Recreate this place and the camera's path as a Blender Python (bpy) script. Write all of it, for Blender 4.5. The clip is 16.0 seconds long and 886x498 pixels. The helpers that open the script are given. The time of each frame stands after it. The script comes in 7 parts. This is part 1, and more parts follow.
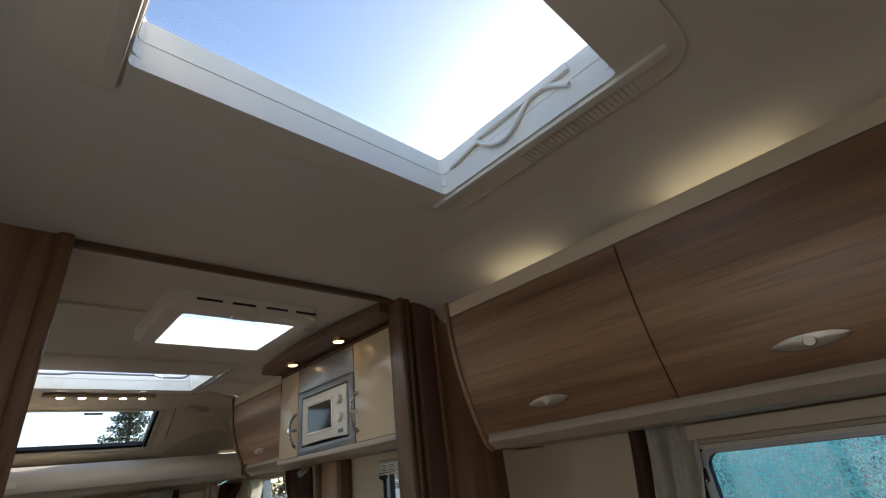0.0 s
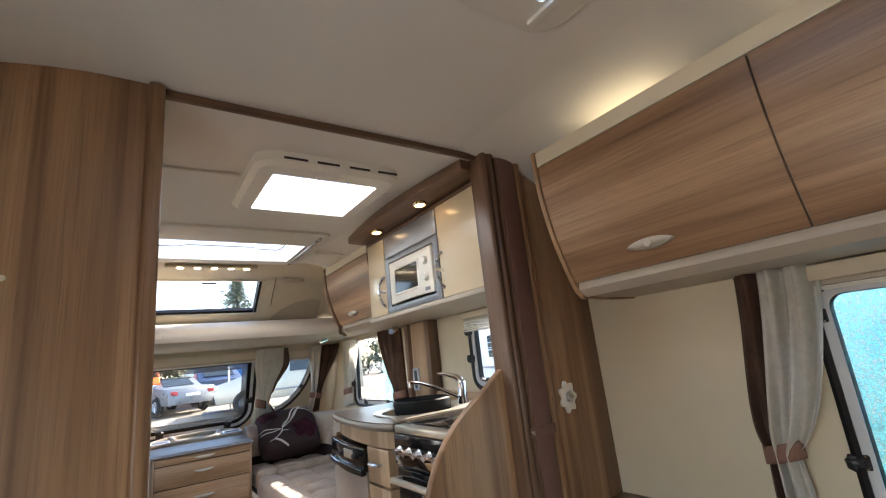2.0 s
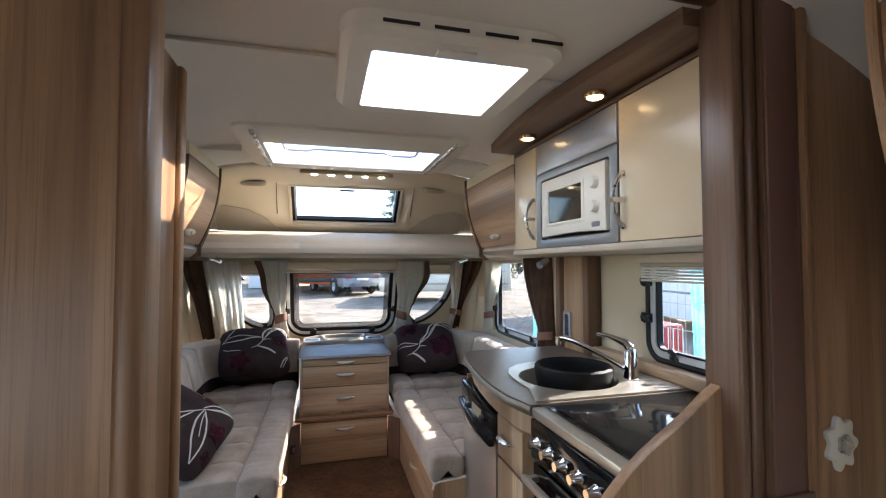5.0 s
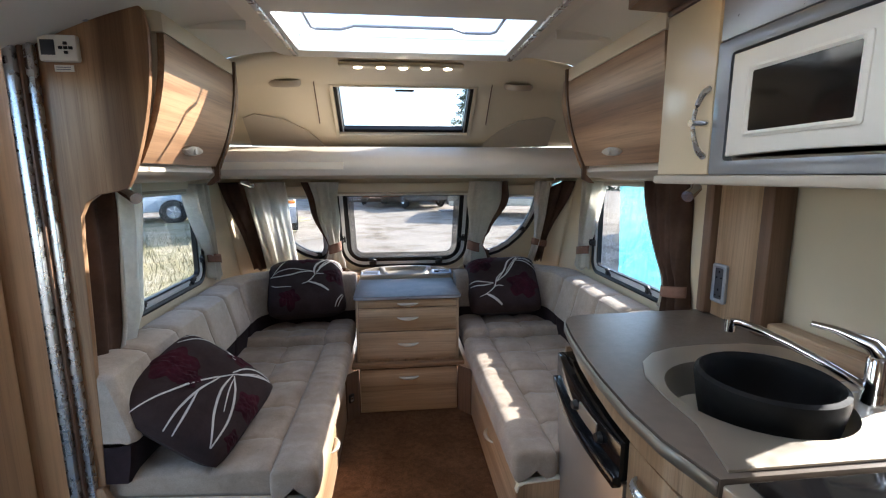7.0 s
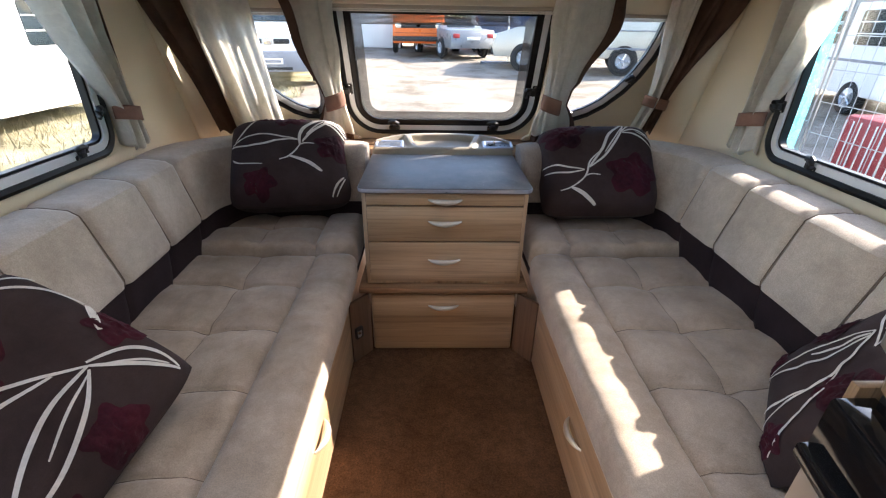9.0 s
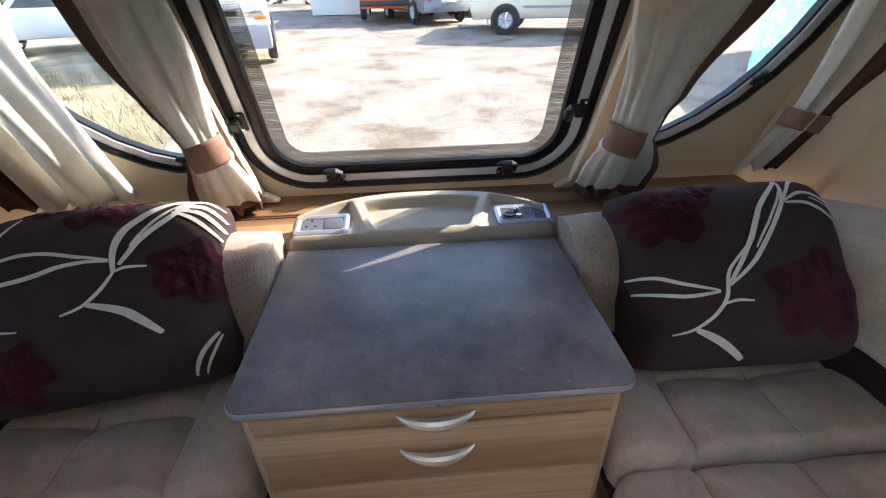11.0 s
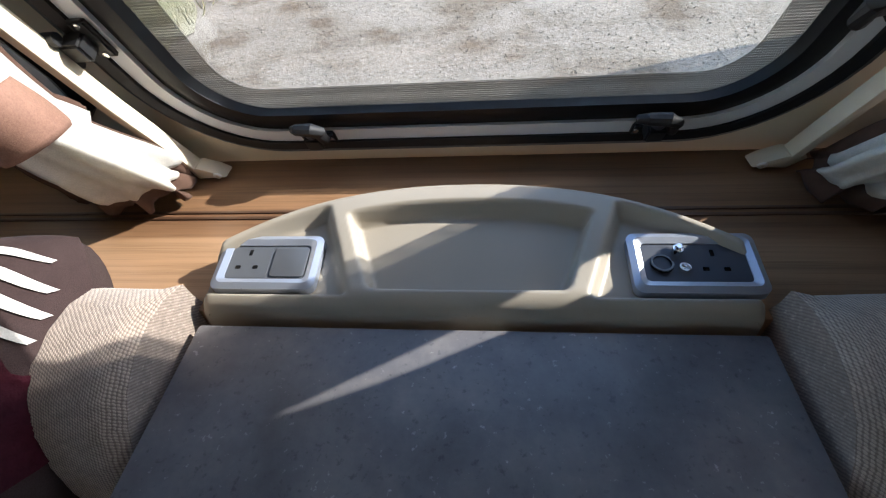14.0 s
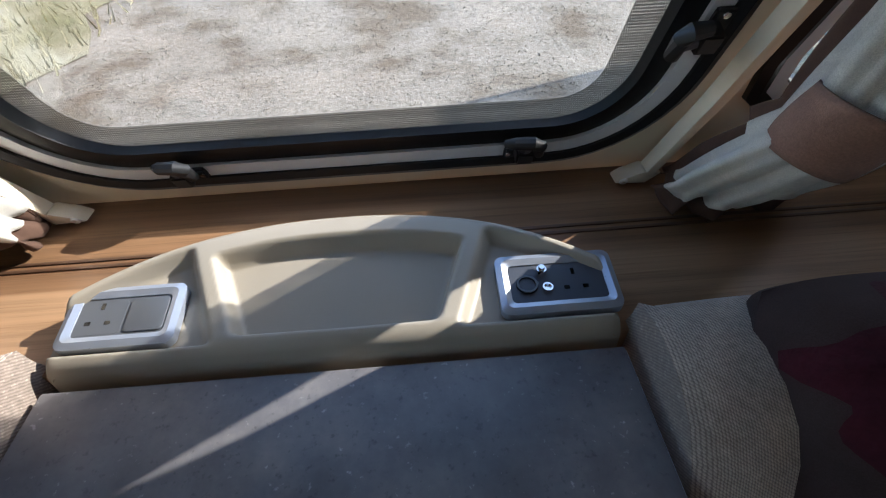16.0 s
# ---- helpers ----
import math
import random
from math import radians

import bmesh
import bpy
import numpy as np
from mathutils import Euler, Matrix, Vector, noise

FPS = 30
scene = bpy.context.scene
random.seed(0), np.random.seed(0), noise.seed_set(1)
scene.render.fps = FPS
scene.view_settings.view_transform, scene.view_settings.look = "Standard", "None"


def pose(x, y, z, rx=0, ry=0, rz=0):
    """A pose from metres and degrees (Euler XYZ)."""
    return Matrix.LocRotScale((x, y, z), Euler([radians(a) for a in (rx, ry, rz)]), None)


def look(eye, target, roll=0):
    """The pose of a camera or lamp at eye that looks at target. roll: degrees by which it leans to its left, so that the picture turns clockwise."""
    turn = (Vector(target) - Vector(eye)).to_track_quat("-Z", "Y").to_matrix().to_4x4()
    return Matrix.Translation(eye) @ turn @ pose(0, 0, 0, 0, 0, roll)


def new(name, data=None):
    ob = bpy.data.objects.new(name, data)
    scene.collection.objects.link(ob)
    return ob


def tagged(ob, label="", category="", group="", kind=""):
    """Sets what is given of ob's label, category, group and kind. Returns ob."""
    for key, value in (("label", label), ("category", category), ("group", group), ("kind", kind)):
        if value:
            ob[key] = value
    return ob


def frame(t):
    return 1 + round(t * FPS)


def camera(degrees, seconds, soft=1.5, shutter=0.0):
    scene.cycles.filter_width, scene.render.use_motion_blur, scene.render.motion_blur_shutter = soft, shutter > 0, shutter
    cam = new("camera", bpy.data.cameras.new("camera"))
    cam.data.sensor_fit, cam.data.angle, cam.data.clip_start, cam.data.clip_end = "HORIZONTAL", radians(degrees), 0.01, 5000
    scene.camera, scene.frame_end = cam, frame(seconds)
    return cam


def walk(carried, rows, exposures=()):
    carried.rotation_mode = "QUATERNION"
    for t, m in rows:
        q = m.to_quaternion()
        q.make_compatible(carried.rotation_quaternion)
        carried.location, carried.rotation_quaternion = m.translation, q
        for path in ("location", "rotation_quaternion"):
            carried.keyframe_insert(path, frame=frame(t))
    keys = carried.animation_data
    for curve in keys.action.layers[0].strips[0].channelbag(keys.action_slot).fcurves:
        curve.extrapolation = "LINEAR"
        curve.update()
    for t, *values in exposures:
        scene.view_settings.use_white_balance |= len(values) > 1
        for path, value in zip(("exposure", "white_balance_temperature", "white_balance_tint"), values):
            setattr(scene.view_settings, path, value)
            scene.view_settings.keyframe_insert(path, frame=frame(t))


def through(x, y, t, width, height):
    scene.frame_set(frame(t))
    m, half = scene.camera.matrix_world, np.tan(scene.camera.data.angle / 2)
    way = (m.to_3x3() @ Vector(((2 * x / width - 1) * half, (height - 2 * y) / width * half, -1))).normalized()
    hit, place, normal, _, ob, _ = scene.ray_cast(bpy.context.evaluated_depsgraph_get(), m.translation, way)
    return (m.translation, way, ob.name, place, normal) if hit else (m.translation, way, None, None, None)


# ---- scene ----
cam = camera(89.7, 16.0, soft=1.15)
PATH = [
    (0, (-0.436, -3.856, 1.283), (0.849, -2.606, 2.169), -7.6),
    (0.5, (-0.434, -3.85, 1.28), (0.871, -2.587, 2.12), -7.9),
    (1, (-0.417, -3.816, 1.252), (0.887, -2.459, 1.928), -6.4),
    (1.5, (-0.43, -3.755, 1.2), (0.77, -2.228, 1.679), -5.8),
    (2, (-0.435, -3.721, 1.183), (0.689, -2.133, 1.647), -6.2),
    (2.5, (-0.433, -3.707, 1.182), (0.682, -2.113, 1.648), -6.2),
    (3, (-0.442, -3.709, 1.187), (0.628, -2.087, 1.662), -5.8),
    (3.5, (-0.441, -3.674, 1.172), (0.583, -2.01, 1.6), -5.6),
    (4, (-0.247, -3.485, 1.173), (0.591, -1.712, 1.566), -4.5),
    (4.5, (-0.152, -3.361, 1.278), (0.581, -1.507, 1.436), -3.6),
    (4.7, (-0.159, -3.309, 1.328), (0.48, -1.417, 1.449), -1.8),
    (6.8, (-0.05, -2.648, 1.435), (0.141, -0.676, 1.159), -0.2),
    (7, (-0.059, -2.562, 1.436), (0.148, -0.599, 1.112), -0.2),
    (7.5, (-0.018, -2.33, 1.382), (0.021, -0.454, 0.689), -0.2),
    (8, (-0.005, -2.069, 1.306), (-0.073, -0.272, 0.431), -1.9),
    (8.5, (-0.073, -1.77, 1.242), (0.034, -0.058, 0.213), -1.3),
    (9, (-0.052, -1.53, 1.267), (0.002, 0.253, 0.361), 1.0),
    (9.5, (-0.009, -1.287, 1.285), (-0.088, 0.473, 0.338), -2.6),
    (9.7, (-0.008, -1.163, 1.292), (-0.01, 0.61, 0.368), -1.3),
    (11.8, (-0.031, -0.162, 1.235), (0.081, 1.443, 0.047), -1.2),
    (12, (-0.039, -0.097, 1.224), (0.065, 1.475, -0.008), -1.2),
    (12.5, (-0.011, 0.06, 1.206), (-0.086, 1.605, -0.062), -3.7),
    (13, (0.014, 0.142, 1.184), (-0.166, 1.559, -0.216), -5.3),
    (13.5, (0.022, 0.167, 1.164), (-0.178, 1.533, -0.283), -5.7),
    (14, (0.029, 0.178, 1.162), (-0.186, 1.535, -0.291), -6.6),
    (14.5, (0.046, 0.18, 1.158), (-0.131, 1.543, -0.295), -6.3),
    (15, (0.059, 0.182, 1.163), (-0.089, 1.559, -0.281), -6.1),
    (15.5, (0.097, 0.193, 1.169), (0.105, 1.604, -0.249), -3.3),
    (16, (0.112, 0.197, 1.171), (0.163, 1.597, -0.257), -2.8),
]
walk(cam, [(t, look(eye, target, roll)) for t, eye, target, roll in PATH],
     exposures=[(0, 1.2, 6500, 11), (0.6, 1.2, 6500, 11), (1.0, 2.0, 6900, 12), (1.5, 2.65, 6900, 13), (2.5, 2.72, 6400, 13), (4.0, 2.85, 6500, 14), (4.5, 2.62, 6300, 13), (7, 2.2, 6000, 11), (7.5, 2.2, 6100, 12), (8, 2.5, 6300, 13), (9.5, 2.62, 6500, 14), (12, 2.15, 6300, 12), (12.8, 1.82, 6000, 9), (16, 1.82, 5950, 9)])

# ---- light ----
SUN_DIR = Vector((1.0, 0.32, 0.62)).normalized()
world = bpy.data.worlds.new("sky")
scene.world = world
world.use_nodes = True
wn = world.node_tree.nodes
sky = wn.new("ShaderNodeTexSky")
sky.sky_type = "NISHITA"
sky.sun_disc = False
sky.sun_elevation = math.asin(SUN_DIR.z)
sky.sun_rotation = math.atan2(SUN_DIR.x, SUN_DIR.y)
wn["Background"].inputs["Strength"].default_value = 0.15
world.node_tree.links.new(sky.outputs[0], wn["Background"].inputs["Color"])
sun_data = bpy.data.lights.new("sun", "SUN")
sun_data.energy, sun_data.angle, sun_data.color = 3.4, radians(0.5), (1.0, 0.93, 0.82)
sun = new("sun", sun_data)
sun.matrix_world = look(SUN_DIR * 30, (0, 0, 0))

# added fill lamps above the opal rooflights, standing in for sky daylight
for nm, at, sx, sy, watts in (("sky_fill_kitchen", (0.165, -1.93, 2.075), 0.40, 0.38, 1.1), ("sky_fill_lounge", (-0.01, -0.87, 2.085), 0.80, 0.40, 0.9)):
    ld = bpy.data.lights.new(nm, "AREA")
    ld.shape, ld.size, ld.size_y, ld.energy, ld.color = "RECTANGLE", sx, sy, watts, (0.93, 0.97, 1.0)
    lo_ = new(nm, ld)
    lo_.matrix_world = Matrix.Translation(at)
# added fill lamp in the unseen west bedroom window, in place of daylight
ld = bpy.data.lights.new("sky_fill_bedroom", "AREA")
ld.shape, ld.size, ld.size_y, ld.energy, ld.color = "RECTANGLE", 0.60, 0.78, 1.15, (0.95, 0.98, 1.0)
new("sky_fill_bedroom", ld).matrix_world = Matrix.Translation((-1.21, -3.68, 0.945)) @ Matrix.Rotation(radians(-90), 4, "Y")

# ---- materials ----
MATS = {}


def nodes_of(m):
    return m.node_tree.nodes, m.node_tree.links


def base_mat(name, color, rough=0.5, metal=0.0, spec=0.5):
    m = bpy.data.materials.new(name)
    m.use_nodes = True
    b = m.node_tree.nodes["Principled BSDF"]
    b.inputs["Base Color"].default_value = (*color, 1)
    b.inputs["Roughness"].default_value = rough
    b.inputs["Metallic"].default_value = metal
    b.inputs["Specular IOR Level"].default_value = spec
    MATS[name] = m
    return m


def coords(m, scale=(1, 1, 1), turn=(0, 0, 0)):
    n, l = nodes_of(m)
    tc, mp = n.new("ShaderNodeTexCoord"), n.new("ShaderNodeMapping")
    mp.inputs["Scale"].default_value = scale
    mp.inputs["Rotation"].default_value = [radians(a) for a in turn]
    l.new(tc.outputs["Object"], mp.inputs["Vector"])
    return mp.outputs["Vector"]


def noise_tex(m, vec, scale, detail=4.0, rough=0.55, distort=0.0):
    n, l = nodes_of(m)
    t = n.new("ShaderNodeTexNoise")
    t.inputs["Scale"].default_value, t.inputs["Detail"].default_value = scale, detail
    t.inputs["Roughness"].default_value, t.inputs["Distortion"].default_value = rough, distort
    l.new(vec, t.inputs["Vector"])
    return t.outputs["Fac"]


def ramp(m, fac, stops):
    n, l = nodes_of(m)
    r = n.new("ShaderNodeValToRGB")
    e = r.color_ramp.elements
    while len(e) < len(stops):
        e.new(0.5)
    for item, (p, c) in zip(e, stops):
        item.position, item.color = p, (*c, 1)
    l.new(fac, r.inputs["Fac"])
    return r.outputs["Color"]


def blend(m, fac, a, b, kind="MIX"):
    n, l = nodes_of(m)
    x = n.new("ShaderNodeMix")
    x.data_type, x.blend_type = "RGBA", kind
    for socket, v in ((x.inputs[0], fac), (x.inputs[6], a), (x.inputs[7], b)):
        if isinstance(v, (int, float)):
            socket.default_value = v
        elif isinstance(v, tuple):
            socket.default_value = (*v, 1)
        else:
            l.new(v, socket)
    return x.outputs[2]


def bump(m, height, strength=0.2, distance=0.002):
    n, l = nodes_of(m)
    b = n.new("ShaderNodeBump")
    b.inputs["Strength"].default_value, b.inputs["Distance"].default_value = strength, distance
    l.new(height, b.inputs["Height"])
    l.new(b.outputs["Normal"], n["Principled BSDF"].inputs["Normal"])


def paint(m, color=None, rough=None):
    n, l = nodes_of(m)
    if color is not None:
        l.new(color, n["Principled BSDF"].inputs["Base Color"])
    if rough is not None:
        l.new(rough, n["Principled BSDF"].inputs["Roughness"])


def wood_mat(name, axis, dark, mid, light, rough=0.38):
    """Wood-effect laminate, the grain running along axis."""
    m = base_mat(name, mid, rough)
    s = [9.0, 9.0, 9.0]
    s["xyz".index(axis)] = 0.35
    v = coords(m, s)
    f = [60.0, 60.0, 60.0]
    f["xyz".index(axis)] = 1.6
    vf = coords(m, f)
    broad = noise_tex(m, v, 1.0, 3.0, 0.5, 0.6)
    fine = noise_tex(m, vf, 1.6, 6.0, 0.65, 0.4)
    c = ramp(m, broad, [(0.36, dark), (0.48, mid), (0.60, light)])
    c2 = ramp(m, fine, [(0.3, (0.62, 0.62, 0.62)), (0.52, (1.0, 1.0, 1.0)), (0.7, (1.12, 1.12, 1.12))])
    h = [150.0, 150.0, 150.0]
    h["xyz".index(axis)] = 2.2
    hair = noise_tex(m, coords(m, h), 1.7, 3.0, 0.7, 0.8)
    c3 = ramp(m, hair, [(0.30, (0.60, 0.56, 0.52)), (0.44, (1.0, 1.0, 1.0)), (0.62, (1.0, 1.0, 1.0)), (0.72, (1.14, 1.14, 1.12))])
    paint(m, blend(m, 0.7, blend(m, 0.75, c, c2, "MULTIPLY"), c3, "MULTIPLY"))
    bump(m, hair, 0.10, 0.0006)
    return m


def plain_mat(name, color, rough=0.5, vary=0.08, scale=3.0, relief=0.05, fine=180.0, metal=0.0, spec=0.5):
    """A painted or moulded surface with faint smudges and a fine grain."""
    m = base_mat(name, color, rough, metal, spec)
    v = coords(m)
    big = noise_tex(m, v, scale, 5.0)
    small = noise_tex(m, v, fine, 2.0)
    lo = tuple(c * (1 - vary) for c in color)
    hi = tuple(min(1, c * (1 + vary)) for c in color)
    paint(m, ramp(m, big, [(0.3, lo), (0.7, hi)]),
          ramp(m, noise_tex(m, v, scale * 4, 4.0), [(0.3, (rough * 0.85,) * 3), (0.7, (min(1, rough * 1.15),) * 3)]))
    if relief:
        bump(m, small, relief, 0.0008)
    return m


def cloth_mat(name, a, b, weave=700.0, rough=0.9, relief=0.35, through=0.0):
    m = base_mat(name, a, rough, 0.0, 0.2)
    v = coords(m)
    big = noise_tex(m, v, 7.0, 5.0, 0.6)
    small = noise_tex(m, v, weave, 2.0, 0.7)
    n, l = nodes_of(m)
    nap = noise_tex(m, v, 32.0, 4.0, 0.65, 1.2)
    c = blend(m, 0.42, ramp(m, big, [(0.3, a), (0.7, b)]), ramp(m, nap, [(0.32, (0.80,) * 3), (0.68, (1.14,) * 3)]), "MULTIPLY")
    c2 = ramp(m, small, [(0.3, (0.72,) * 3), (0.7, (1.15,) * 3)])
    col = blend(m, 0.7, c, c2, "MULTIPLY")
    paint(m, col)
    bump(m, small, relief, 0.0015)
    b_ = n["Principled BSDF"]
    b_.inputs["Sheen Weight"].default_value = 0.25 if a[0] > 0.2 else 0.02
    if through:
        t, mix, out = n.new("ShaderNodeBsdfTranslucent"), n.new("ShaderNodeMixShader"), n["Material Output"]
        l.new(col, t.inputs["Color"])
        mix.inputs[0].default_value = through
        l.new(b_.outputs[0], mix.inputs[1])
        l.new(t.outputs[0], mix.inputs[2])
        l.new(mix.outputs[0], out.inputs["Surface"])
    return m


WD, WM, WL = (0.180, 0.095, 0.048), (0.280, 0.157, 0.081), (0.410, 0.247, 0.135)
for ax in "xyz":
    wood_mat("wood_" + ax, ax, WD, WM, WL)
    wood_mat("pale_wood_" + ax, ax, (0.30, 0.185, 0.10), (0.40, 0.26, 0.148), (0.50, 0.345, 0.215))
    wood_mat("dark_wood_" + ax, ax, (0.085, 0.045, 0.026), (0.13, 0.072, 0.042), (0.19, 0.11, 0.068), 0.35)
plain_mat("ceiling_white", (0.80, 0.785, 0.745), 0.75, 0.03, 2.0, 0.12, 260.0)
plain_mat("cream_wall", (0.70, 0.61, 0.45), 0.6, 0.04, 3.0, 0.1, 220.0)
plain_mat("cream_moulding", (0.68, 0.60, 0.46), 0.42, 0.03, 2.5, 0.05)
plain_mat("cream_gloss", (0.72, 0.60, 0.42), 0.22, 0.03, 4.0, 0.0)
plain_mat("white_plastic", (0.82, 0.80, 0.74), 0.35, 0.03, 5.0, 0.03)
plain_mat("beige_panel", (0.50, 0.44, 0.36), 0.5, 0.04, 4.0, 0.08)
plain_mat("tray_plastic", (0.32, 0.28, 0.222), 0.45, 0.04, 8.0, 0.12, 500.0)
plain_mat("black_rubber", (0.007, 0.007, 0.008), 0.4, 0.2, 10.0, 0.05, 180.0, 0.0, 0.3)
plain_mat("black_gloss", (0.008, 0.008, 0.009), 0.08, 0.1, 10.0, 0.0)
plain_mat("matt_black", (0.006, 0.006, 0.006), 0.6, 0.2, 10.0, 0.08, 180.0, 0.0, 0.2)
plain_mat("black_plastic", (0.009, 0.009, 0.010), 0.45, 0.2, 10.0, 0.06)
plain_mat("grey_plastic", (0.20, 0.21, 0.24), 0.4, 0.06, 12.0, 0.05)
plain_mat("slate_plastic", (0.085, 0.09, 0.10), 0.4, 0.06, 12.0, 0.05)
plain_mat("dark_grey_plastic", (0.05, 0.055, 0.07), 0.4, 0.06, 12.0, 0.05)
plain_mat("silver_plastic", (0.42, 0.45, 0.52), 0.32, 0.05, 12.0, 0.03, 300.0, 0.6)
plain_mat("grey_metal", (0.30, 0.32, 0.35), 0.33, 0.05, 8.0, 0.03, 300.0, 0.7)
plain_mat("satin_nickel", (0.66, 0.62, 0.55), 0.46, 0.05, 10.0, 0.03, 400.0, 0.8)
plain_mat("aluminium", (0.62, 0.63, 0.65), 0.28, 0.05, 10.0, 0.03, 400.0, 0.95)
# pale base colour stands in for sky reflected in the metal window liner
plain_mat("liner_sky_sheen", (0.62, 0.64, 0.67), 0.35, 0.05, 10.0, 0.0)
plain_mat("chrome", (0.75, 0.75, 0.76), 0.09, 0.03, 10.0, 0.0, 100.0, 1.0)
plain_mat("steel", (0.60, 0.55, 0.47), 0.36, 0.06, 6.0, 0.03, 300.0, 0.85)
plain_mat("fridge_steel", (0.42, 0.38, 0.34), 0.36, 0.06, 3.0, 0.03, 300.0, 0.75)
plain_mat("worktop", (0.145, 0.115, 0.092), 0.36, 0.10, 30.0, 0.06, 600.0)
plain_mat("worktop_edge", (0.30, 0.27, 0.23), 0.35, 0.06, 20.0, 0.0, 300.0, 0.5)
plain_mat("leatherette", (0.15, 0.075, 0.058), 0.5, 0.08, 5.0, 0.2, 350.0)
cloth_mat("seat_fabric", (0.31, 0.24, 0.18), (0.47, 0.375, 0.295), 330.0)
cloth_mat("back_fabric", (0.40, 0.33, 0.265), (0.54, 0.465, 0.385), 330.0)
cloth_mat("plum_fabric", (0.018, 0.010, 0.012), (0.034, 0.020, 0.022), 600.0)
cloth_mat("pillow_fabric", (0.029, 0.017, 0.0165), (0.050, 0.032, 0.030), 700.0)
cloth_mat("rose_velvet", (0.012, 0.002, 0.005), (0.062, 0.007, 0.015), 130.0, 0.85, 1.0)
cloth_mat("leaf_thread", (0.55, 0.51, 0.46), (0.68, 0.64, 0.59), 900.0)
cloth_mat("seam_thread", (0.15, 0.115, 0.09), (0.21, 0.165, 0.13), 900.0)
m = cloth_mat("arm_weave", (0.27, 0.215, 0.175), (0.36, 0.295, 0.245), 150.0)
n, l = nodes_of(m)


def thread(axis, scale):
    w_ = n.new("ShaderNodeTexWave")
    w_.bands_direction = axis
    w_.inputs["Scale"].default_value, w_.inputs["Distortion"].default_value, w_.inputs["Detail"].default_value, w_.inputs["Detail Scale"].default_value = scale, 2.2, 2.0, 1.5
    l.new(coords(m), w_.inputs["Vector"])
    return w_.outputs["Fac"]


weave = blend(m, 1.0, ramp(m, thread("X", 120.0), [(0.1, (0.25,) * 3), (0.8, (1.0,) * 3)]), ramp(m, thread("DIAGONAL", 130.0), [(0.1, (0.30,) * 3), (0.8, (1.0,) * 3)]), "MULTIPLY")
grown = n["Principled BSDF"].inputs["Base Color"].links[0].from_socket
paint(m, blend(m, 0.8, grown, ramp(m, weave, [(0.05, (0.42, 0.40, 0.40)), (0.55, (1.35, 1.34, 1.32))]), "MULTIPLY"))
bump(m, weave, 0.45, 0.0012)
cloth_mat("brown_curtain", (0.075, 0.042, 0.03), (0.12, 0.07, 0.05), 900.0, 0.8, 0.15, 0.12)
cloth_mat("cream_curtain", (0.82, 0.80, 0.74), (0.90, 0.88, 0.83), 900.0, 0.75, 0.12, 0.55)
cloth_mat("tie_band", (0.20, 0.11, 0.08), (0.28, 0.16, 0.12), 500.0, 0.7)

m = base_mat("carpet", (0.25, 0.13, 0.07), 0.95, 0.0, 0.1)
v = coords(m)
f1, f2, f3 = noise_tex(m, v, 5.0, 4.0), noise_tex(m, v, 160.0, 4.0, 0.75), noise_tex(m, v, 34.0, 3.0)
paint(m, blend(m, 0.85, blend(m, 0.5, ramp(m, f1, [(0.3, (0.15, 0.073, 0.038)), (0.7, (0.26, 0.135, 0.072))]),
                              ramp(m, f3, [(0.35, (0.5, 0.5, 0.5)), (0.6, (1, 1, 1))]), "MULTIPLY"),
               ramp(m, f2, [(0.3, (0.45, 0.45, 0.45)), (0.7, (1.25, 1.25, 1.25))]), "MULTIPLY"))
n, l = nodes_of(m)
pile = n.new("ShaderNodeMath")
pile.operation = "MULTIPLY_ADD"
pile.inputs[1].default_value = 1.6
l.new(noise_tex(m, v, 62.0, 5.0, 0.7, 0.8), pile.inputs[0])
l.new(f2, pile.inputs[2])
bump(m, pile.outputs[0], 1.0, 0.010)

m = base_mat("slate_laminate", (0.12, 0.115, 0.12), 0.42)
v = coords(m)
f1, f2 = noise_tex(m, v, 9.0, 8.0, 0.65), noise_tex(m, v, 120.0, 3.0, 0.6)
paint(m, blend(m, 1.0, ramp(m, f1, [(0.3, (0.078, 0.073, 0.077)), (0.5, (0.130, 0.123, 0.127)), (0.72, (0.215, 0.198, 0.186))]),
               ramp(m, f2, [(0.27, (0.62, 0.62, 0.64)), (0.40, (1, 1, 1)), (0.66, (1, 1, 1)), (0.74, (2.0, 2.0, 2.0))]), "MULTIPLY"),
      ramp(m, f1, [(0.3, (0.36,) * 3), (0.7, (0.5,) * 3)]))
bump(m, f2, 0.06, 0.0006)


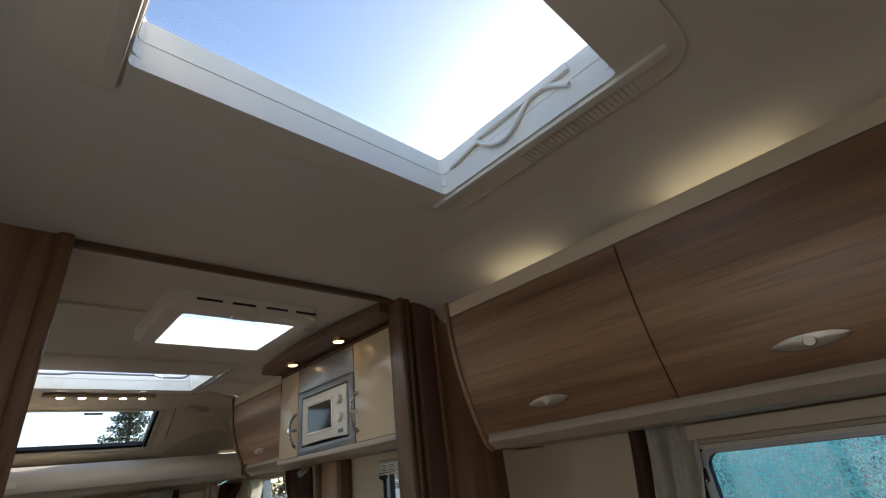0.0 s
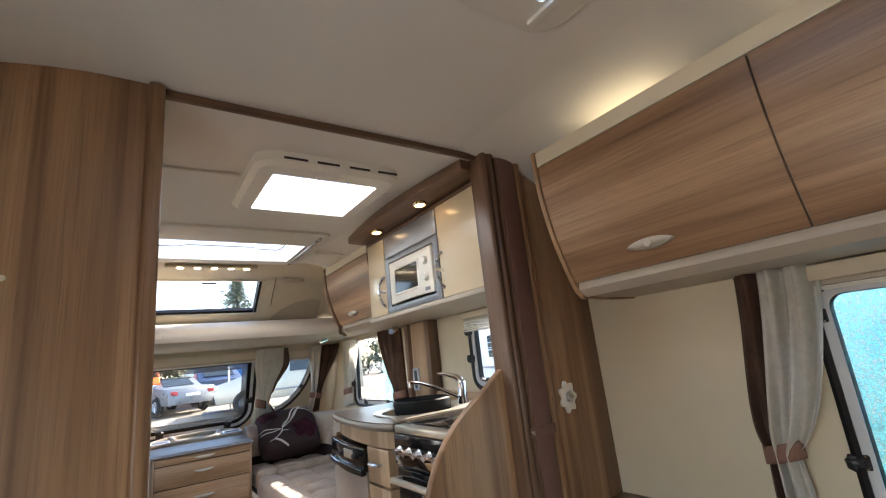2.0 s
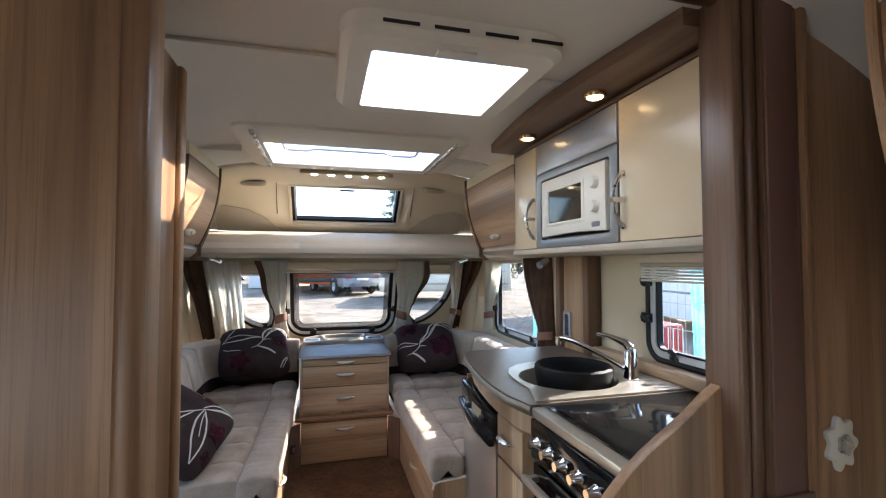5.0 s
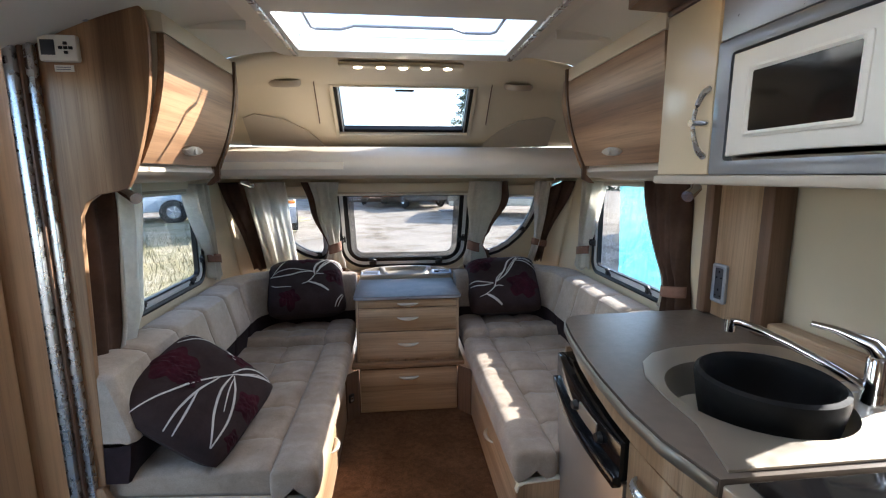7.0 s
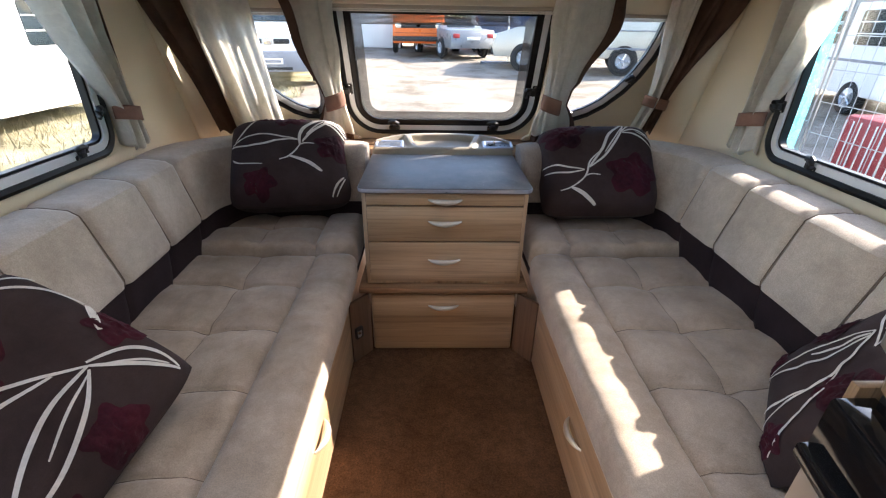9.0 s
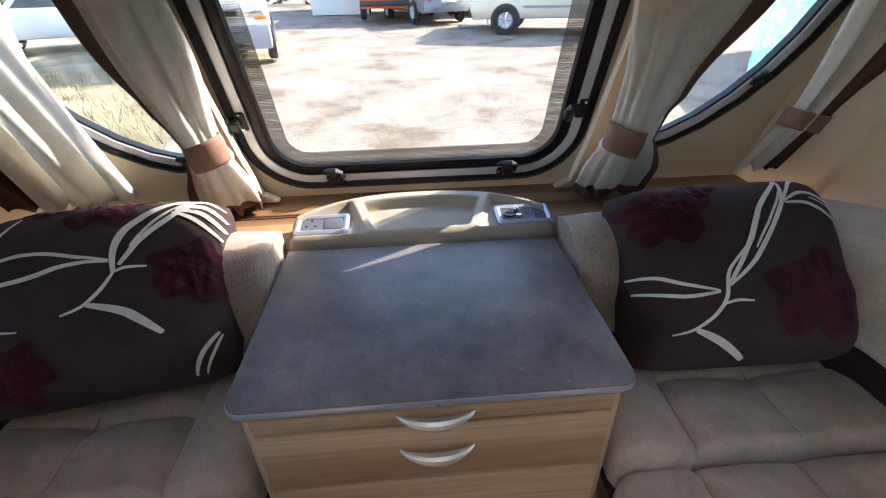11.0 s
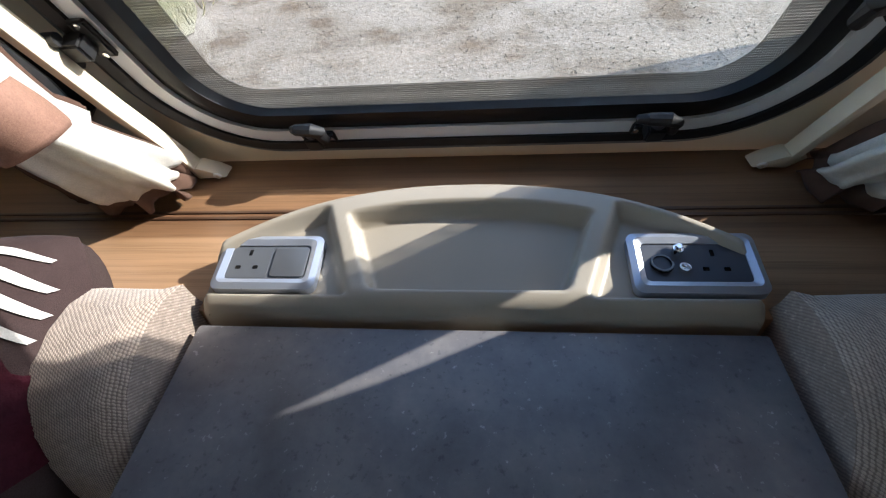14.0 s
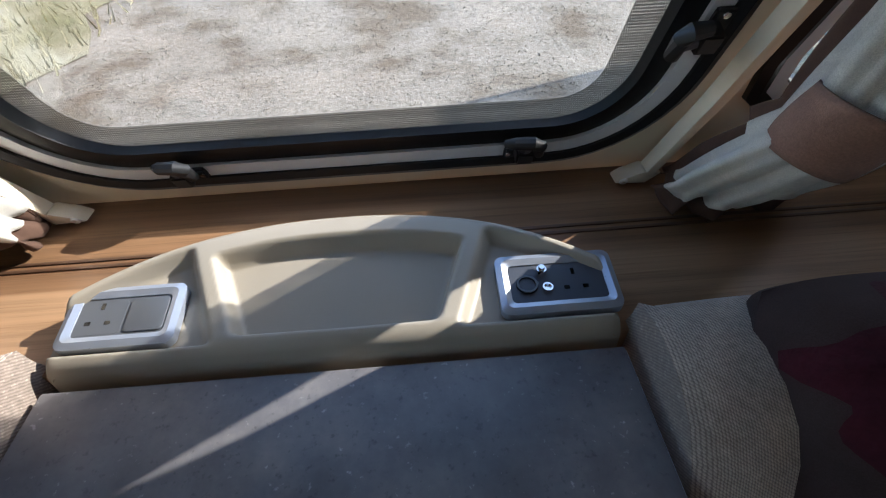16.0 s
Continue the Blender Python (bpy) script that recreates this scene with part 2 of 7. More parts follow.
def glass_mat(name, tint=(0.94, 0.96, 0.95), clear=0.93):
    """Acrylic pane: sees through, with a clear reflection."""
    m = bpy.data.materials.new(name)
    m.use_nodes = True
    n, l = nodes_of(m)
    n.remove(n["Principled BSDF"])
    t, g, mix, lw = n.new("ShaderNodeBsdfTransparent"), n.new("ShaderNodeBsdfGlossy"), n.new("ShaderNodeMixShader"), n.new("ShaderNodeLayerWeight")
    t.inputs["Color"].default_value = (*[c * clear for c in tint], 1)
    g.inputs["Roughness"].default_value = 0.02
    lw.inputs["Blend"].default_value = 0.5
    pw, ad = n.new("ShaderNodeMath"), n.new("ShaderNodeMath")
    pw.operation, ad.operation = "POWER", "MULTIPLY_ADD"
    pw.inputs[1].default_value = 4.0
    ad.inputs[1].default_value, ad.inputs[2].default_value = 0.7, 0.035
    l.new(lw.outputs["Facing"], pw.inputs[0])
    l.new(pw.outputs[0], ad.inputs[0])
    l.new(ad.outputs[0], mix.inputs[0])
    l.new(t.outputs[0], mix.inputs[1])
    l.new(g.outputs[0], mix.inputs[2])
    l.new(mix.outputs[0], n["Material Output"].inputs["Surface"])
    MATS[name] = m
    return m


glass_mat("pane", (0.97, 0.98, 0.98), 0.98)
glass_mat("tinted_pane", (0.90, 0.94, 0.97), 0.92)


def glow_mat(name, color, strength):
    m = base_mat(name, color, 0.4)
    b = m.node_tree.nodes["Principled BSDF"]
    b.inputs["Emission Color"].default_value = (*color, 1)
    b.inputs["Emission Strength"].default_value = strength
    return m


glow_mat("lamp_glow", (1.0, 0.84, 0.56), 7.0)
glow_mat("strip_glow", (1.0, 0.88, 0.60), 0.50)
glow_mat("spot_glow", (1.0, 0.66, 0.30), 2.2)
plain_mat("brass", (0.50, 0.36, 0.20), 0.22, 0.05, 10.0, 0.0, 100.0, 1.0)

m = base_mat("gravel", (0.42, 0.38, 0.33), 0.9)
v = coords(m)
f1, f2, f3, f4 = noise_tex(m, v, 0.35, 6.0, 0.6), noise_tex(m, v, 90.0, 3.0, 0.7), noise_tex(m, v, 1.1, 5.0, 0.6), noise_tex(m, v, 24.0, 4.0, 0.75)
base = blend(m, 0.9, ramp(m, f1, [(0.3, (0.25, 0.208, 0.160)), (0.7, (0.325, 0.278, 0.222))]), ramp(m, f3, [(0.36, (0.50, 0.43, 0.34)), (0.48, (0.95, 0.95, 0.95)), (0.65, (1.1, 1.1, 1.1))]), "MULTIPLY")
base = blend(m, 1.0, base, ramp(m, f4, [(0.30, (0.48, 0.46, 0.43)), (0.46, (0.92, 0.92, 0.92)), (0.58, (1.02, 1.02, 1.02)), (0.70, (1.40, 1.40, 1.40))]), "MULTIPLY")
paint(m, blend(m, 0.9, base, ramp(m, f2, [(0.3, (0.50, 0.50, 0.50)), (0.5, (0.95, 0.95, 0.95)), (0.72, (1.28, 1.28, 1.28))]), "MULTIPLY"))
bump(m, f4, 0.7, 0.02)

# stony rubble earth, with the caravan's own shade put into its dark tone
m = base_mat("shaded_dark_earth", (0.09, 0.08, 0.07), 0.95)
v = coords(m)
f1, f2 = noise_tex(m, v, 28.0, 5.0, 0.75), noise_tex(m, v, 3.0, 4.0)
paint(m, blend(m, 0.8, ramp(m, f2, [(0.3, (0.07, 0.06, 0.05)), (0.7, (0.14, 0.125, 0.105))]), ramp(m, f1, [(0.35, (0.45, 0.45, 0.45)), (0.55, (1, 1, 1)), (0.68, (2.6, 2.6, 2.6))]), "MULTIPLY"))
bump(m, f1, 0.9, 0.03)

m = base_mat("dry_grass", (0.2, 0.19, 0.08), 0.95)
v = coords(m)
f1, f2 = noise_tex(m, v, 1.5, 5.0), noise_tex(m, v, 60.0, 4.0, 0.8)
paint(m, blend(m, 0.8, ramp(m, f1, [(0.3, (0.22, 0.20, 0.09)), (0.5, (0.38, 0.33, 0.20)), (0.7, (0.50, 0.45, 0.33))]),
               ramp(m, f2, [(0.3, (0.4, 0.4, 0.4)), (0.7, (1.3, 1.3, 1.3))]), "MULTIPLY"))
bump(m, f2, 1.0, 0.03)

# ---- mesh tools ----


def attach(ob, parent):
    """Makes a part that is built at its place in the world a child of its thing, without moving it."""
    if parent:
        ob.parent = parent
        if parent.type == "EMPTY":
            ob.matrix_parent_inverse = Matrix.Translation(-parent.location)
    return ob


def mesh_ob(name, verts, faces, mat, parent=None, smooth=False):
    me = bpy.data.meshes.new(name)
    me.from_pydata([tuple(v) for v in verts], [], faces)
    bm = bmesh.new()
    bm.from_mesh(me)
    bmesh.ops.remove_doubles(bm, verts=bm.verts, dist=1e-5)
    bmesh.ops.recalc_face_normals(bm, faces=bm.faces)
    for f in bm.faces:
        f.smooth = bool(smooth)
    bm.to_mesh(me)
    bm.free()
    me.materials.append(MATS[mat])
    ob = new(name, me)
    if smooth and smooth != "all":
        me.set_sharp_from_angle(angle=radians(35))
    return attach(ob, parent)


def bm_ob(name, bm, mat, parent=None, smooth=True):
    for f in bm.faces:
        f.smooth = bool(smooth)
    me = bpy.data.meshes.new(name)
    bm.to_mesh(me)
    bm.free()
    me.materials.append(MATS[mat])
    if smooth:
        me.set_sharp_from_angle(angle=radians(40))
    ob = new(name, me)
    return attach(ob, parent)


def box(name, lo, hi, mat, parent=None, r=0.003, seg=2, turn=None):
    """A block with rounded edges, from corner lo to corner hi; turn: a matrix about its middle."""
    bm = bmesh.new()
    bmesh.ops.create_cube(bm, size=1.0)
    a, b = Vector(lo), Vector(hi)
    bmesh.ops.scale(bm, vec=b - a, verts=bm.verts)
    if r:
        bmesh.ops.bevel(bm, geom=bm.edges[:], offset=min(r, min(b - a) * 0.45), segments=seg, affect="EDGES", profile=0.5)
    if turn is not None:
        bmesh.ops.transform(bm, matrix=turn, verts=bm.verts)
    bmesh.ops.translate(bm, vec=(a + b) / 2, verts=bm.verts)
    return bm_ob(name, bm, mat, parent)


def prism(name, outline, place, a, b, mat, parent=None, r=0.0, smooth=True):
    """A flat outline (u, v) pushed from depth a to depth b; place(u, v, w) gives the point."""
    bm = bmesh.new()
    va = [bm.verts.new(place(u, v, a)) for u, v in outline]
    vb = [bm.verts.new(place(u, v, b)) for u, v in outline]
    n = len(outline)
    fa, fb = bm.faces.new(va), bm.faces.new(vb[::-1])
    for i in range(n):
        bm.faces.new((va[i], vb[i], vb[(i + 1) % n], va[(i + 1) % n]))
    bmesh.ops.recalc_face_normals(bm, faces=bm.faces)
    if r:
        rim = [e for f in (fa, fb) for e in f.edges]
        bmesh.ops.bevel(bm, geom=rim, offset=r, segments=2, affect="EDGES", profile=0.5)
    return bm_ob(name, bm, mat, parent, smooth)


def XZ(u, v, w):
    return Vector((u, w, v))


def YZ(u, v, w):
    return Vector((w, u, v))


def XY(u, v, w):
    return Vector((u, v, w))


def round_rect(u0, u1, v0, v1, r, n=6, radii=None):
    """Outline of a rectangle with rounded corners; radii: from the lower left one, anticlockwise."""
    rs = radii or (r, r, r, r)
    pts = []
    for k, (cu, cv, su, sv) in enumerate(((u0, v0, 1, 1), (u1, v0, -1, 1), (u1, v1, -1, -1), (u0, v1, 1, -1))):
        q = max(rs[k], 1e-4)
        for i in range(n + 1):
            t = math.pi / 2 * i / n + math.pi * (1 + k / 2)
            pts.append((cu + su * q + q * math.cos(t), cv + sv * q + q * math.sin(t)))
    return pts


def plate(name, outer, holes, place, a, b, mat, parent=None, smooth=False):
    """A sheet with holes through it, between the depths a and b."""
    from mathutils.geometry import tessellate_polygon
    loops = [outer] + holes
    tris = tessellate_polygon([[Vector((u, v, 0)) for u, v in lp] for lp in loops])
    flat = [p for lp in loops for p in lp]
    n = len(flat)
    verts = [place(u, v, a) for u, v in flat] + [place(u, v, b) for u, v in flat]
    faces = [tuple(t) for t in tris] + [tuple(i + n for i in t[::-1]) for t in tris]
    at = 0
    for lp in loops:
        m_ = len(lp)
        for i in range(m_):
            p, q = at + i, at + (i + 1) % m_
            faces.append((p, q, q + n, p + n))
        at += m_
    return mesh_ob(name, verts, faces, mat, parent, smooth)


def ring(name, outer, inner, place, a, b, mat, parent=None, smooth=True, ridge=0.0):
    """A frame between two outlines with the same count of points; ridge: how far its middle stands proud of b."""
    n = len(outer)
    mid = [((p[0] + q[0]) / 2, (p[1] + q[1]) / 2) for p, q in zip(outer, inner)]
    rows = [[place(*p, a) for p in outer], [place(*p, b) for p in outer], [place(*p, b + ridge) for p in mid],
            [place(*p, b) for p in inner], [place(*p, a) for p in inner]]
    verts = [p for row in rows for p in row]
    faces = [(r_ * n + i, r_ * n + (i + 1) % n, ((r_ + 1) % 5) * n + (i + 1) % n, ((r_ + 1) % 5) * n + i) for r_ in range(5) for i in range(n)]
    return mesh_ob(name, verts, faces, mat, parent, smooth)


def tube(name, pts, radius, mat, parent=None, seg=8, closed=False):
    """A round bar along points; radius: one number or one for each point."""
    pts = [Vector(p) for p in pts]
    rad = radius if isinstance(radius, (list, tuple)) else [radius] * len(pts)
    verts, faces, n = [], [], len(pts)
    up = Vector((0, 0, 1))
    for i, p in enumerate(pts):
        d = (pts[(i + 1) % n] - pts[i - 1]) if closed else (pts[min(i + 1, n - 1)] - pts[max(i - 1, 0)])
        d.normalize()
        s = d.cross(up if abs(d.z) < 0.95 else Vector((1, 0, 0))).normalized()
        t = s.cross(d)
        for k in range(seg):
            a = 2 * math.pi * k / seg
            verts.append(p + (s * math.cos(a) + t * math.sin(a)) * rad[i])
    for i in range(n if closed else n - 1):
        for k in range(seg):
            j, k2 = (i + 1) % n, (k + 1) % seg
            faces.append((i * seg + k, i * seg + k2, j * seg + k2, j * seg + k))
    if not closed:
        faces += [tuple(range(seg))[::-1], tuple((n - 1) * seg + k for k in range(seg))]
    return mesh_ob(name, verts, faces, mat, parent, True)


def lathe(name, profile, mat, parent=None, m=None, seg=24):
    """A body turned about its own z axis from (radius, height) points, at the pose m."""
    verts, faces, n = [], [], len(profile)
    for k in range(seg):
        a = 2 * math.pi * k / seg
        verts += [Vector((r_ * math.cos(a), r_ * math.sin(a), h)) for r_, h in profile]
    for k in range(seg):
        for i in range(n - 1):
            k2 = (k + 1) % seg
            faces.append((k * n + i, k2 * n + i, k2 * n + i + 1, k * n + i + 1))
    if m is not None:
        verts = [m @ p for p in verts]
    return mesh_ob(name, verts, faces, mat, parent, True)


def grid_ob(name, fn, nu, nv, mat, parent=None, thick=0.0):
    """A smooth sheet fn(s, t), both from 0 to 1; thick: cloth thickness."""
    verts = [fn(i / nu, j / nv) for j in range(nv + 1) for i in range(nu + 1)]
    w = nu + 1
    faces = [(j * w + i, j * w + i + 1, (j + 1) * w + i + 1, (j + 1) * w + i) for j in range(nv) for i in range(nu)]
    ob = mesh_ob(name, verts, faces, mat, parent, "all")
    if thick:
        so = ob.modifiers.new("thickness", "SOLIDIFY")
        so.thickness, so.offset = thick, 0
    return ob


def thing(name, at, label, category, group=""):
    ob = new(name)
    ob.location = at
    ob.empty_display_size = 0.1
    return tagged(ob, label, category, group)


def S(ob, label="", category=""):
    return tagged(ob, label, category, "", "structure")

# ---- the caravan's shell ----
WX, CEIL, WT = 1.15, 1.945, 0.03      # inner half width, ceiling height, wall thickness
BACK, SLOPE = -4.70, 0.42


def front_y(z):
    return 0.77 - SLOPE * (z - 0.8)


def FRONT(u, v, w):
    """A place on the sloping front wall: across, height, depth outwards."""
    return Vector((u, front_y(v) + w, v))


floor = S(box("floor", (-WX - 0.03, BACK, -0.05), (WX + 0.03, 0.95, 0.0), "carpet", r=0.0), "rust-brown short-pile carpet with worn patches", "floor")

# windows: name, side, y0, y1, z0, z1
WIN_L = (-0.80, 0.03, 0.86, 1.39)
WIN_R = (-0.74, 0.03, 0.86, 1.425)
WIN_K = (-2.20, -1.66, 0.99, 1.40)
WIN_B = (-4.10, -3.26, 0.62, 1.27)
DOOR = (-1.96, -1.20, 0.02, 1.80)


def side_hole(w, r=0.07):
    return round_rect(w[0], w[1], w[2], w[3], r)


SIDE_OUT = [(BACK, 0.0), (0.80, 0.0), (0.80, 0.80), (front_y(1.42), 1.42), (0.18, 1.66), (-0.08, 1.90), (-0.08, 1.95), (BACK, 1.95)]
wall_east = S(plate("wall_east", SIDE_OUT, [side_hole(WIN_R), side_hole(WIN_K), side_hole(WIN_B)], YZ, WX, WX + WT, "cream_wall"),
              "cream wallboard with three window openings", "wall")
# the bedroom opening on this side is unseen, cut to let light in
wall_west = S(plate("wall_west", SIDE_OUT, [side_hole(WIN_L), side_hole(WIN_B), side_hole(DOOR, 0.05)], YZ, -WX, -WX - WT, "cream_wall"),
              "cream wallboard with a window, an added unseen window opening and the open doorway", "wall")
wall_back = S(box("wall_south", (-WX - 0.03, BACK - 0.03, 0.0), (WX + 0.03, BACK, 1.95), "cream_wall", r=0), "plain cream rear wall", "wall")

FW = round_rect(-0.455, 0.455, 0.768, 1.36, 0.1, 10, (0.155, 0.155, 0.03, 0.03))


def corner_window(sgn, grow=0.0):
    """Outline of a corner window, cut low at its outer end."""
    g = grow
    pts = [(0.545 - g, 1.36 + g), (0.545 - g, 0.93), (0.56 - g * 0.7, 0.875 - g * 0.6), (0.60, 0.845 - g), (0.66, 0.848 - g), (0.72, 0.87 - g * 0.95),
           (0.79 + g * 0.3, 0.915 - g * 0.9), (0.86 + g * 0.6, 0.985 - g * 0.7), (0.91 + g * 0.8, 1.06 - g * 0.5), (0.945 + g, 1.14 - g * 0.3),
           (0.965 + g, 1.22), (0.98 + g, 1.36 + g)]
    pts = [(sgn * u, v) for u, v in pts]
    return pts if sgn > 0 else pts[::-1]


wall_front = S(plate("wall_north", [(-1.0, 0.70), (1.0, 0.70), (1.0, 1.44), (-1.0, 1.44)], [FW, corner_window(1), corner_window(-1)],
                     FRONT, 0.0, WT, "cream_wall"), "cream sloping front wall round three windows", "wall")
for sgn in (1, -1):
    c = S(grid_ob("wall_corner", lambda s, t, g=sgn: Vector((g * (1.0 + 0.15 * math.sin(s * math.pi / 2)),
                                                            front_y(0.70 + 0.74 * t) - 0.17 * (1 - math.cos(s * math.pi / 2)), 0.70 + 0.74 * t)), 8, 6, "cream_wall", None, 0.02),
          "curved cream corner of the front wall", "wall")

# ceiling with rooflight holes; its sides curve down to the walls
RL_K = (-0.045, 0.375, -2.15, -1.76)
RL_BIG = (-0.425, 0.405, -1.08, -0.66)
RL_BED = (-0.415, 0.285, -3.68, -3.19)


def hole(r_, rad=0.02):
    return round_rect(r_[0], r_[1], r_[2], r_[3], rad, 3)


def CEILING(u, v, w):
    d = max(0.0, abs(u) - 0.55)
    return Vector((u, v, CEIL + w - 0.45 * d * d - 0.07 * d))


cverts, cfaces = [], []
for y0, y1 in ((BACK, -2.46), (-2.46, -0.55)):
    for side in (-1, 1):
        for i in range(10):
            u0, u1 = side * (0.55 + 0.06 * i), side * (0.55 + 0.06 * (i + 1))
            k = len(cverts)
            cverts += [CEILING(u0, y0, 0), CEILING(u1, y0, 0), CEILING(u1, y1, 0), CEILING(u0, y1, 0),
                       CEILING(u0, y0, 0.03), CEILING(u1, y0, 0.03), CEILING(u1, y1, 0.03), CEILING(u0, y1, 0.03)]
            cfaces += [(k, k + 1, k + 2, k + 3), (k + 4, k + 5, k + 6, k + 7)]
S(mesh_ob("ceiling_cove", cverts, cfaces, "ceiling_white", None, "all"), "off-white ceiling curving down at the sides", "ceiling")
ceil_bed = S(plate("ceiling_bedroom", [(-0.55, BACK), (0.55, BACK), (0.55, -2.47), (-0.55, -2.47)], [hole(RL_BED)], XY, CEIL, CEIL + 0.035, "ceiling_white"),
             "flat off-white ceiling of the rear bedroom", "ceiling")
ceil_mid = S(
             plate("ceiling_lounge", [(-0.55, -2.468), (0.55, -2.468), (0.55, -0.55), (-0.55, -0.55)], [hole(RL_K), hole(RL_BIG)], XY, CEIL, CEIL + 0.035, "ceiling_white"),
             "flat off-white ceiling over kitchen and lounge", "ceiling")
for y in (-1.99, -0.93):
    for x0, x1 in (((-0.9, -0.13), (0.43, 0.62)) if y < -1.5 else ((-0.85, -0.54), (0.52, 0.72))):
        S(box("trim", (x0, y - 0.004, CEIL - 0.012 - (0.02 if abs(x0 + x1) > 1.2 else 0)), (x1, y + 0.004, CEIL - 0.001), "ceiling_white", r=0.002), "narrow joint strip across the ceiling", "trim")


def rooflight(r_, outer, label, rise, lip, vents=False):
    """A rooflight: inner frame below the ceiling, upstand, domed pane."""
    x0, x1, y0, y1 = r_
    th = thing("rooflight", ((x0 + x1) / 2, (y0 + y1) / 2, CEIL), label, "rooflight")
    th["kind"] = "structure"
    o, i_ = round_rect(outer[0], outer[1], outer[2], outer[3], 0.075, 6), round_rect(x0, x1, y0, y1, 0.012, 6)
    mid = round_rect(outer[0] + 0.02, outer[1] - 0.02, outer[2] + 0.02, outer[3] - 0.02, 0.06, 6)
    n = len(o)
    rows = [[(p, CEIL) for p in o], [(p, CEIL - lip * 0.7) for p in o], [(p, CEIL - lip) for p in mid], [(p, CEIL - lip) for p in i_],
            [(p, CEIL - lip + 0.012) for p in i_], [((p[0] * 0.985 + 0.015 * (x0 + x1) / 2, p[1] * 0.985 + 0.015 * (y0 + y1) / 2), CEIL + rise) for p in i_]]
    verts = [Vector((p[0], p[1], z)) for row in rows for p, z in row]
    faces = [(a * n + k, a * n + (k + 1) % n, (a + 1) * n + (k + 1) % n, (a + 1) * n + k) for a in range(len(rows) - 1) for k in range(n)]
    mesh_ob("frame", verts, faces, "white_plastic", th, True)
    rim_o = round_rect(x0 - 0.035, x1 + 0.035, y0 - 0.035, y1 + 0.035, 0.03, 6)
    rim_i = round_rect(x0 + 0.004, x1 - 0.004, y0 + 0.004, y1 - 0.004, 0.012, 6)
    ring("upstand", rim_o, rim_i, XY, CEIL + 0.036, CEIL + rise, "white_plastic", th)
    cx, cy, hx, hy = (x0 + x1) / 2, (y0 + y1) / 2, (x1 - x0) / 2 + 0.03, (y1 - y0) / 2 + 0.03
    pane = grid_ob("pane", lambda s, t: Vector((cx + hx * (2 * s - 1), cy + hy * (2 * t - 1),
                                                CEIL + rise + 0.004 + 0.03 * (1 - (2 * s - 1) ** 4) * (1 - (2 * t - 1) ** 4))), 12, 12, "tinted_pane", th)
    pane.visible_shadow = False
    return th


rl_bed = rooflight(RL_BED, (-0.53, 0.385, -3.80, -3.10), "cream-framed rooflight in the bedroom ceiling, blind drawn back", 0.085, 0.022)
for nm, b_ in (("blind_track", ((-0.445, -3.77, CEIL - 0.032), (-0.42, -3.13, CEIL - 0.018))), ("blind_track", ((0.292, -3.77, CEIL - 0.032), (0.318, -3.13, CEIL - 0.018)))):
    box(nm, *b_, "white_plastic", rl_bed, 0.004)
for k in range(26):
    box("vent_slat", (0.325, -3.70 + k * 0.0115, CEIL - 0.027), (0.365, -3.694 + k * 0.0115, CEIL - 0.021), "white_plastic", rl_bed, 0.0)
tube("stay", [(0.275, -3.23 - 0.02 * k, CEIL + 0.035 + 0.03 * (math.sin(k * 0.55) if k > 5 else k * 0.12)) for k in range(19)], 0.006, "white_plastic", rl_bed)
box("stay_arm", (0.268, -3.60, CEIL + 0.055), (0.282, -3.33, CEIL + 0.078), "white_plastic", rl_bed, 0.005)
rl_k = rooflight(RL_K, (-0.120, 0.450, -2.245, -1.69), "white-framed kitchen rooflight with dark vent slots", 0.07, 0.052)
for x in (-0.03, 0.09, 0.215, 0.335):
    box("vent_slot", (x, -2.248, CEIL - 0.030), (x + 0.085, -2.2445, CEIL - 0.022), "black_plastic", rl_k, 0.0)
box("catch", (0.11, -2.20, CEIL - 0.058), (0.21, -2.16, CEIL - 0.050), "white_plastic", rl_k, 0.003)
rl_big = rooflight(RL_BIG, (-0.53, 0.50, -1.32, -0.545), "large lounge rooflight with a wire stay below its pane", 0.075, 0.02)
tube("stay", [(-0.36, -1.0, 1.985), (-0.36, -0.76, 1.985), (-0.345, -0.735, 1.985), (-0.25, -0.735, 1.985), (-0.2, -0.78, 1.985), (0.17, -0.78, 1.985),
              (0.22, -0.735, 1.985), (0.32, -0.735, 1.985), (0.34, -0.76, 1.985), (0.34, -1.0, 1.985)], 0.006, "grey_plastic", rl_big)
for x in (-0.46, 0.425):
    box("blind_track", (x, -1.28, CEIL - 0.03), (x + 0.02, -0.6, CEIL - 0.018), "aluminium", rl_big, 0.004)

# front cap moulding over the lounge: from the ceiling down to the shelf, with the sloping roof window
CAP = [(-0.55, 1.944), (-0.40, 1.935), (-0.25, 1.925), (-0.10, 1.905), (0.03, 1.80), (0.16, 1.672), (0.22, 1.61)]


def cap_point(s):
    s *= len(CAP) - 1
    i = min(int(s), len(CAP) - 2)
    f = s - i
    return CAP[i][0] * (1 - f) + CAP[i + 1][0] * f, CAP[i][1] * (1 - f) + CAP[i + 1][1] * f


def CAPMAP(u, v, w):
    y, z = cap_point(v)
    d = max(0.0, abs(u) - 0.5)
    return Vector((u, y - 0.25 * d * v - w * 0.7, z - (0.45 * d * d + 0.07 * d) * (1 - v) - w * 0.7))


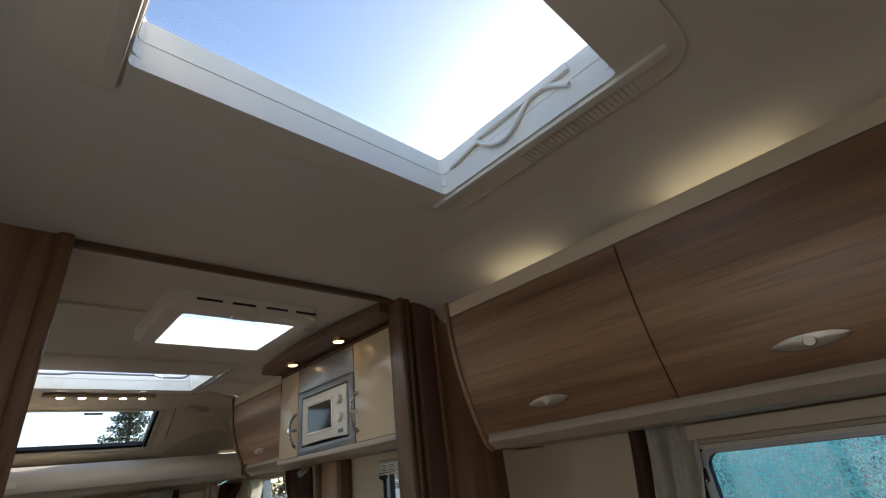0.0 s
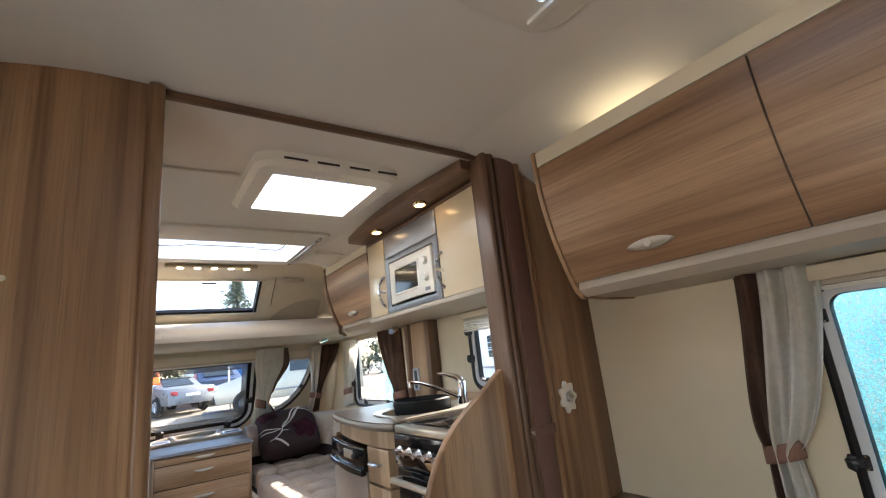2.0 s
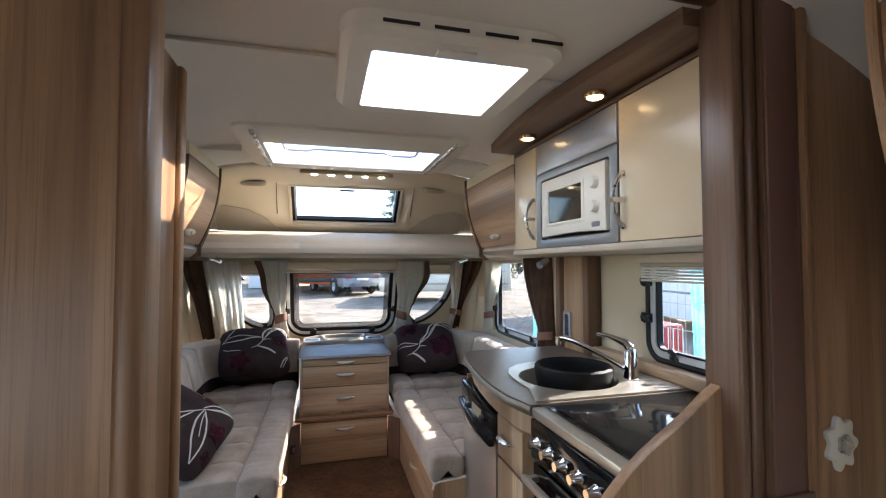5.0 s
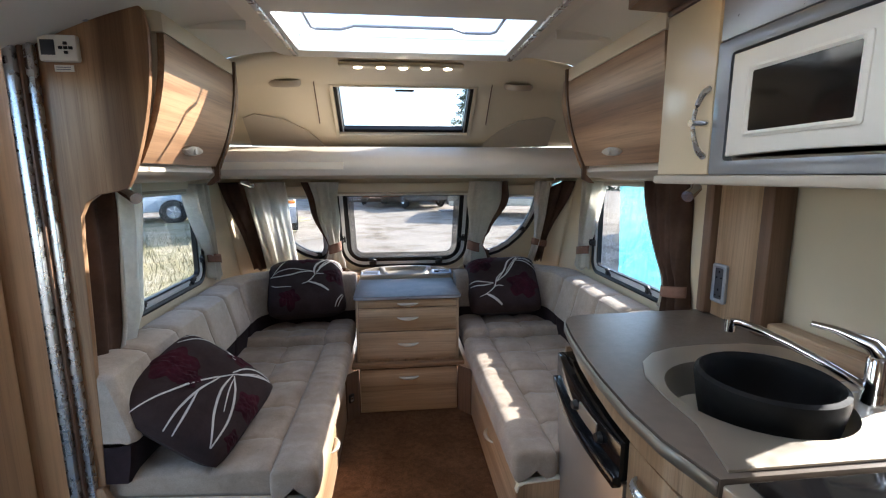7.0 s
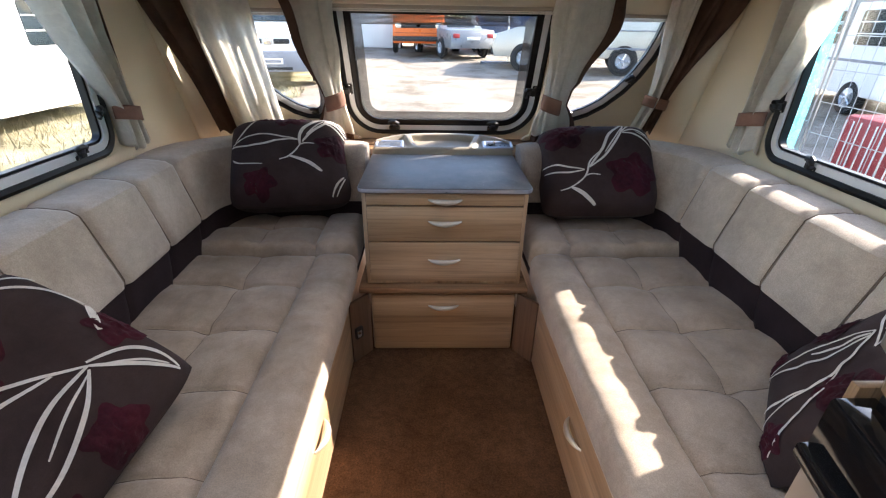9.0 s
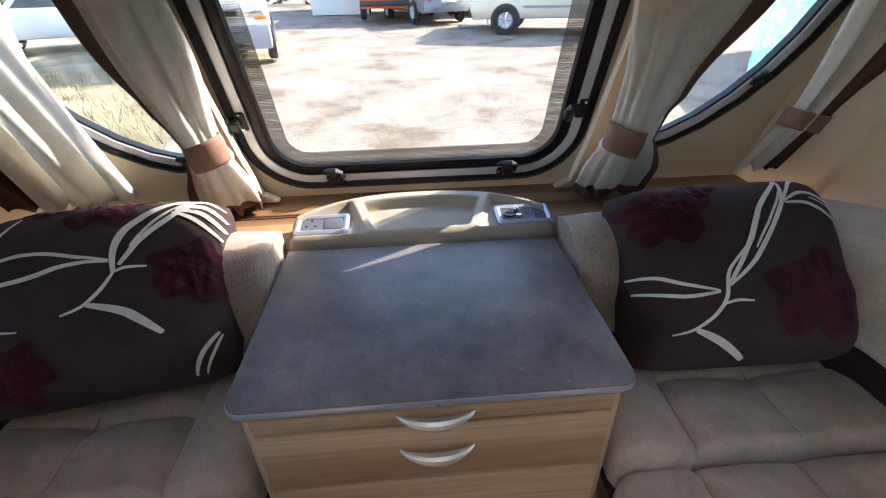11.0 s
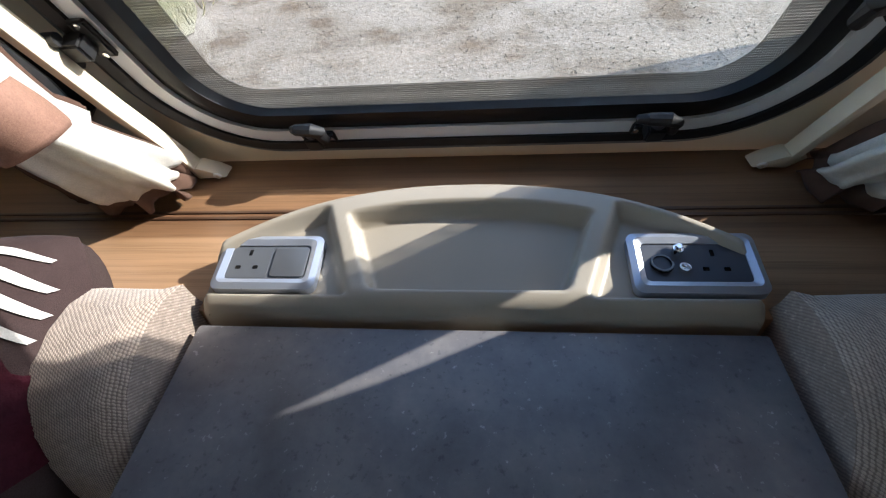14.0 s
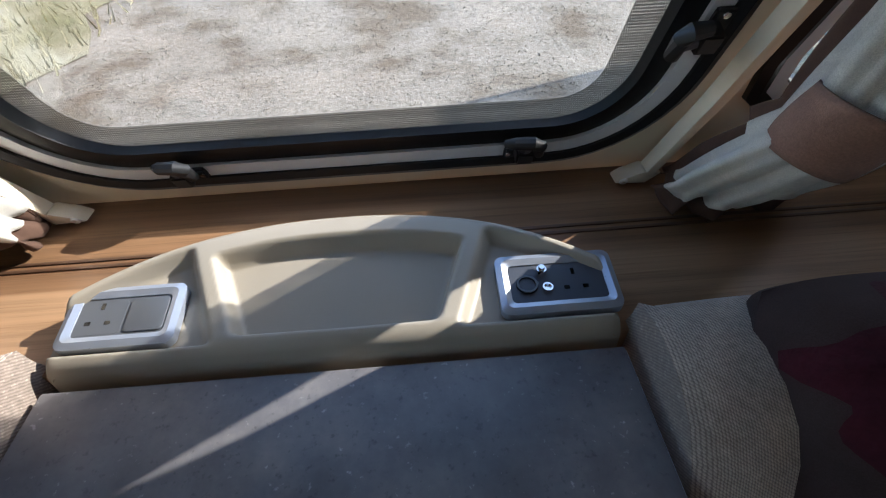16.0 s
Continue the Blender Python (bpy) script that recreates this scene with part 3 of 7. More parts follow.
cv, cf = [], []
us = [-1.1, -1.0, -0.9, -0.8, -0.7, -0.6, -0.5, -0.39, -0.2, 0.0, 0.2, 0.39, 0.5, 0.6, 0.7, 0.8, 0.9, 1.0, 1.1]
vs = [0, 1 / 12, 2 / 12, 3 / 12, 4 / 12, 5 / 12, 6 / 12, 0.58, 0.66, 0.74, 5 / 6, 0.9, 1.0]
for v in vs:
    cv += [CAPMAP(u, v, 0) for u in us]
for j in range(len(vs) - 1):
    for i in range(len(us) - 1):
        if 7 <= i <= 10 and 6 <= j <= 9:
            continue
        k = j * len(us) + i
        cf.append((k, k + 1, k + 1 + len(us), k + len(us)))
cap = S(mesh_ob("front_moulding", cv, cf, "cream_moulding", None, "all"), "cream moulded cap between ceiling and front shelf", "moulding")
so = cap.modifiers.new("thickness", "SOLIDIFY")
so.thickness, so.offset = 0.012, 1

# ---- roof window in the front cap ----


def SLOPED(u, v, w):
    """On the roof window's slope: across, 0 at its foot to 1 at its head, depth outwards."""
    return Vector((u, 0.160 - 0.260 * v + 0.67 * w, 1.672 + 0.233 * v + 0.745 * w))


sw = thing("window_1", (0, 0.05, 1.78), "sloping black-framed window in the front cap, blind open", "window")
sw["kind"] = "structure"
ring("reveal", [(-0.392, -0.0), (0.392, -0.0), (0.392, 1.0), (-0.392, 1.0)], [(-0.375, 0.03), (0.375, 0.03), (0.375, 0.97), (-0.375, 0.97)], SLOPED, 0.05, -0.004, "cream_moulding", sw, False)
ring("frame", [(-0.375, 0.03), (0.375, 0.03), (0.375, 0.97), (-0.375, 0.97)], [(-0.345, 0.09), (0.345, 0.09), (0.345, 0.97), (-0.345, 0.97)], SLOPED, 0.05, 0.018, "black_rubber", sw, True)
p_ = plate("pane", [(-0.36, 0.05), (0.36, 0.05), (0.36, 0.98), (-0.36, 0.98)], [], SLOPED, 0.034, 0.038, "pane", sw)
p_.visible_shadow = False
box("catch", (-0.05, -0.085, 1.880), (0.05, -0.065, 1.890), "black_plastic", sw, 0.003)
for g in (-1, 1):
    tube("stay_bar", [SLOPED(g * 0.352, 0.05, 0.012), SLOPED(g * 0.352, 0.93, 0.012)], 0.004, "grey_metal", sw)

led = thing("led_strip_lamp", (0, -0.40, 1.93), "recessed strip with five lit warm spot lamps", "lamp")
box("housing", (-0.30, -0.475, 1.915), (0.26, -0.415, 1.935), "cream_moulding", led, 0.009, 3)
for k in range(5):
    x = -0.215 + k * 0.101
    lathe("lens", [(0.0, -0.002), (0.016, -0.002), (0.02, 0.003), (0.02, 0.006)], "lamp_glow", led, pose(x, -0.445, 1.9135))
for g in (-1, 1):
    sp = thing("speaker", (g * 0.60, -0.08, 1.87), "oval cream loudspeaker set in the front cap", "speaker", "speakers")
    cz = CAPMAP(g * 0.60, 0.46, 0)
    mm = Matrix.Translation(cz + Vector((0, -0.003, -0.006))) @ Matrix.Rotation(radians(200), 4, "X") @ Matrix.Diagonal((1.0, 0.62, 1, 1))
    lathe("bezel", [(0.0, 0.004), (0.055, 0.004), (0.058, 0.012), (0.072, 0.012), (0.08, 0.0), (0.08, -0.02)], "beige_panel", sp, mm, 28)
    # shallow pocket panels in the cap, beside the window
    pk = S(plate("trim", [(g * u, v) for u, v in ((0.47, 0.985), (0.86, 0.985), (0.86, 0.70), (0.80, 0.68), (0.66, 0.72), (0.56, 0.79), (0.50, 0.88))], [], CAPMAP, 0.004, 0.010, "beige_panel"),
           "darker beige pocket panel in the front cap", "trim")
    tube("groove", [CAPMAP(g * 0.46, 0.45, 0.006), CAPMAP(g * 0.47, 0.6, 0.006), CAPMAP(g * 0.475, 0.75, 0.006)], 0.003, "dark_wood_x", pk)

SHELF = [(-0.36, 1.425), (-0.395, 1.44), (-0.40, 1.47), (-0.385, 1.505), (-0.33, 1.535), (-0.24, 1.562), (-0.10, 1.590), (0.24, 1.612), (0.24, 1.57), (0.56, 1.44), (0.56, 1.425)]
shelf = S(prism("front_shelf", SHELF, YZ, -1.147, 1.147, "beige_panel"), "beige moulded shelf across the front over the windows", "shelf")
S(prism("shelf_seam", [(-0.402, 1.468), (-0.398, 1.468), (-0.390, 1.502), (-0.396, 1.502)], YZ, -0.98, -0.30, "cream_moulding"), "pale edge strip on the front shelf", "trim")

# ---- overhead lockers ----


def locker_profile(zt, zd, zb, wall):
    """The curved front in (x, z), top to bottom, and the rounded beige underside."""
    door = [(0.715 + 0.095 * (t / 10) ** 2.0, zt + (zd - zt) * t / 10) for t in range(11)]
    x = door[-1][0]
    under = [(x, zd), (x + 0.015, zd - 0.025), (x + 0.045, zd - 0.05), (x + 0.09, zb + 0.006), (x + 0.15, zb), (wall, zb)]
    return door, under


def locker(side, y0, y1, seams, zt, zd, zb, label, handle_z, shown_end):
    th = thing("overhead_locker", (side * 0.95, (y0 + y1) / 2, zb), label, "locker")
    door, under = locker_profile(zt, zd, zb, WX - 0.002)
    solid = [(side * x, z) for x, z in [(0.735, zt)] + [(x + 0.02, z) for x, z in door] + under[1:] + [(WX - 0.002, zt)]]
    prism("body", solid, XZ, y0, y1, "beige_panel", th)
    rail = [(side * x, z) for x, z in ((0.715, zt + 0.004), (0.715, zt + 0.055), (0.735, zt + 0.06), (0.76, zt + 0.06), (0.76, zt + 0.004))]
    prism("top_rail", rail, XZ, y0, y1, "cream_moulding", th)
    # dark board puts the shade between rail and ceiling into colour
    box("gap_shade_board", (min(side * 0.822, side * 0.834), y0, zt + 0.001), (max(side * 0.822, side * 0.834), y1, CEILING(0.834, 0, 0).z - 0.002), "dark_wood_y", th, 0.0)
    cuts = [y0] + seams + [y1]
    for a, b in zip(cuts, cuts[1:]):
        out = [(side * x, z) for x, z in door] + [(side * (x + 0.019), z) for x, z in door[::-1]]
        d = prism("door", out, XZ, a + 0.0025, b - 0.0025, "wood_y", th, 0.0)
        if handle_z:
            hz, hy = handle_z, (a + b) / 2 if b - a < 0.64 else b - 0.31
            hx = 0.715 + 0.095 * ((zt - hz) / (zt - zd)) ** 2 - 0.002
            almond = [(hy + 0.072 * math.cos(q), hz + 0.016 * math.sin(q) * abs(math.sin(q)) ** 0.35) for q in [2 * math.pi * i / 40 for i in range(40)]]

            def plate_at(u, v, w, hx=hx, hz=hz):
                return Vector((side * (hx - w + 0.40 * (hz - v)), u, v))

            prism("handle", almond, plate_at, -0.004, 0.012, "satin_nickel", d, 0.003)
            prism("handle_grip", [(hy + (u - hy) * 0.86, hz + (v - hz) * 0.62) for u, v in almond], plate_at, 0.012, 0.0135, "satin_nickel", d, 0.001)
            lathe("lock_button", [(0.0, 0.004), (0.011, 0.004), (0.013, 0.0), (0.013, -0.012)], "satin_nickel", d,
                  Matrix.Translation((side * (hx - 0.014), hy, hz)) @ Matrix.Rotation(radians(-90 * side), 4, "Y"), 16)
    for y in ([y1] if shown_end else []):
        cap_out = [(side * x, z) for x, z in [(0.708, zt + 0.06)] + [(x - 0.006, z) for x, z in door] + [(x - 0.004, z - 0.006) for x, z in under[1:]] + [(WX - 0.002, zt + 0.06)]]
        prism("end_panel", cap_out, XZ, y, y + 0.016, "wood_z", th)
    return th


def strip_lights(side, spans, z, x=0.80):
    for a, b in spans:
        st = thing("strip_light", (side * x, (a + b) / 2, z), "lit warm strip lamp lying on top of the lockers", "lamp", "strip lamps")
        box("diffuser", (side * x - 0.010, a, z + 0.004), (side * x + 0.010, b, z + 0.072), "strip_glow", st, 0.008)
        box("base", (side * x - 0.016, a - 0.01, z - 0.002), (side * x + 0.016, b + 0.01, z + 0.004), "white_plastic", st, 0.002)


bed_locker = locker(1, -4.66, -2.725, [-4.12, -3.40], 1.790, 1.378, 1.325, "wood-effect curved overhead lockers over the bedroom window", 1.435, True)
strip_lights(1, [(-3.16, -2.90), (-3.85, -3.53), (-4.45, -4.15)], 1.795)
lock_l = locker(-1, -1.12, -0.56, [], 1.845, 1.478, 1.415, "wood-effect curved overhead locker above the sofa", 1.527, False)
lock_r = locker(1, -1.285, -0.56, [], 1.845, 1.478, 1.415, "wood-effect curved overhead locker above the sofa", 1.527, False)
strip_lights(-1, [(-1.05, -0.66)], 1.85)
strip_lights(1, [(-1.2, -0.7)], 1.85)
for g, lk in ((-1, lock_l), (1, lock_r)):
    def infill(s, t, g=g):
        z = 1.86 - 0.39 * t
        x0 = 0.718 + 0.085 * t ** 2
        return Vector((g * (x0 + 0.20 * s ** 1.4 * (0.35 + 0.65 * t)), -0.542 + 0.34 * s * math.sin(math.pi * (0.12 + 0.76 * t)) ** 0.5, z))
    grid_ob("front_infill", infill, 8, 10, "wood_y", lk, 0.012)
    seam = [(g * (0.704 + 0.095 * (t / 10) ** 2), 1.90 - 0.42 * t / 10) for t in range(11)]
    seam += [(g * 0.80, 1.42), (g * 0.84, 1.40), (g * 0.86, 1.40), (g * 0.82, 1.44)] + [(g * (0.724 + 0.095 * (t / 10) ** 2), 1.90 - 0.42 * t / 10) for t in range(10, -1, -1)]
    prism("dark_edge", seam, XZ, -0.558, -0.543, "dark_wood_z", lk)
    lathe("screw_cap", [(0, 0.003), (0.009, 0.003), (0.011, 0)], "beige_panel", lk, Matrix.Translation((g * 0.798, -0.50, 1.515)) @ Matrix.Rotation(radians(-90 * g), 4, "Y"), 12)

# ---- partition between bedroom and kitchen ----
S(box("header_rail", (-0.40, -2.485, CEIL - 0.022), (0.66, -2.462, CEIL - 0.001), "dark_wood_x", r=0.004), "dark brown track over the doorway", "trim")
top = [(-1.15, CEILING(-1.15, 0, 0).z)] + [(x / 100, CEILING(x / 100, 0, 0).z - 0.001) for x in range(-110, -43, 6)] + [(-0.435, CEIL - 0.001)]
S(prism("partition_west", [(-1.15, 0.0), (-0.435, 0.0)] + top[::-1], XZ, -2.49, -2.46, "wood_z"), "wood-effect partition panel beside the doorway", "wall")
S(box("door_jamb", (-0.437, -2.515, 0.0), (-0.398, -2.44, CEIL - 0.001), "wood_z", r=0.012, seg=3), "rounded wooden jamb of the doorway", "door frame")
S(lathe("screw_cap", [(0, 0.003), (0.006, 0.003), (0.007, 0)], "cream_moulding", None, Matrix.Translation((-0.665, -2.49, 1.43)) @ Matrix.Rotation(radians(90), 4, "X"), 12), "small cream screw cap on the partition", "trim")
ward = thing("wardrobe", (-0.82, -2.23, 0.0), "full-height wood-effect wardrobe between doorway and entrance", "wardrobe")
box("side", (-1.148, -2.46, 0.001), (-0.505, -2.0, 1.86), "wood_z", ward, 0.004)
box("edge_post", (-0.515, -2.02, 0.001), (-0.49, -1.985, 1.86), "wood_z", ward, 0.01, 3)

S(box("door_jamb", (0.645, -2.525, 0.0), (0.668, -2.43, CEIL - 0.001), "dark_wood_z", r=0.010, seg=3), "rounded wooden jamb of the doorway", "door frame")
S(box("door_channel", (0.668, -2.532, 0.0), (0.694, -2.44, CEIL - 0.001), "dark_wood_z", r=0.012, seg=4), "rounded dark channel on the doorway jamb", "door frame")
fold = thing("folding_door", (0.745, -2.52, 0.0), "red-brown leatherette concertina door, folded back and strapped", "door")
box("front_panel", (0.704, -2.540, 0.01), (0.784, -2.526, CEIL - 0.03), "leatherette", fold, 0.004, 3)
for k in range(4):
    box("fold", (0.707, -2.5255 + 0.0165 * k, 0.01), (0.781 - 0.006 * (k % 2), -2.511 + 0.0165 * k, CEIL - 0.03), "leatherette", fold, 0.006, 3)
for x in (0.6965, 0.7855):
    box("edge_strip", (x, -2.538, 0.01), (x + 0.006, -2.462, CEIL - 0.03), "dark_wood_z", fold, 0.002)
box("strap", (0.672, -2.547, 0.885), (0.800, -2.5405, 0.915), "leatherette", fold, 0.002)
lathe("stud", [(0, 0.004), (0.007, 0.004), (0.009, 0)], "chrome", fold, Matrix.Translation((0.684, -2.547, 0.90)) @ Matrix.Rotation(radians(90), 4, "X"), 12)
S(box("door_channel", (0.793, -2.548, 0.0), (0.810, -2.465, CEIL - 0.02), "wood_z", r=0.006), "narrow wooden post by the folding door", "door frame")
S(box("partition_east", (0.810, -2.505, 0.0), (1.15, -2.465, CEIL - 0.055), "wood_z", r=0.002), "wood-effect partition panel beside the bedroom window", "wall")
hook = thing("coat_hook", (0.92, -2.505, 0.985), "white flower-shaped plastic hook on the partition", "hook")
petals = []
for k in range(64):
    a = 2 * math.pi * k / 64
    petals.append((0.92 + (0.040 + 0.0065 * math.cos(7 * a)) * math.cos(a), 0.985 + (0.052 + 0.0075 * math.cos(7 * a)) * math.sin(a)))
prism("flower", petals, XZ, -2.517, -2.505, "white_plastic", hook, 0.003)
prism("core", [(0.92 + (0.018 + 0.002 * math.cos(5 * a)) * math.cos(a), 0.985 + (0.021 + 0.002 * math.cos(5 * a)) * math.sin(a)) for a in [2 * math.pi * k / 40 for k in range(40)]],
      XZ, -2.526, -2.516, "aluminium", hook, 0.003)
CURVE = [(0.66, 1.125), (0.62, 1.10), (0.57, 1.062), (0.52, 1.03), (0.465, 0.995), (0.42, 0.96), (0.381, 0.92), (0.345, 0.87), (0.315, 0.815), (0.292, 0.755), (0.28, 0.68), (0.275, 0.6), (0.275, 0.0)]
S(prism("end_panel", CURVE + [(0.66, 0.0)], XZ, -2.475, -2.445, "wood_z", None, 0.006), "curved wood-effect end panel beside the cooker", "panel")

# padded board beside the bed
bb = thing("headboard_shelf", (1.10, -2.95, 0.55), "low brown wooden ledge under the bedroom window", "ledge")
box("ledge", (1.06, -3.25, 0.575), (1.148, -2.512, 0.605), "dark_wood_y", bb, 0.006)

# ---- kitchen ----
kc = thing("kitchen_wall_cabinet", (0.93, -1.87, 1.42), "cream-fronted wall cabinet with a built-in microwave bay", "cabinet")
box("body", (0.735, -2.44, 1.435), (1.148, -1.295, 1.885), "beige_panel", kc, 0.003)
box("base_board", (0.705, -2.44, 1.412), (1.148, -1.290, 1.435), "beige_panel", kc, 0.006)
box("top_trim", (0.712, -2.44, 1.872), (0.735, -1.295, 1.888), "dark_wood_y", kc, 0.003)
for a, b in ((-1.515, -1.298), (-2.44, -2.062)):
    d = box("door", (0.712, a + 0.003, 1.437), (0.734, b - 0.003, 1.869), "cream_gloss", kc, 0.003)
    hy = -1.497 if b > -1.5 else -2.085
    n_ = 16
    pts = [Vector((0.712 - 0.036 * math.sin(math.pi * i / n_) ** 0.6, hy, 1.480 + 0.165 * i / n_)) for i in range(n_ + 1)]
    tube("handle", pts, [0.0085 - 0.0035 * math.sin(math.pi * i / n_) for i in range(n_ + 1)], "aluminium", d, 10)
    tube("handle_catch", [(0.712, hy, 1.562), (0.668, hy, 1.562)], 0.009, "chrome", d, 12)
box("grey_flap", (0.712, -2.055, 1.745), (0.734, -1.521, 1.869), "silver_plastic", kc, 0.003)
ring("microwave_surround", round_rect(-2.058, -1.518, 1.437, 1.742, 0.006, 4), round_rect(-2.018, -1.562, 1.468, 1.712, 0.012, 4),
     YZ, 0.74, 0.712, "grey_metal", kc, True, -0.004)
mw = thing("microwave_oven", (0.85, -1.79, 1.462), "white built-in microwave oven with a dark window", "microwave")
box("case", (0.735, -2.005, 1.470), (1.10, -1.574, 1.708), "black_plastic", mw, 0.004)


def MW(u, v, w):
    return Vector((0.706 + w, u, v))


front = [(-2.003 + 0.427 * i / 20, 1.478 + 0.006 * math.sin(math.pi * i / 20)) for i in range(21)] + [(-1.576 - 0.427 * i / 20, 1.704) for i in range(21)]
prism("front", front, MW, 0.0, 0.022, "white_plastic", mw, 0.004)
dwin = round_rect(-1.870, -1.640, 1.530, 1.655, 0.004, 4)
ring("window_rim", round_rect(-1.885, -1.625, 1.518, 1.667, 0.006, 4), dwin, MW, 0.004, -0.003, "white_plastic", mw, True, -0.003)
prism("window", dwin, MW, -0.0015, 0.004, "black_gloss", mw)
for z in (1.56, 1.64):
    lathe("dial", [(0.0, 0.018), (0.016, 0.018), (0.019, 0.012), (0.021, 0.0)], "white_plastic", mw, Matrix.Translation(MW(-1.95, z, 0.0)) @ Matrix.Rotation(radians(-90), 4, "Y"), 20)
box("door_button", (0.705, -1.975, 1.492), (0.716, -1.925, 1.512), "grey_plastic", mw, 0.004)

canopy = thing("lamp_canopy", (0.66, -1.87, 1.90), "dark wooden canopy with two lit spot lamps", "canopy")
CAN = [(0.735, -1.27)] + [(0.600 - 0.045 * math.sin(math.pi * t / 10), -1.285 - 1.155 * t / 10) for t in range(11)] + [(0.735, -2.44)]
prism("board", CAN, XY, 1.892, 1.935, "dark_wood_y", canopy, 0.004)
for y in (-1.585, -2.05):
    lathe("lamp_bezel", [(0.018, 0.0), (0.026, -0.016), (0.032, -0.018), (0.036, -0.010), (0.036, 0.004)], "brass", canopy, pose(0.642, y, 1.894), 20)
    lathe("lamp_lens", [(0.0, -0.020), (0.022, -0.017), (0.026, -0.008)], "spot_glow", canopy, pose(0.642, y, 1.893), 16)

WT_Z = 0.93
EDGE = [(1.146, -1.03), (0.62, -1.045), (0.575, -1.055), (0.545, -1.08), (0.525, -1.12), (0.495, -1.25), (0.470, -1.40), (0.452, -1.55), (0.443, -1.70), (0.448, -1.82), (0.475, -1.938)]
wt = thing("worktop", (0.8, -1.5, 0.9), "brown stone-effect worktop with a bowed front edge", "worktop")
plate("slab", EDGE + [(1.146, -1.938)], [[(0.755 + 0.186 * math.cos(k * math.pi / 18), -1.68 + 0.186 * math.sin(k * math.pi / 18)) for k in range(36)]], XY, WT_Z - 0.035, WT_Z, "worktop", wt)
ed = [(x - 0.001, y) for x, y in EDGE[1:]]
mesh_ob("edge_trim", [Vector((x - 0.003, y, z)) for x, y in ed for z in (WT_Z - 0.031, WT_Z - 0.004)],
        [(2 * i, 2 * i + 1, 2 * i + 3, 2 * i + 2) for i in range(len(ed) - 1)], "worktop_edge", wt, True).modifiers.new("t", "SOLIDIFY").thickness = 0.003
box("upstand", (1.085, -2.44, WT_Z + 0.001), (1.146, -1.34, WT_Z + 0.05), "pale_wood_y", wt, 0.008)

base = thing("kitchen_base_unit", (0.8, -1.5, 0.0), "wood-effect kitchen base with a drawer and cupboard", "cabinet")
FRONTX = [(x + 0.03, y) for x, y in EDGE[1:]]
plate("apron", FRONTX + [(1.14, -1.938), (1.14, -1.06)], [[(0.755 + 0.192 * math.cos(k * math.pi / 18), -1.68 + 0.192 * math.sin(k * math.pi / 18)) for k in range(36)]], XY, 0.821, WT_Z - 0.036, "pale_wood_z", base)
box("side", (0.55, -1.075, 0.001), (1.14, -1.06, 0.82), "pale_wood_z", base, 0.002)
box("body", (0.53, -1.90, 0.08), (1.14, -1.665, 0.82), "beige_panel", base, 0.002)
box("plinth", (0.56, -2.44, 0.001), (1.14, -1.06, 0.08), "dark_wood_y", base, 0.002)
for z0, z1 in ((0.665, 0.815), (0.09, 0.655)):
    d = box("drawer" if z0 > 0.5 else "door", (0.478, -1.865, z0), (0.53, -1.648, z1), "pale_wood_z", base, 0.004)
    n_ = 12
    if z0 > 0.5:
        pts = [(0.478 - 0.028 * math.sin(math.pi * i / n_) ** 0.6, -1.80 + 0.11 * i / n_, 0.75) for i in range(n_ + 1)]
    else:
        pts = [(0.478 - 0.028 * math.sin(math.pi * i / n_) ** 0.6, -1.835, 0.44 + 0.15 * i / n_) for i in range(n_ + 1)]
    tube("handle", pts, [0.004 + 0.007 * math.sin(math.pi * i / n_) for i in range(n_ + 1)], "aluminium", d, 8)

fr = thing("fridge", (0.8, -1.35, 0.08), "bronze-steel fridge with a black control band", "fridge")
FA, FB = -1.640, -1.075


def fridge_x(y):
    t = (y - FA) / (FB - FA)
    return 0.475 + 0.055 * t - 0.022 * math.sin(math.pi * t)


fpts = [(fridge_x(FA + (FB - FA) * i / 10), FA + (FB - FA) * i / 10) for i in range(11)]
prism("door", fpts + [(0.58, FB), (0.58, FA)], XY, 0.10, 0.695, "fridge_steel", fr, 0.004)
prism("control_band", [(x - 0.012, y) for x, y in fpts] + [(0.58, FB), (0.58, FA)], XY, 0.70, 0.805, "black_gloss", fr, 0.008)
prism("handle_lip", [(x - 0.028, y) for x, y in fpts] + [(x - 0.005, y) for x, y in fpts[::-1]], XY, 0.685, 0.715, "black_gloss", fr, 0.006)
prism("display", [(fridge_x(y) - 0.016, y) for y in (-1.52, -1.46, -1.40)] + [(fridge_x(y) - 0.008, y) for y in (-1.40, -1.46, -1.52)], XY, 0.745, 0.785, "steel", fr, 0.002)
for y in (-1.545, -1.375):
    lathe("knob", [(0, 0.014), (0.012, 0.014), (0.015, 0.0)], "black_plastic", fr, Matrix.Translation((fridge_x(y) - 0.014, y, 0.762)) @ Matrix.Rotation(radians(-90), 4, "Y"), 16)
box("carcass", (0.58, -1.645, 0.085), (1.13, -1.08, 0.815), "black_plastic", fr, 0.003)

sk = thing("sink", (0.8, -1.66, 0.93), "stainless inset sink with drainer ridges", "sink")
SINK = [(0.50, -1.925)] + [(0.545, -1.78), (0.548, -1.66), (0.562, -1.56), (0.60, -1.48), (0.66, -1.425), (0.74, -1.395), (0.85, -1.383), (0.98, -1.39), (1.06, -1.42), (1.075, -1.48), (1.075, -1.925)]
BOWL_C, BOWL_R = (0.755, -1.68), 0.185


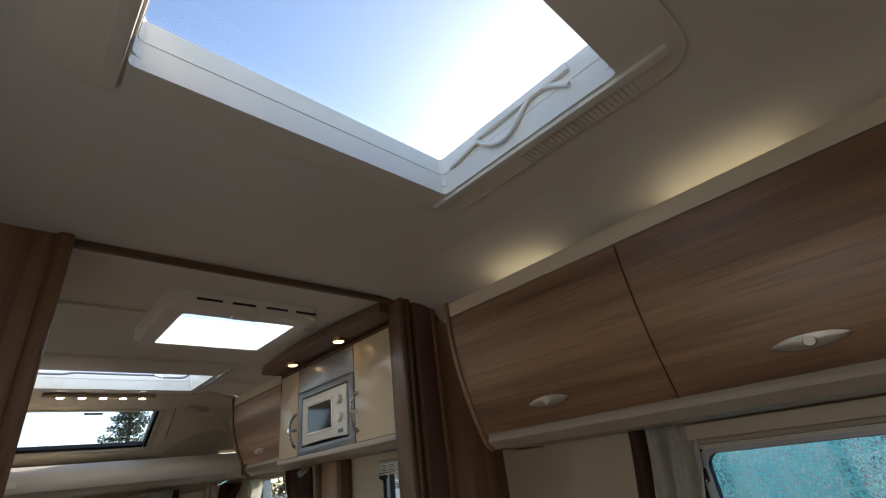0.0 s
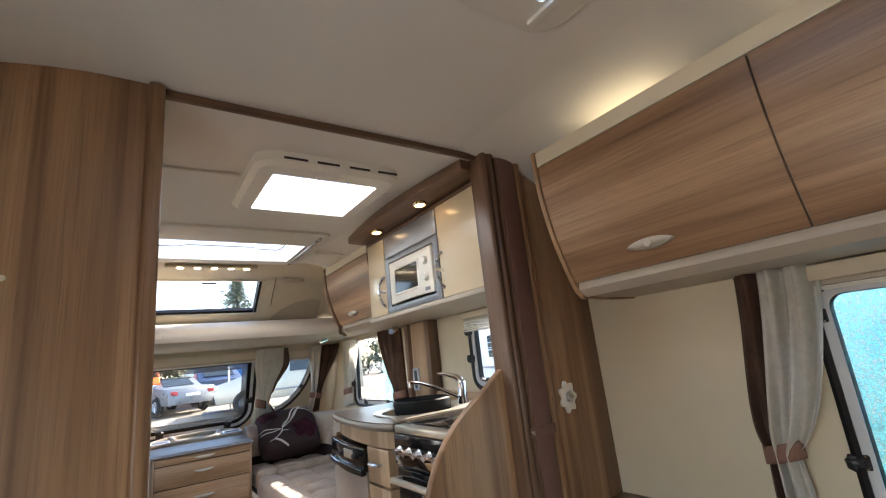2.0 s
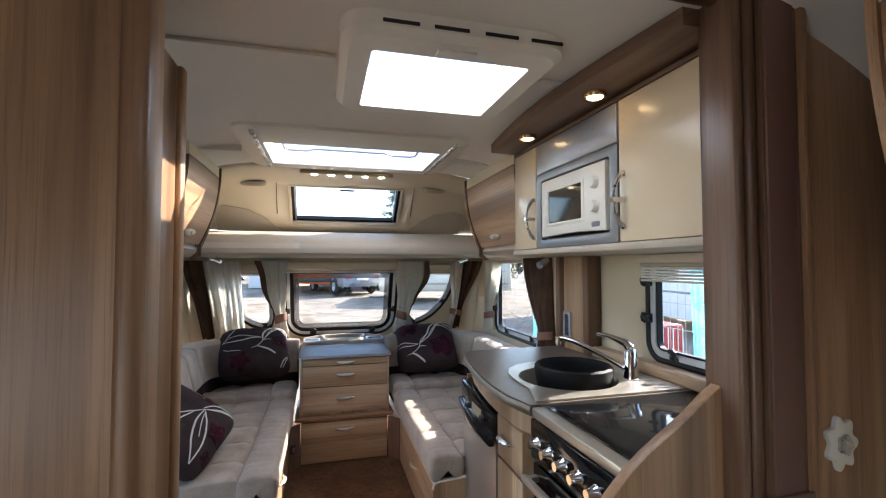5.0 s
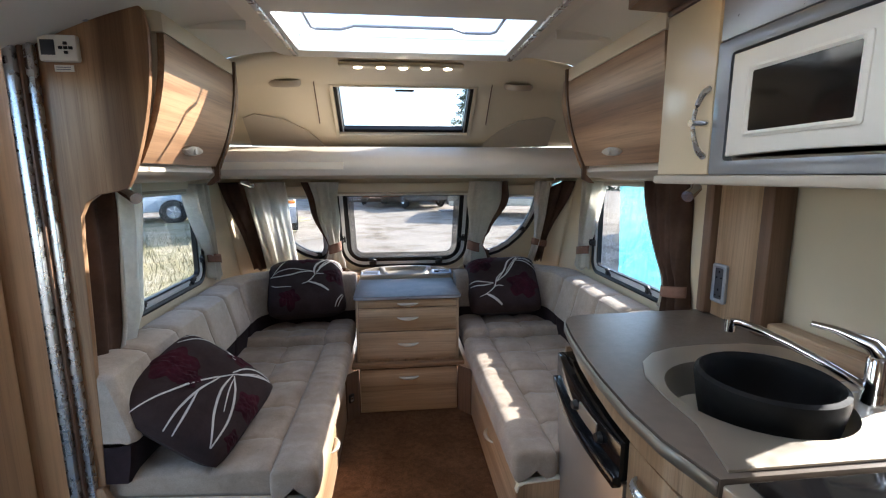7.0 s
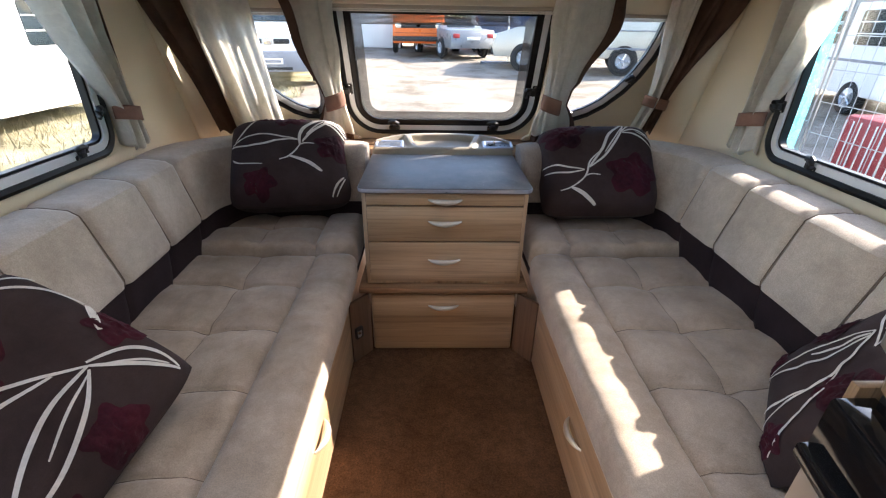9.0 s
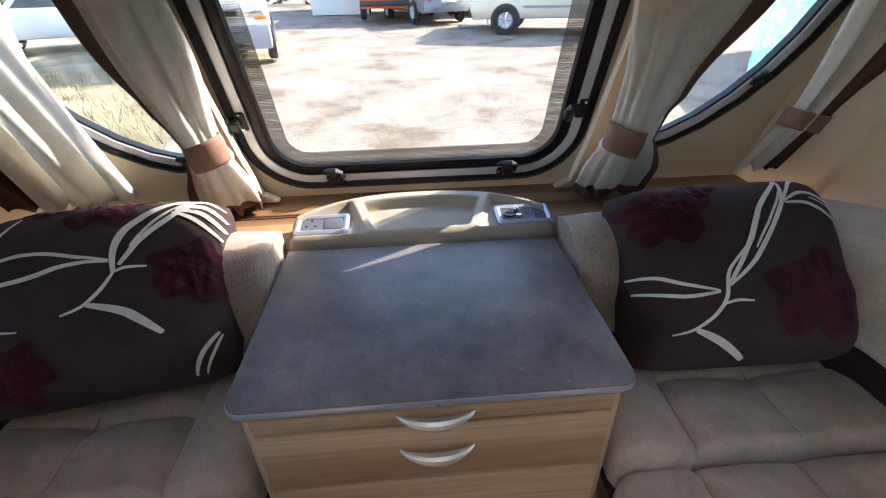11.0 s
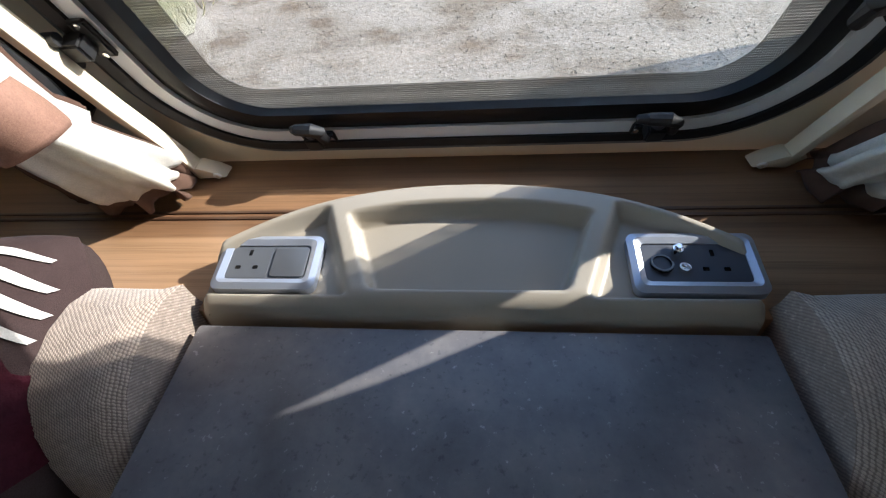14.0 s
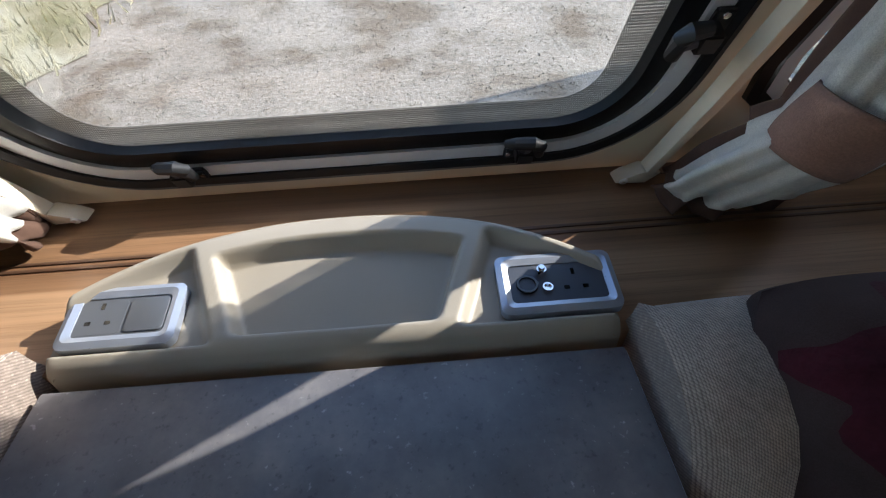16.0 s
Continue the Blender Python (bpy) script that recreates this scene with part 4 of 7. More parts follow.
def disc(r_, n=36, sx=1.0, sy=1.0, c=BOWL_C):
    return [(c[0] + r_ * sx * math.cos(2 * math.pi * k / n), c[1] + r_ * sy * math.sin(2 * math.pi * k / n)) for k in range(n)]


plate("rim", SINK, [disc(BOWL_R)], XY, WT_Z + 0.001, WT_Z + 0.006, "steel", sk)
lathe("bowl", [(BOWL_R, 0.005), (BOWL_R * 0.97, -0.02), (BOWL_R * 0.93, -0.08), (BOWL_R * 0.8, -0.100), (0.02, -0.104), (0.0, -0.104)], "steel", sk, pose(BOWL_C[0], BOWL_C[1], WT_Z))
for k in range(6):
    box("ridge", (0.97, -1.90 + 0.05 * k, WT_Z + 0.005), (1.06, -1.888 + 0.05 * k, WT_Z + 0.009), "steel", sk, 0.002)
bo = thing("washing_up_bowl", (0.775, -1.69, 0.9), "matt black plastic washing-up bowl standing in the sink", "bowl")
lathe("bowl", [(0.0, -0.098), (0.118, -0.098), (0.126, -0.090), (0.150, 0.0), (0.156, 0.034), (0.160, 0.046), (0.170, 0.053), (0.181, 0.047), (0.183, 0.034),
               (0.179, 0.015), (0.172, -0.02), (0.150, -0.095), (0.0, -0.1025)], "matt_black", bo, pose(0.772, -1.695, 0.932) @ Matrix.Diagonal((0.80, 0.80, 1.08, 1)), 48)
tp = thing("mixer_tap", (0.985, -1.75, 0.935), "chrome single-lever mixer tap with a long spout", "tap")
lathe("body", [(0.0, 0.11), (0.018, 0.11), (0.024, 0.10), (0.024, 0.03), (0.027, 0.02), (0.03, 0.0)], "chrome", tp, pose(0.985, -1.75, 0.936))
tube("spout", [(0.975, -1.74, 0.965), (0.93, -1.69, 1.0), (0.885, -1.635, 1.03), (0.84, -1.585, 1.054), (0.812, -1.553, 1.062), (0.798, -1.538, 1.060)], 0.0105, "chrome", tp, 12)
tube("outlet", [(0.797, -1.537, 1.068), (0.797, -1.537, 1.036)], 0.0135, "chrome", tp, 14)
tube("lever", [(0.985, -1.75, 1.045), (0.975, -1.735, 1.066), (0.93, -1.69, 1.088), (0.90, -1.66, 1.094)], [0.02, 0.017, 0.009, 0.007], "chrome", tp, 12)

hob = thing("cooker", (0.8, -2.19, 0.08), "stainless cooker with glass lid, four knobs and an oven", "cooker")
box("body", (0.50, -2.44, 0.085), (1.14, -1.945, 0.90), "black_plastic", hob, 0.003)
box("hob_rim", (0.475, -2.44, 0.895), (1.08, -1.942, 0.925), "steel", hob, 0.006)
box("glass_lid", (0.515, -2.43, 0.926), (1.07, -1.952, 0.931), "black_gloss", hob, 0.002)
box("fascia", (0.470, -2.44, 0.775), (0.50, -1.945, 0.893), "black_gloss", hob, 0.004)
for k in range(5):
    lathe("knob", [(0, 0.028), (0.012, 0.028), (0.014, 0.02), (0.018, 0.004), (0.021, 0.0)], "chrome", hob, Matrix.Translation((0.470, -1.99 - 0.075 * k, 0.83)) @ Matrix.Rotation(radians(-90), 4, "Y"), 18)
box("oven_door", (0.472, -2.43, 0.33), (0.50, -1.955, 0.765), "black_gloss", hob, 0.006)
box("oven_handle", (0.425, -2.42, 0.715), (0.447, -1.965, 0.738), "steel", hob, 0.008)
for y in (-2.40, -1.985):
    box("handle_post", (0.44, y - 0.01, 0.718), (0.473, y + 0.01, 0.736), "steel", hob, 0.003)
box("lower_door", (0.474, -2.43, 0.10), (0.50, -1.955, 0.32), "steel", hob, 0.005)

# column between worktop and lounge window
col = S(box("pilaster", (1.085, -1.285, 0.931), (1.148, -1.09, 1.412), "pale_wood_z", r=0.004), "pale wood-effect column at the back of the worktop", "column")
S(box("pilaster", (1.06, -1.089, 0.931), (1.148, -1.04, 1.412), "dark_wood_z", r=0.012), "dark wood-effect column edge", "column")
S(box("pilaster", (1.07, -1.335, 0.931), (1.148, -1.287, 1.412), "dark_wood_z", r=0.008), "dark wood-effect column edge", "column")


def socket_plate(place, u0, u1, v0, v1, label, dark, pins, holes=False):
    """A mains socket: frame, face, pin holes; place(u, v, w) with w towards the room."""
    th = thing("socket", place((u0 + u1) / 2, (v0 + v1) / 2, 0), label, "socket", "mains sockets")
    ring("frame", round_rect(u0, u1, v0, v1, 0.010, 5), round_rect(u0 + 0.014, u1 - 0.014, v0 + 0.014, v1 - 0.014, 0.006, 5), place, 0.0, 0.010, "silver_plastic", th, True, 0.003)
    prism("face", round_rect(u0 + 0.013, u1 - 0.013, v0 + 0.013, v1 - 0.013, 0.006, 5), place, 0.001, 0.0085, dark, th)
    for cu, cv in pins:
        for du, dv, w_, h_ in ((0, 0.012, 0.0042, 0.008), (-0.0111, -0.009, 0.0065, 0.0045), (0.0111, -0.009, 0.0065, 0.0045)):
            prism("pin_hole", round_rect(cu + du - w_ / 2, cu + du + w_ / 2, cv + dv - h_ / 2, cv + dv + h_ / 2, 0.0005, 1), place, 0.0082, 0.0092, "black_gloss", th)
    return th


socket_plate(lambda u, v, w: Vector((1.085 - w, u, v)), -1.165, -1.085 - 0.012, 0.985, 1.125, "silver-framed mains socket on the column", "dark_grey_plastic", [(-1.13, 1.02), (-1.13, 1.085)])

# ---- chest of drawers and shelf behind it ----
ch = thing("chest_of_drawers", (0, 0.2, 0), "wood-effect chest of drawers with a slate-grey top", "chest")
TOP = round_rect(-0.318, 0.318, -0.012, 0.452, 0.02, 5, (0.03, 0.03, 0.004, 0.004))
prism("top", TOP, XY, 0.717, 0.737, "slate_laminate", ch, 0.003)
prism("top_edge", [(x * 1.004, y - 0.001) for x, y in TOP], XY, 0.7205, 0.7335, "silver_plastic", ch, 0.001)
# dark sheet behind the drawers, its colour standing in for shade in the gaps
box("drawer_gap_shade", (-0.293, 0.0135, 0.375), (0.293, 0.0155, 0.7155), "dark_wood_x", ch, 0.0)
box("carcass", (-0.308, 0.016, 0.323), (0.308, 0.45, 0.7165), "pale_wood_z", ch, 0.003)
box("ledge", (-0.338, -0.022, 0.298), (0.338, 0.45, 0.324), "wood_x", ch, 0.006)
box("lower_carcass", (-0.297, 0.012, 0.001), (0.297, 0.45, 0.297), "pale_wood_z", ch, 0.003)


def bow_handle(parent, x, y, z, w=0.062):
    n_ = 14
    pts = [Vector((x - w + 2 * w * i / n_, y - 0.020 * math.sin(math.pi * i / n_) ** 0.7, z - 0.003 * math.sin(math.pi * i / n_))) for i in range(n_ + 1)]
    return tube("handle", pts, [0.0025 + 0.0085 * math.sin(math.pi * i / n_) ** 0.8 for i in range(n_ + 1)], "satin_nickel", parent, 10)


for z0, z1 in ((0.668, 0.7125), (0.522, 0.662), (0.345, 0.516)):
    d = box("drawer", (-0.290, 0.0, z0), (0.290, 0.02, z1), "pale_wood_x", ch, 0.003)
    bow_handle(d, 0.0, 0.0, (z0 + z1) / 2 + (0.012 if z1 - z0 > 0.1 else 0))
d = box("drawer", (-0.290, -0.004, 0.008), (0.290, 0.014, 0.284), "pale_wood_x", ch, 0.003)
bow_handle(d, 0.0, -0.004, 0.232)
for g in (-1, 1):
    mesh_ob("splay_panel", [Vector(p) for p in ((g * 0.300, -0.002, 0.001), (g * 0.366, -0.085, 0.001), (g * 0.366, -0.085, 0.287), (g * 0.300, -0.002, 0.287))], [(0, 1, 2, 3)], "dark_wood_z", ch).modifiers.new("t", "SOLIDIFY").thickness = 0.012
lamp_sw = thing("switch", (-0.345, -0.06, 0.14), "small dark switch on the splayed plinth panel", "switch")
box("plate", (-0.362, -0.072, 0.115), (-0.325, -0.052, 0.165), "black_plastic", lamp_sw, 0.004, turn=Matrix.Rotation(radians(50), 4, "Z"))
box("rocker", (-0.353, -0.078, 0.125), (-0.334, -0.058, 0.155), "aluminium", lamp_sw, 0.003, turn=Matrix.Rotation(radians(50), 4, "Z"))

S(box("window_shelf", (-1.0, 0.475, 0.69), (1.0, 0.79, 0.732), "wood_x", r=0.002), "wood-effect shelf below the front windows", "shelf")
for y in (0.642, 0.655):
    S(box("shelf_groove", (-0.98, y - 0.003, 0.7322), (0.98, y + 0.003, 0.7345), "dark_wood_x", r=0.001), "dark grooved track on the shelf", "trim")

# moulded tray behind the chest: a height field with three dips
tr = thing("sill_tray", (0, 0.55, 0.735), "beige moulded sill tray with a dished middle and two sockets", "tray")


def tray_back(u):
    return 0.550 + 0.097 * (1 - min(1, abs(u) / 0.318) ** 2.2)


def step(a, b, x):
    t = min(1, max(0, (x - a) / (b - a)))
    return t * t * (3 - 2 * t)


def tray(s, t):
    u = -0.318 + 0.636 * s
    y0, y1 = 0.466, tray_back(u)
    y = y0 + (y1 - y0) * t
    d = (y - y0) / 0.2
    z = 0.764 + 0.030 * step(0.0, 0.8, d)
    edge = 1 - step(0.0, 0.05, t) if t < 0.5 else step(0.90, 1.0, t)
    z -= 0.008 * edge ** 2 if t > 0.5 else 0.024 * (1 - math.sqrt(max(0.0, 1 - min(1, max(0, (0.490 - y) / 0.024)) ** 2)))
    e = min(s, 1 - s)
    z -= 0.012 * (1 - step(0.0, 0.02, e)) ** 2
    k = abs(u)
    slant = 0.105 + 0.045 * (y - 0.49) / 0.12
    inside = (1 - step(slant, slant + 0.012, k)) * step(0.486, 0.496, y) * (1 - step(tray_back(u) - 0.046, tray_back(u) - 0.036, y))
    z -= 0.027 * inside
    side = step(slant + 0.030, slant + 0.046, k) * (1 - step(tray_back(u) - 0.024, tray_back(u) - 0.014, y))
    side *= step(0.478, 0.487, y)
    z += (0.750 + 0.16 * (y - 0.487) - z) * side
    return Vector((u, y, z))


grid_ob("top", tray, 170, 64, "tray_plastic", tr)
rim = [tray(i / 60, 0.0) for i in range(61)] + [tray(1.0, j / 12) for j in range(1, 13)] + [tray(1 - i / 60, 1.0) for i in range(1, 61)] + [tray(0.0, 1 - j / 12) for j in range(1, 12)]
n_ = len(rim)
mesh_ob("skirt", rim + [Vector((p.x, p.y - (0.004 if p.y < 0.467 else 0.0), 0.7335 if p.y > 0.48 else 0.690)) for p in rim], [(i, (i + 1) % n_, n_ + (i + 1) % n_, n_ + i) for i in range(n_)], "tray_plastic", tr, True)


def tilted(cx):
    def place(u, v, w):
        return Vector((u, 0.487 + v, 0.7515 + v * 0.16 + w))
    return place


sl = socket_plate(tilted(-0.245), -0.311, -0.180, 0.0, 0.076, "silver-framed mains socket and blank plate in the sill tray", "slate_plastic", [(-0.272, 0.040)])
prism("blank_plate", round_rect(-0.240, -0.196, 0.017, 0.059, 0.005, 4), tilted(0), 0.0085, 0.0105, "slate_plastic", sl, 0.001)
prism("module", round_rect(-0.296, -0.244, 0.017, 0.059, 0.005, 4), tilted(0), 0.0080, 0.0088, "slate_plastic", sl)
sr = socket_plate(tilted(0.25), 0.186, 0.326, 0.0, 0.078, "silver-framed mains, aerial and 12-volt outlets in the sill tray", "dark_grey_plastic", [(0.277, 0.040)])
lathe("outlet_12v", [(0.0, -0.004), (0.0095, -0.004), (0.0100, 0.003), (0.0125, 0.003), (0.0130, 0.0)], "black_gloss", sr, Matrix.Translation(tilted(0)(0.220, 0.037, 0.009)), 24)
lathe("aerial_pin", [(0.0, 0.012), (0.0035, 0.012), (0.0042, 0.008), (0.0058, 0.008), (0.0062, 0.0)], "chrome", sr, Matrix.Translation(tilted(0)(0.239, 0.052, 0.009)), 16)
lathe("aerial_ring", [(0.0, 0.001), (0.0035, 0.001), (0.0042, 0.004), (0.0062, 0.004), (0.0066, 0.0)], "chrome", sr, Matrix.Translation(tilted(0)(0.243, 0.031, 0.009)), 16)

# ---- sofas ----


def sofa(g):
    side = "west" if g < 0 else "east"
    th = thing("sofa", (g * 0.75, -0.4, 0), "L-shaped beige suede sofa with tufted seat and dark brown base band", "sofa", "lounge sofas")
    # wooden base with end panel
    box("base", (min(g * 0.372, g * 1.13), -1.135, 0.001), (max(g * 0.372, g * 1.13), 0.44, 0.335), "pale_wood_y", th, 0.003)
    box("base_trim", (min(g * 0.366, g * 0.374), -1.135, 0.30), (max(g * 0.366, g * 0.374), -0.09, 0.318), "cream_moulding", th, 0.003)
    for yh in (-0.62,):
        bh = [Vector((g * (0.372 - 0.022 * math.sin(math.pi * i / 12) ** 0.7), yh - 0.06 + 0.12 * i / 12, 0.20)) for i in range(13)]
        tube("base_handle", bh, [0.003 + 0.008 * math.sin(math.pi * i / 12) for i in range(13)], "satin_nickel", th, 8)
    endp = [(0.352, 0.0), (0.352, 0.315), (0.36, 0.335), (0.38, 0.343), (0.99, 0.385), (1.005, 0.40), (1.02, 0.44), (1.145, 0.44), (1.145, 0.0)]
    prism("end_panel", [(g * x, z) for x, z in endp], XZ, -1.158, -1.136, "wood_z", th, 0.003)
    prism("end_edge", [(g * x, z) for x, z in ((0.350, 0.31), (0.358, 0.338), (0.38, 0.347), (0.99, 0.389), (0.99, 0.383), (0.38, 0.341), (0.362, 0.333), (0.355, 0.31))], XZ, -1.1605, -1.1355, "cream_moulding", th)

    def dent(d, w=0.018):
        return math.exp(-(d / w) ** 2)

    seams = [-0.94, -0.70, -0.455, -0.205]

    def seat(s, t, x0=0.500, x1=1.06, y0=-1.125, y1=0.02, top=0.462, low=0.345, lines=seams, mid=0.705):
        """A cushion wrapped over its edges: s across, t along."""
        a, b = s * 1.3 - 0.15, t * 1.12 - 0.06
        x, y = x0 + (x1 - x0) * min(1, max(0, a)), y0 + (y1 - y0) * min(1, max(0, b))
        ex, ey = max(0, -a, a - 1) / 0.15, max(0, -b, b - 1) / 0.06
        z = top
        scallop = 0.016 * min(1.0, abs(x - mid) / 0.16) ** 0.8
        h, wide = 0.0, 0.0
        for q in lines:
            h = max(h, dent(y - q - scallop * 0.7, 0.0065))
            wide = max(wide, dent(y - q - scallop * 0.7, 0.045))
        h = max(h, dent(x - mid, 0.006) * 0.55)
        wide = max(wide, dent(x - mid, 0.04) * 0.6)
        pit = max([0] + [math.exp(-(((y - q) / 0.030) ** 2 + ((x - mid) / 0.030) ** 2)) for q in lines])
        crease = 0.006 * noise.noise(Vector((x * 9, y * 9, g * 3.0))) + 0.0035 * noise.noise(Vector((x * 30, y * 14, g * 5.0)))
        z += crease - 0.008 * h - 0.013 * wide - 0.012 * pit
        soft = max(0, 1 - min(a, 1 - a) / 0.09 if 0 <= a <= 1 else 1) ** 2
        softy = max(0, 1 - min(b, 1 - b) / 0.04 if 0 <= b <= 1 else 1) ** 2
        z -= 0.018 * max(soft, softy)
        drop = max(ex, ey)
        if drop > 0:
            z = z - (z - low) * drop
            x += (1 if a > 0.5 else -1) * 0.004 * math.sin(math.pi * ex)
        return Vector((g * x, y, z))

    grid_ob("seat_cushion", seat, 90, 260, "seat_fabric", th)

    def stitch(pairs, x0=0.500, x1=1.06, y0=-1.125, y1=0.02, **kw):
        """A sunk thread along places (x, y) of a seat."""
        pts = []
        for x, y in pairs:
            p = seat(((x - x0) / (x1 - x0) + 0.15) / 1.3, ((y - y0) / (y1 - y0) + 0.06) / 1.12, x0, x1, y0, y1, **kw)
            pts.append(p + Vector((0, 0, 0.0006)))
        tube("seam", pts, 0.0013, "seam_thread", th, 5)

    for q in seams:
        stitch([(x, q + 0.7 * 0.016 * min(1.0, abs(x - 0.705) / 0.16) ** 0.8) for x in [0.505 + 0.405 * i / 30 for i in range(31)]])
    stitch([(0.705 + 0.003 * math.sin(y * 40), y) for y in [-1.11 + 1.12 * i / 90 for i in range(91)]])
    corner = dict(x0=0.500, x1=1.06, y0=0.028, y1=0.45, top=0.50, low=0.36, lines=[0.20], mid=0.72)
    stitch([(x, 0.20 + 0.7 * 0.016 * min(1.0, abs(x - 0.72) / 0.16) ** 0.8) for x in [0.505 + 0.4 * i / 24 for i in range(25)]], **corner)
    stitch([(0.72, y) for y in [0.04 + 0.28 * i / 20 for i in range(21)]], **corner)
    grid_ob("corner_cushion", lambda s, t: seat(s, t, 0.500, 1.06, 0.028, 0.45, 0.50, 0.36, [0.20], 0.72), 70, 80, "seat_fabric", th)

    def roll(s, t, y0=-1.150, y1=0.018, top=0.468):
        """The knee roll along the front: s round it, t along."""
        a = math.pi * (1.30 - 1.60 * s)
        b = t * 1.06 - 0.03
        y = y0 + (y1 - y0) * min(1, max(0, b))
        e = max(0, -b, b - 1) / 0.03
        k = (1 - e) * (1 - 0.10 * max(0, 1 - min(b, 1 - b) / 0.02 if 0 <= b <= 1 else 1) ** 2)
        wr = 0.0035 * noise.noise(Vector((y * 26, s * 4, g))) + 0.0050 * max(0, noise.noise(Vector((y * 11, s * 3, g)))) + 0.006 * noise.noise(Vector((y * 3, s * 2, g)))
        ca, sa = math.cos(a), math.sin(a)
        ex = math.copysign(abs(ca) ** 0.55, ca) * 0.084
        ez = math.copysign(abs(sa) ** 0.55, sa) * 0.070
        return Vector((g * (0.424 + ex * (k * 0.5 + 0.5 if e else k) * (1 - e)), y + 0.01 * e * (1 if b > 0.5 else -1), top - 0.072 + ez * k + wr))

    grid_ob("knee_roll", roll, 32, 160, "seat_fabric", th)
    grid_ob("corner_roll", lambda s, t: roll(s, t, 0.026, 0.45, 0.512), 28, 30, "seat_fabric", th)
    box("roll_band", (min(g * 0.352, g * 0.50), -1.10, 0.337), (max(g * 0.352, g * 0.50), 0.44, 0.39), "plum_fabric", th, 0.012, 3)

    # back cushions swept along the side and round the corner to the chest
    def path(q):
        """q metres from the rear end: a place on the front of the cushions, and the way to the wall."""
        L1, R = 1.27, 0.16
        if q < L1:
            return Vector((0.915, -1.14 + q, 0)), Vector((1, 0, 0))
        a = (q - L1) / R
        if a < math.pi / 2:
            c = Vector((0.915 - R, -1.14 + L1, 0))
            d = Vector((math.cos(a), math.sin(a), 0))
            return c + d * R, d
        rest = q - L1 - R * math.pi / 2
        return Vector((0.915 - R - rest, -1.14 + L1 + R, 0)), Vector((0, 1, 0))

    PROFILE = [(0.03, 0.572), (0.0, 0.582), (-0.004, 0.60), (0.012, 0.66), (0.030, 0.72), (0.044, 0.775), (0.054, 0.804), (0.078, 0.819), (0.15, 0.826), (0.20, 0.822), (0.215, 0.80), (0.215, 0.57)]
    # the fuller, rounder section of the arm beside the chest
    ARM = [(0.03, 0.572), (-0.012, 0.585), (-0.022, 0.62), (-0.022, 0.665), (-0.014, 0.705), (0.0, 0.742), (0.020, 0.774), (0.046, 0.800), (0.080, 0.818), (0.118, 0.826), (0.155, 0.824), (0.188, 0.812), (0.208, 0.788), (0.215, 0.75), (0.215, 0.57)]
    BAND = [(0.030, 0.440), (0.018, 0.50), (0.010, 0.575), (0.05, 0.585), (0.21, 0.585), (0.21, 0.445)]

    def swept(name, prof, q0, q1, mat, puff):
        n = max(8, int((q1 - q0) / 0.012))
        m_ = len(prof)
        verts, faces = [], []
        for i in range(n + 1):
            t = i / n
            p, d = path(q0 + (q1 - q0) * t)
            e = puff * max(0, 1 - min(t, 1 - t) * (q1 - q0) / 0.022) ** 2
            deep = 1.0 if d.y < 0.5 else 0.92
            for k, (o, z) in enumerate(prof):
                o2 = o * deep + e * (1 if k < m_ - 3 else 0)
                w = 0.004 * noise.noise(Vector((p.x * 6, p.y * 6, z * 6 + g)))
                verts.append(Vector((g * (p.x + d.x * (o2 + w)), p.y + d.y * (o2 + w), z - e * (0.6 if 5 <= k <= m_ - 3 else 0) - (0.004 + 0.022 * max(0.0, (0.76 - p.x) / 0.43)) * max(0, d.y) * (z - 0.44) / 0.38)))
        for i in range(n):
            for k in range(m_):
                k2 = (k + 1) % m_
                faces.append((i * m_ + k, i * m_ + k2, (i + 1) * m_ + k2, (i + 1) * m_ + k))
        faces += [tuple(range(m_)), tuple(n * m_ + k for k in range(m_))[::-1]]
        return mesh_ob(name, verts, faces, mat, th, True)

    cuts = [0.0, 0.235, 0.46, 0.718, 0.964, 1.187, 1.50, 1.945, 1.95]
    for a, b in zip(cuts, cuts[1:-1]):
        swept("back_cushion", PROFILE if a < 1.4 else ARM, a + 0.001, b - 0.001, "back_fabric" if a < 1.4 else "arm_weave", 0.017)
        swept("back_band", BAND, a + 0.001, b - 0.001, "plum_fabric", 0.006)
        if 0 < a < 1.45:
            p, d = path(a)
            tube("seam", [Vector((g * (p.x + d.x * (o + 0.011)), p.y + d.y * (o + 0.011), z - (0.007 if k > 4 else 0))) for k, (o, z) in enumerate(PROFILE[:10])], 0.0017, "seam_thread", th, 6)
    return th


sofa(-1)
sofa(1)


# ---- scatter cushions ----


ROSES = ((-0.62, 0.20, 0.36), (0.78, -0.02, 0.25), (0.50, 0.88, 0.26), (0.72, -0.80, 0.24), (-0.30, -0.02, 0.20), (-0.62, -0.75, 0.20))


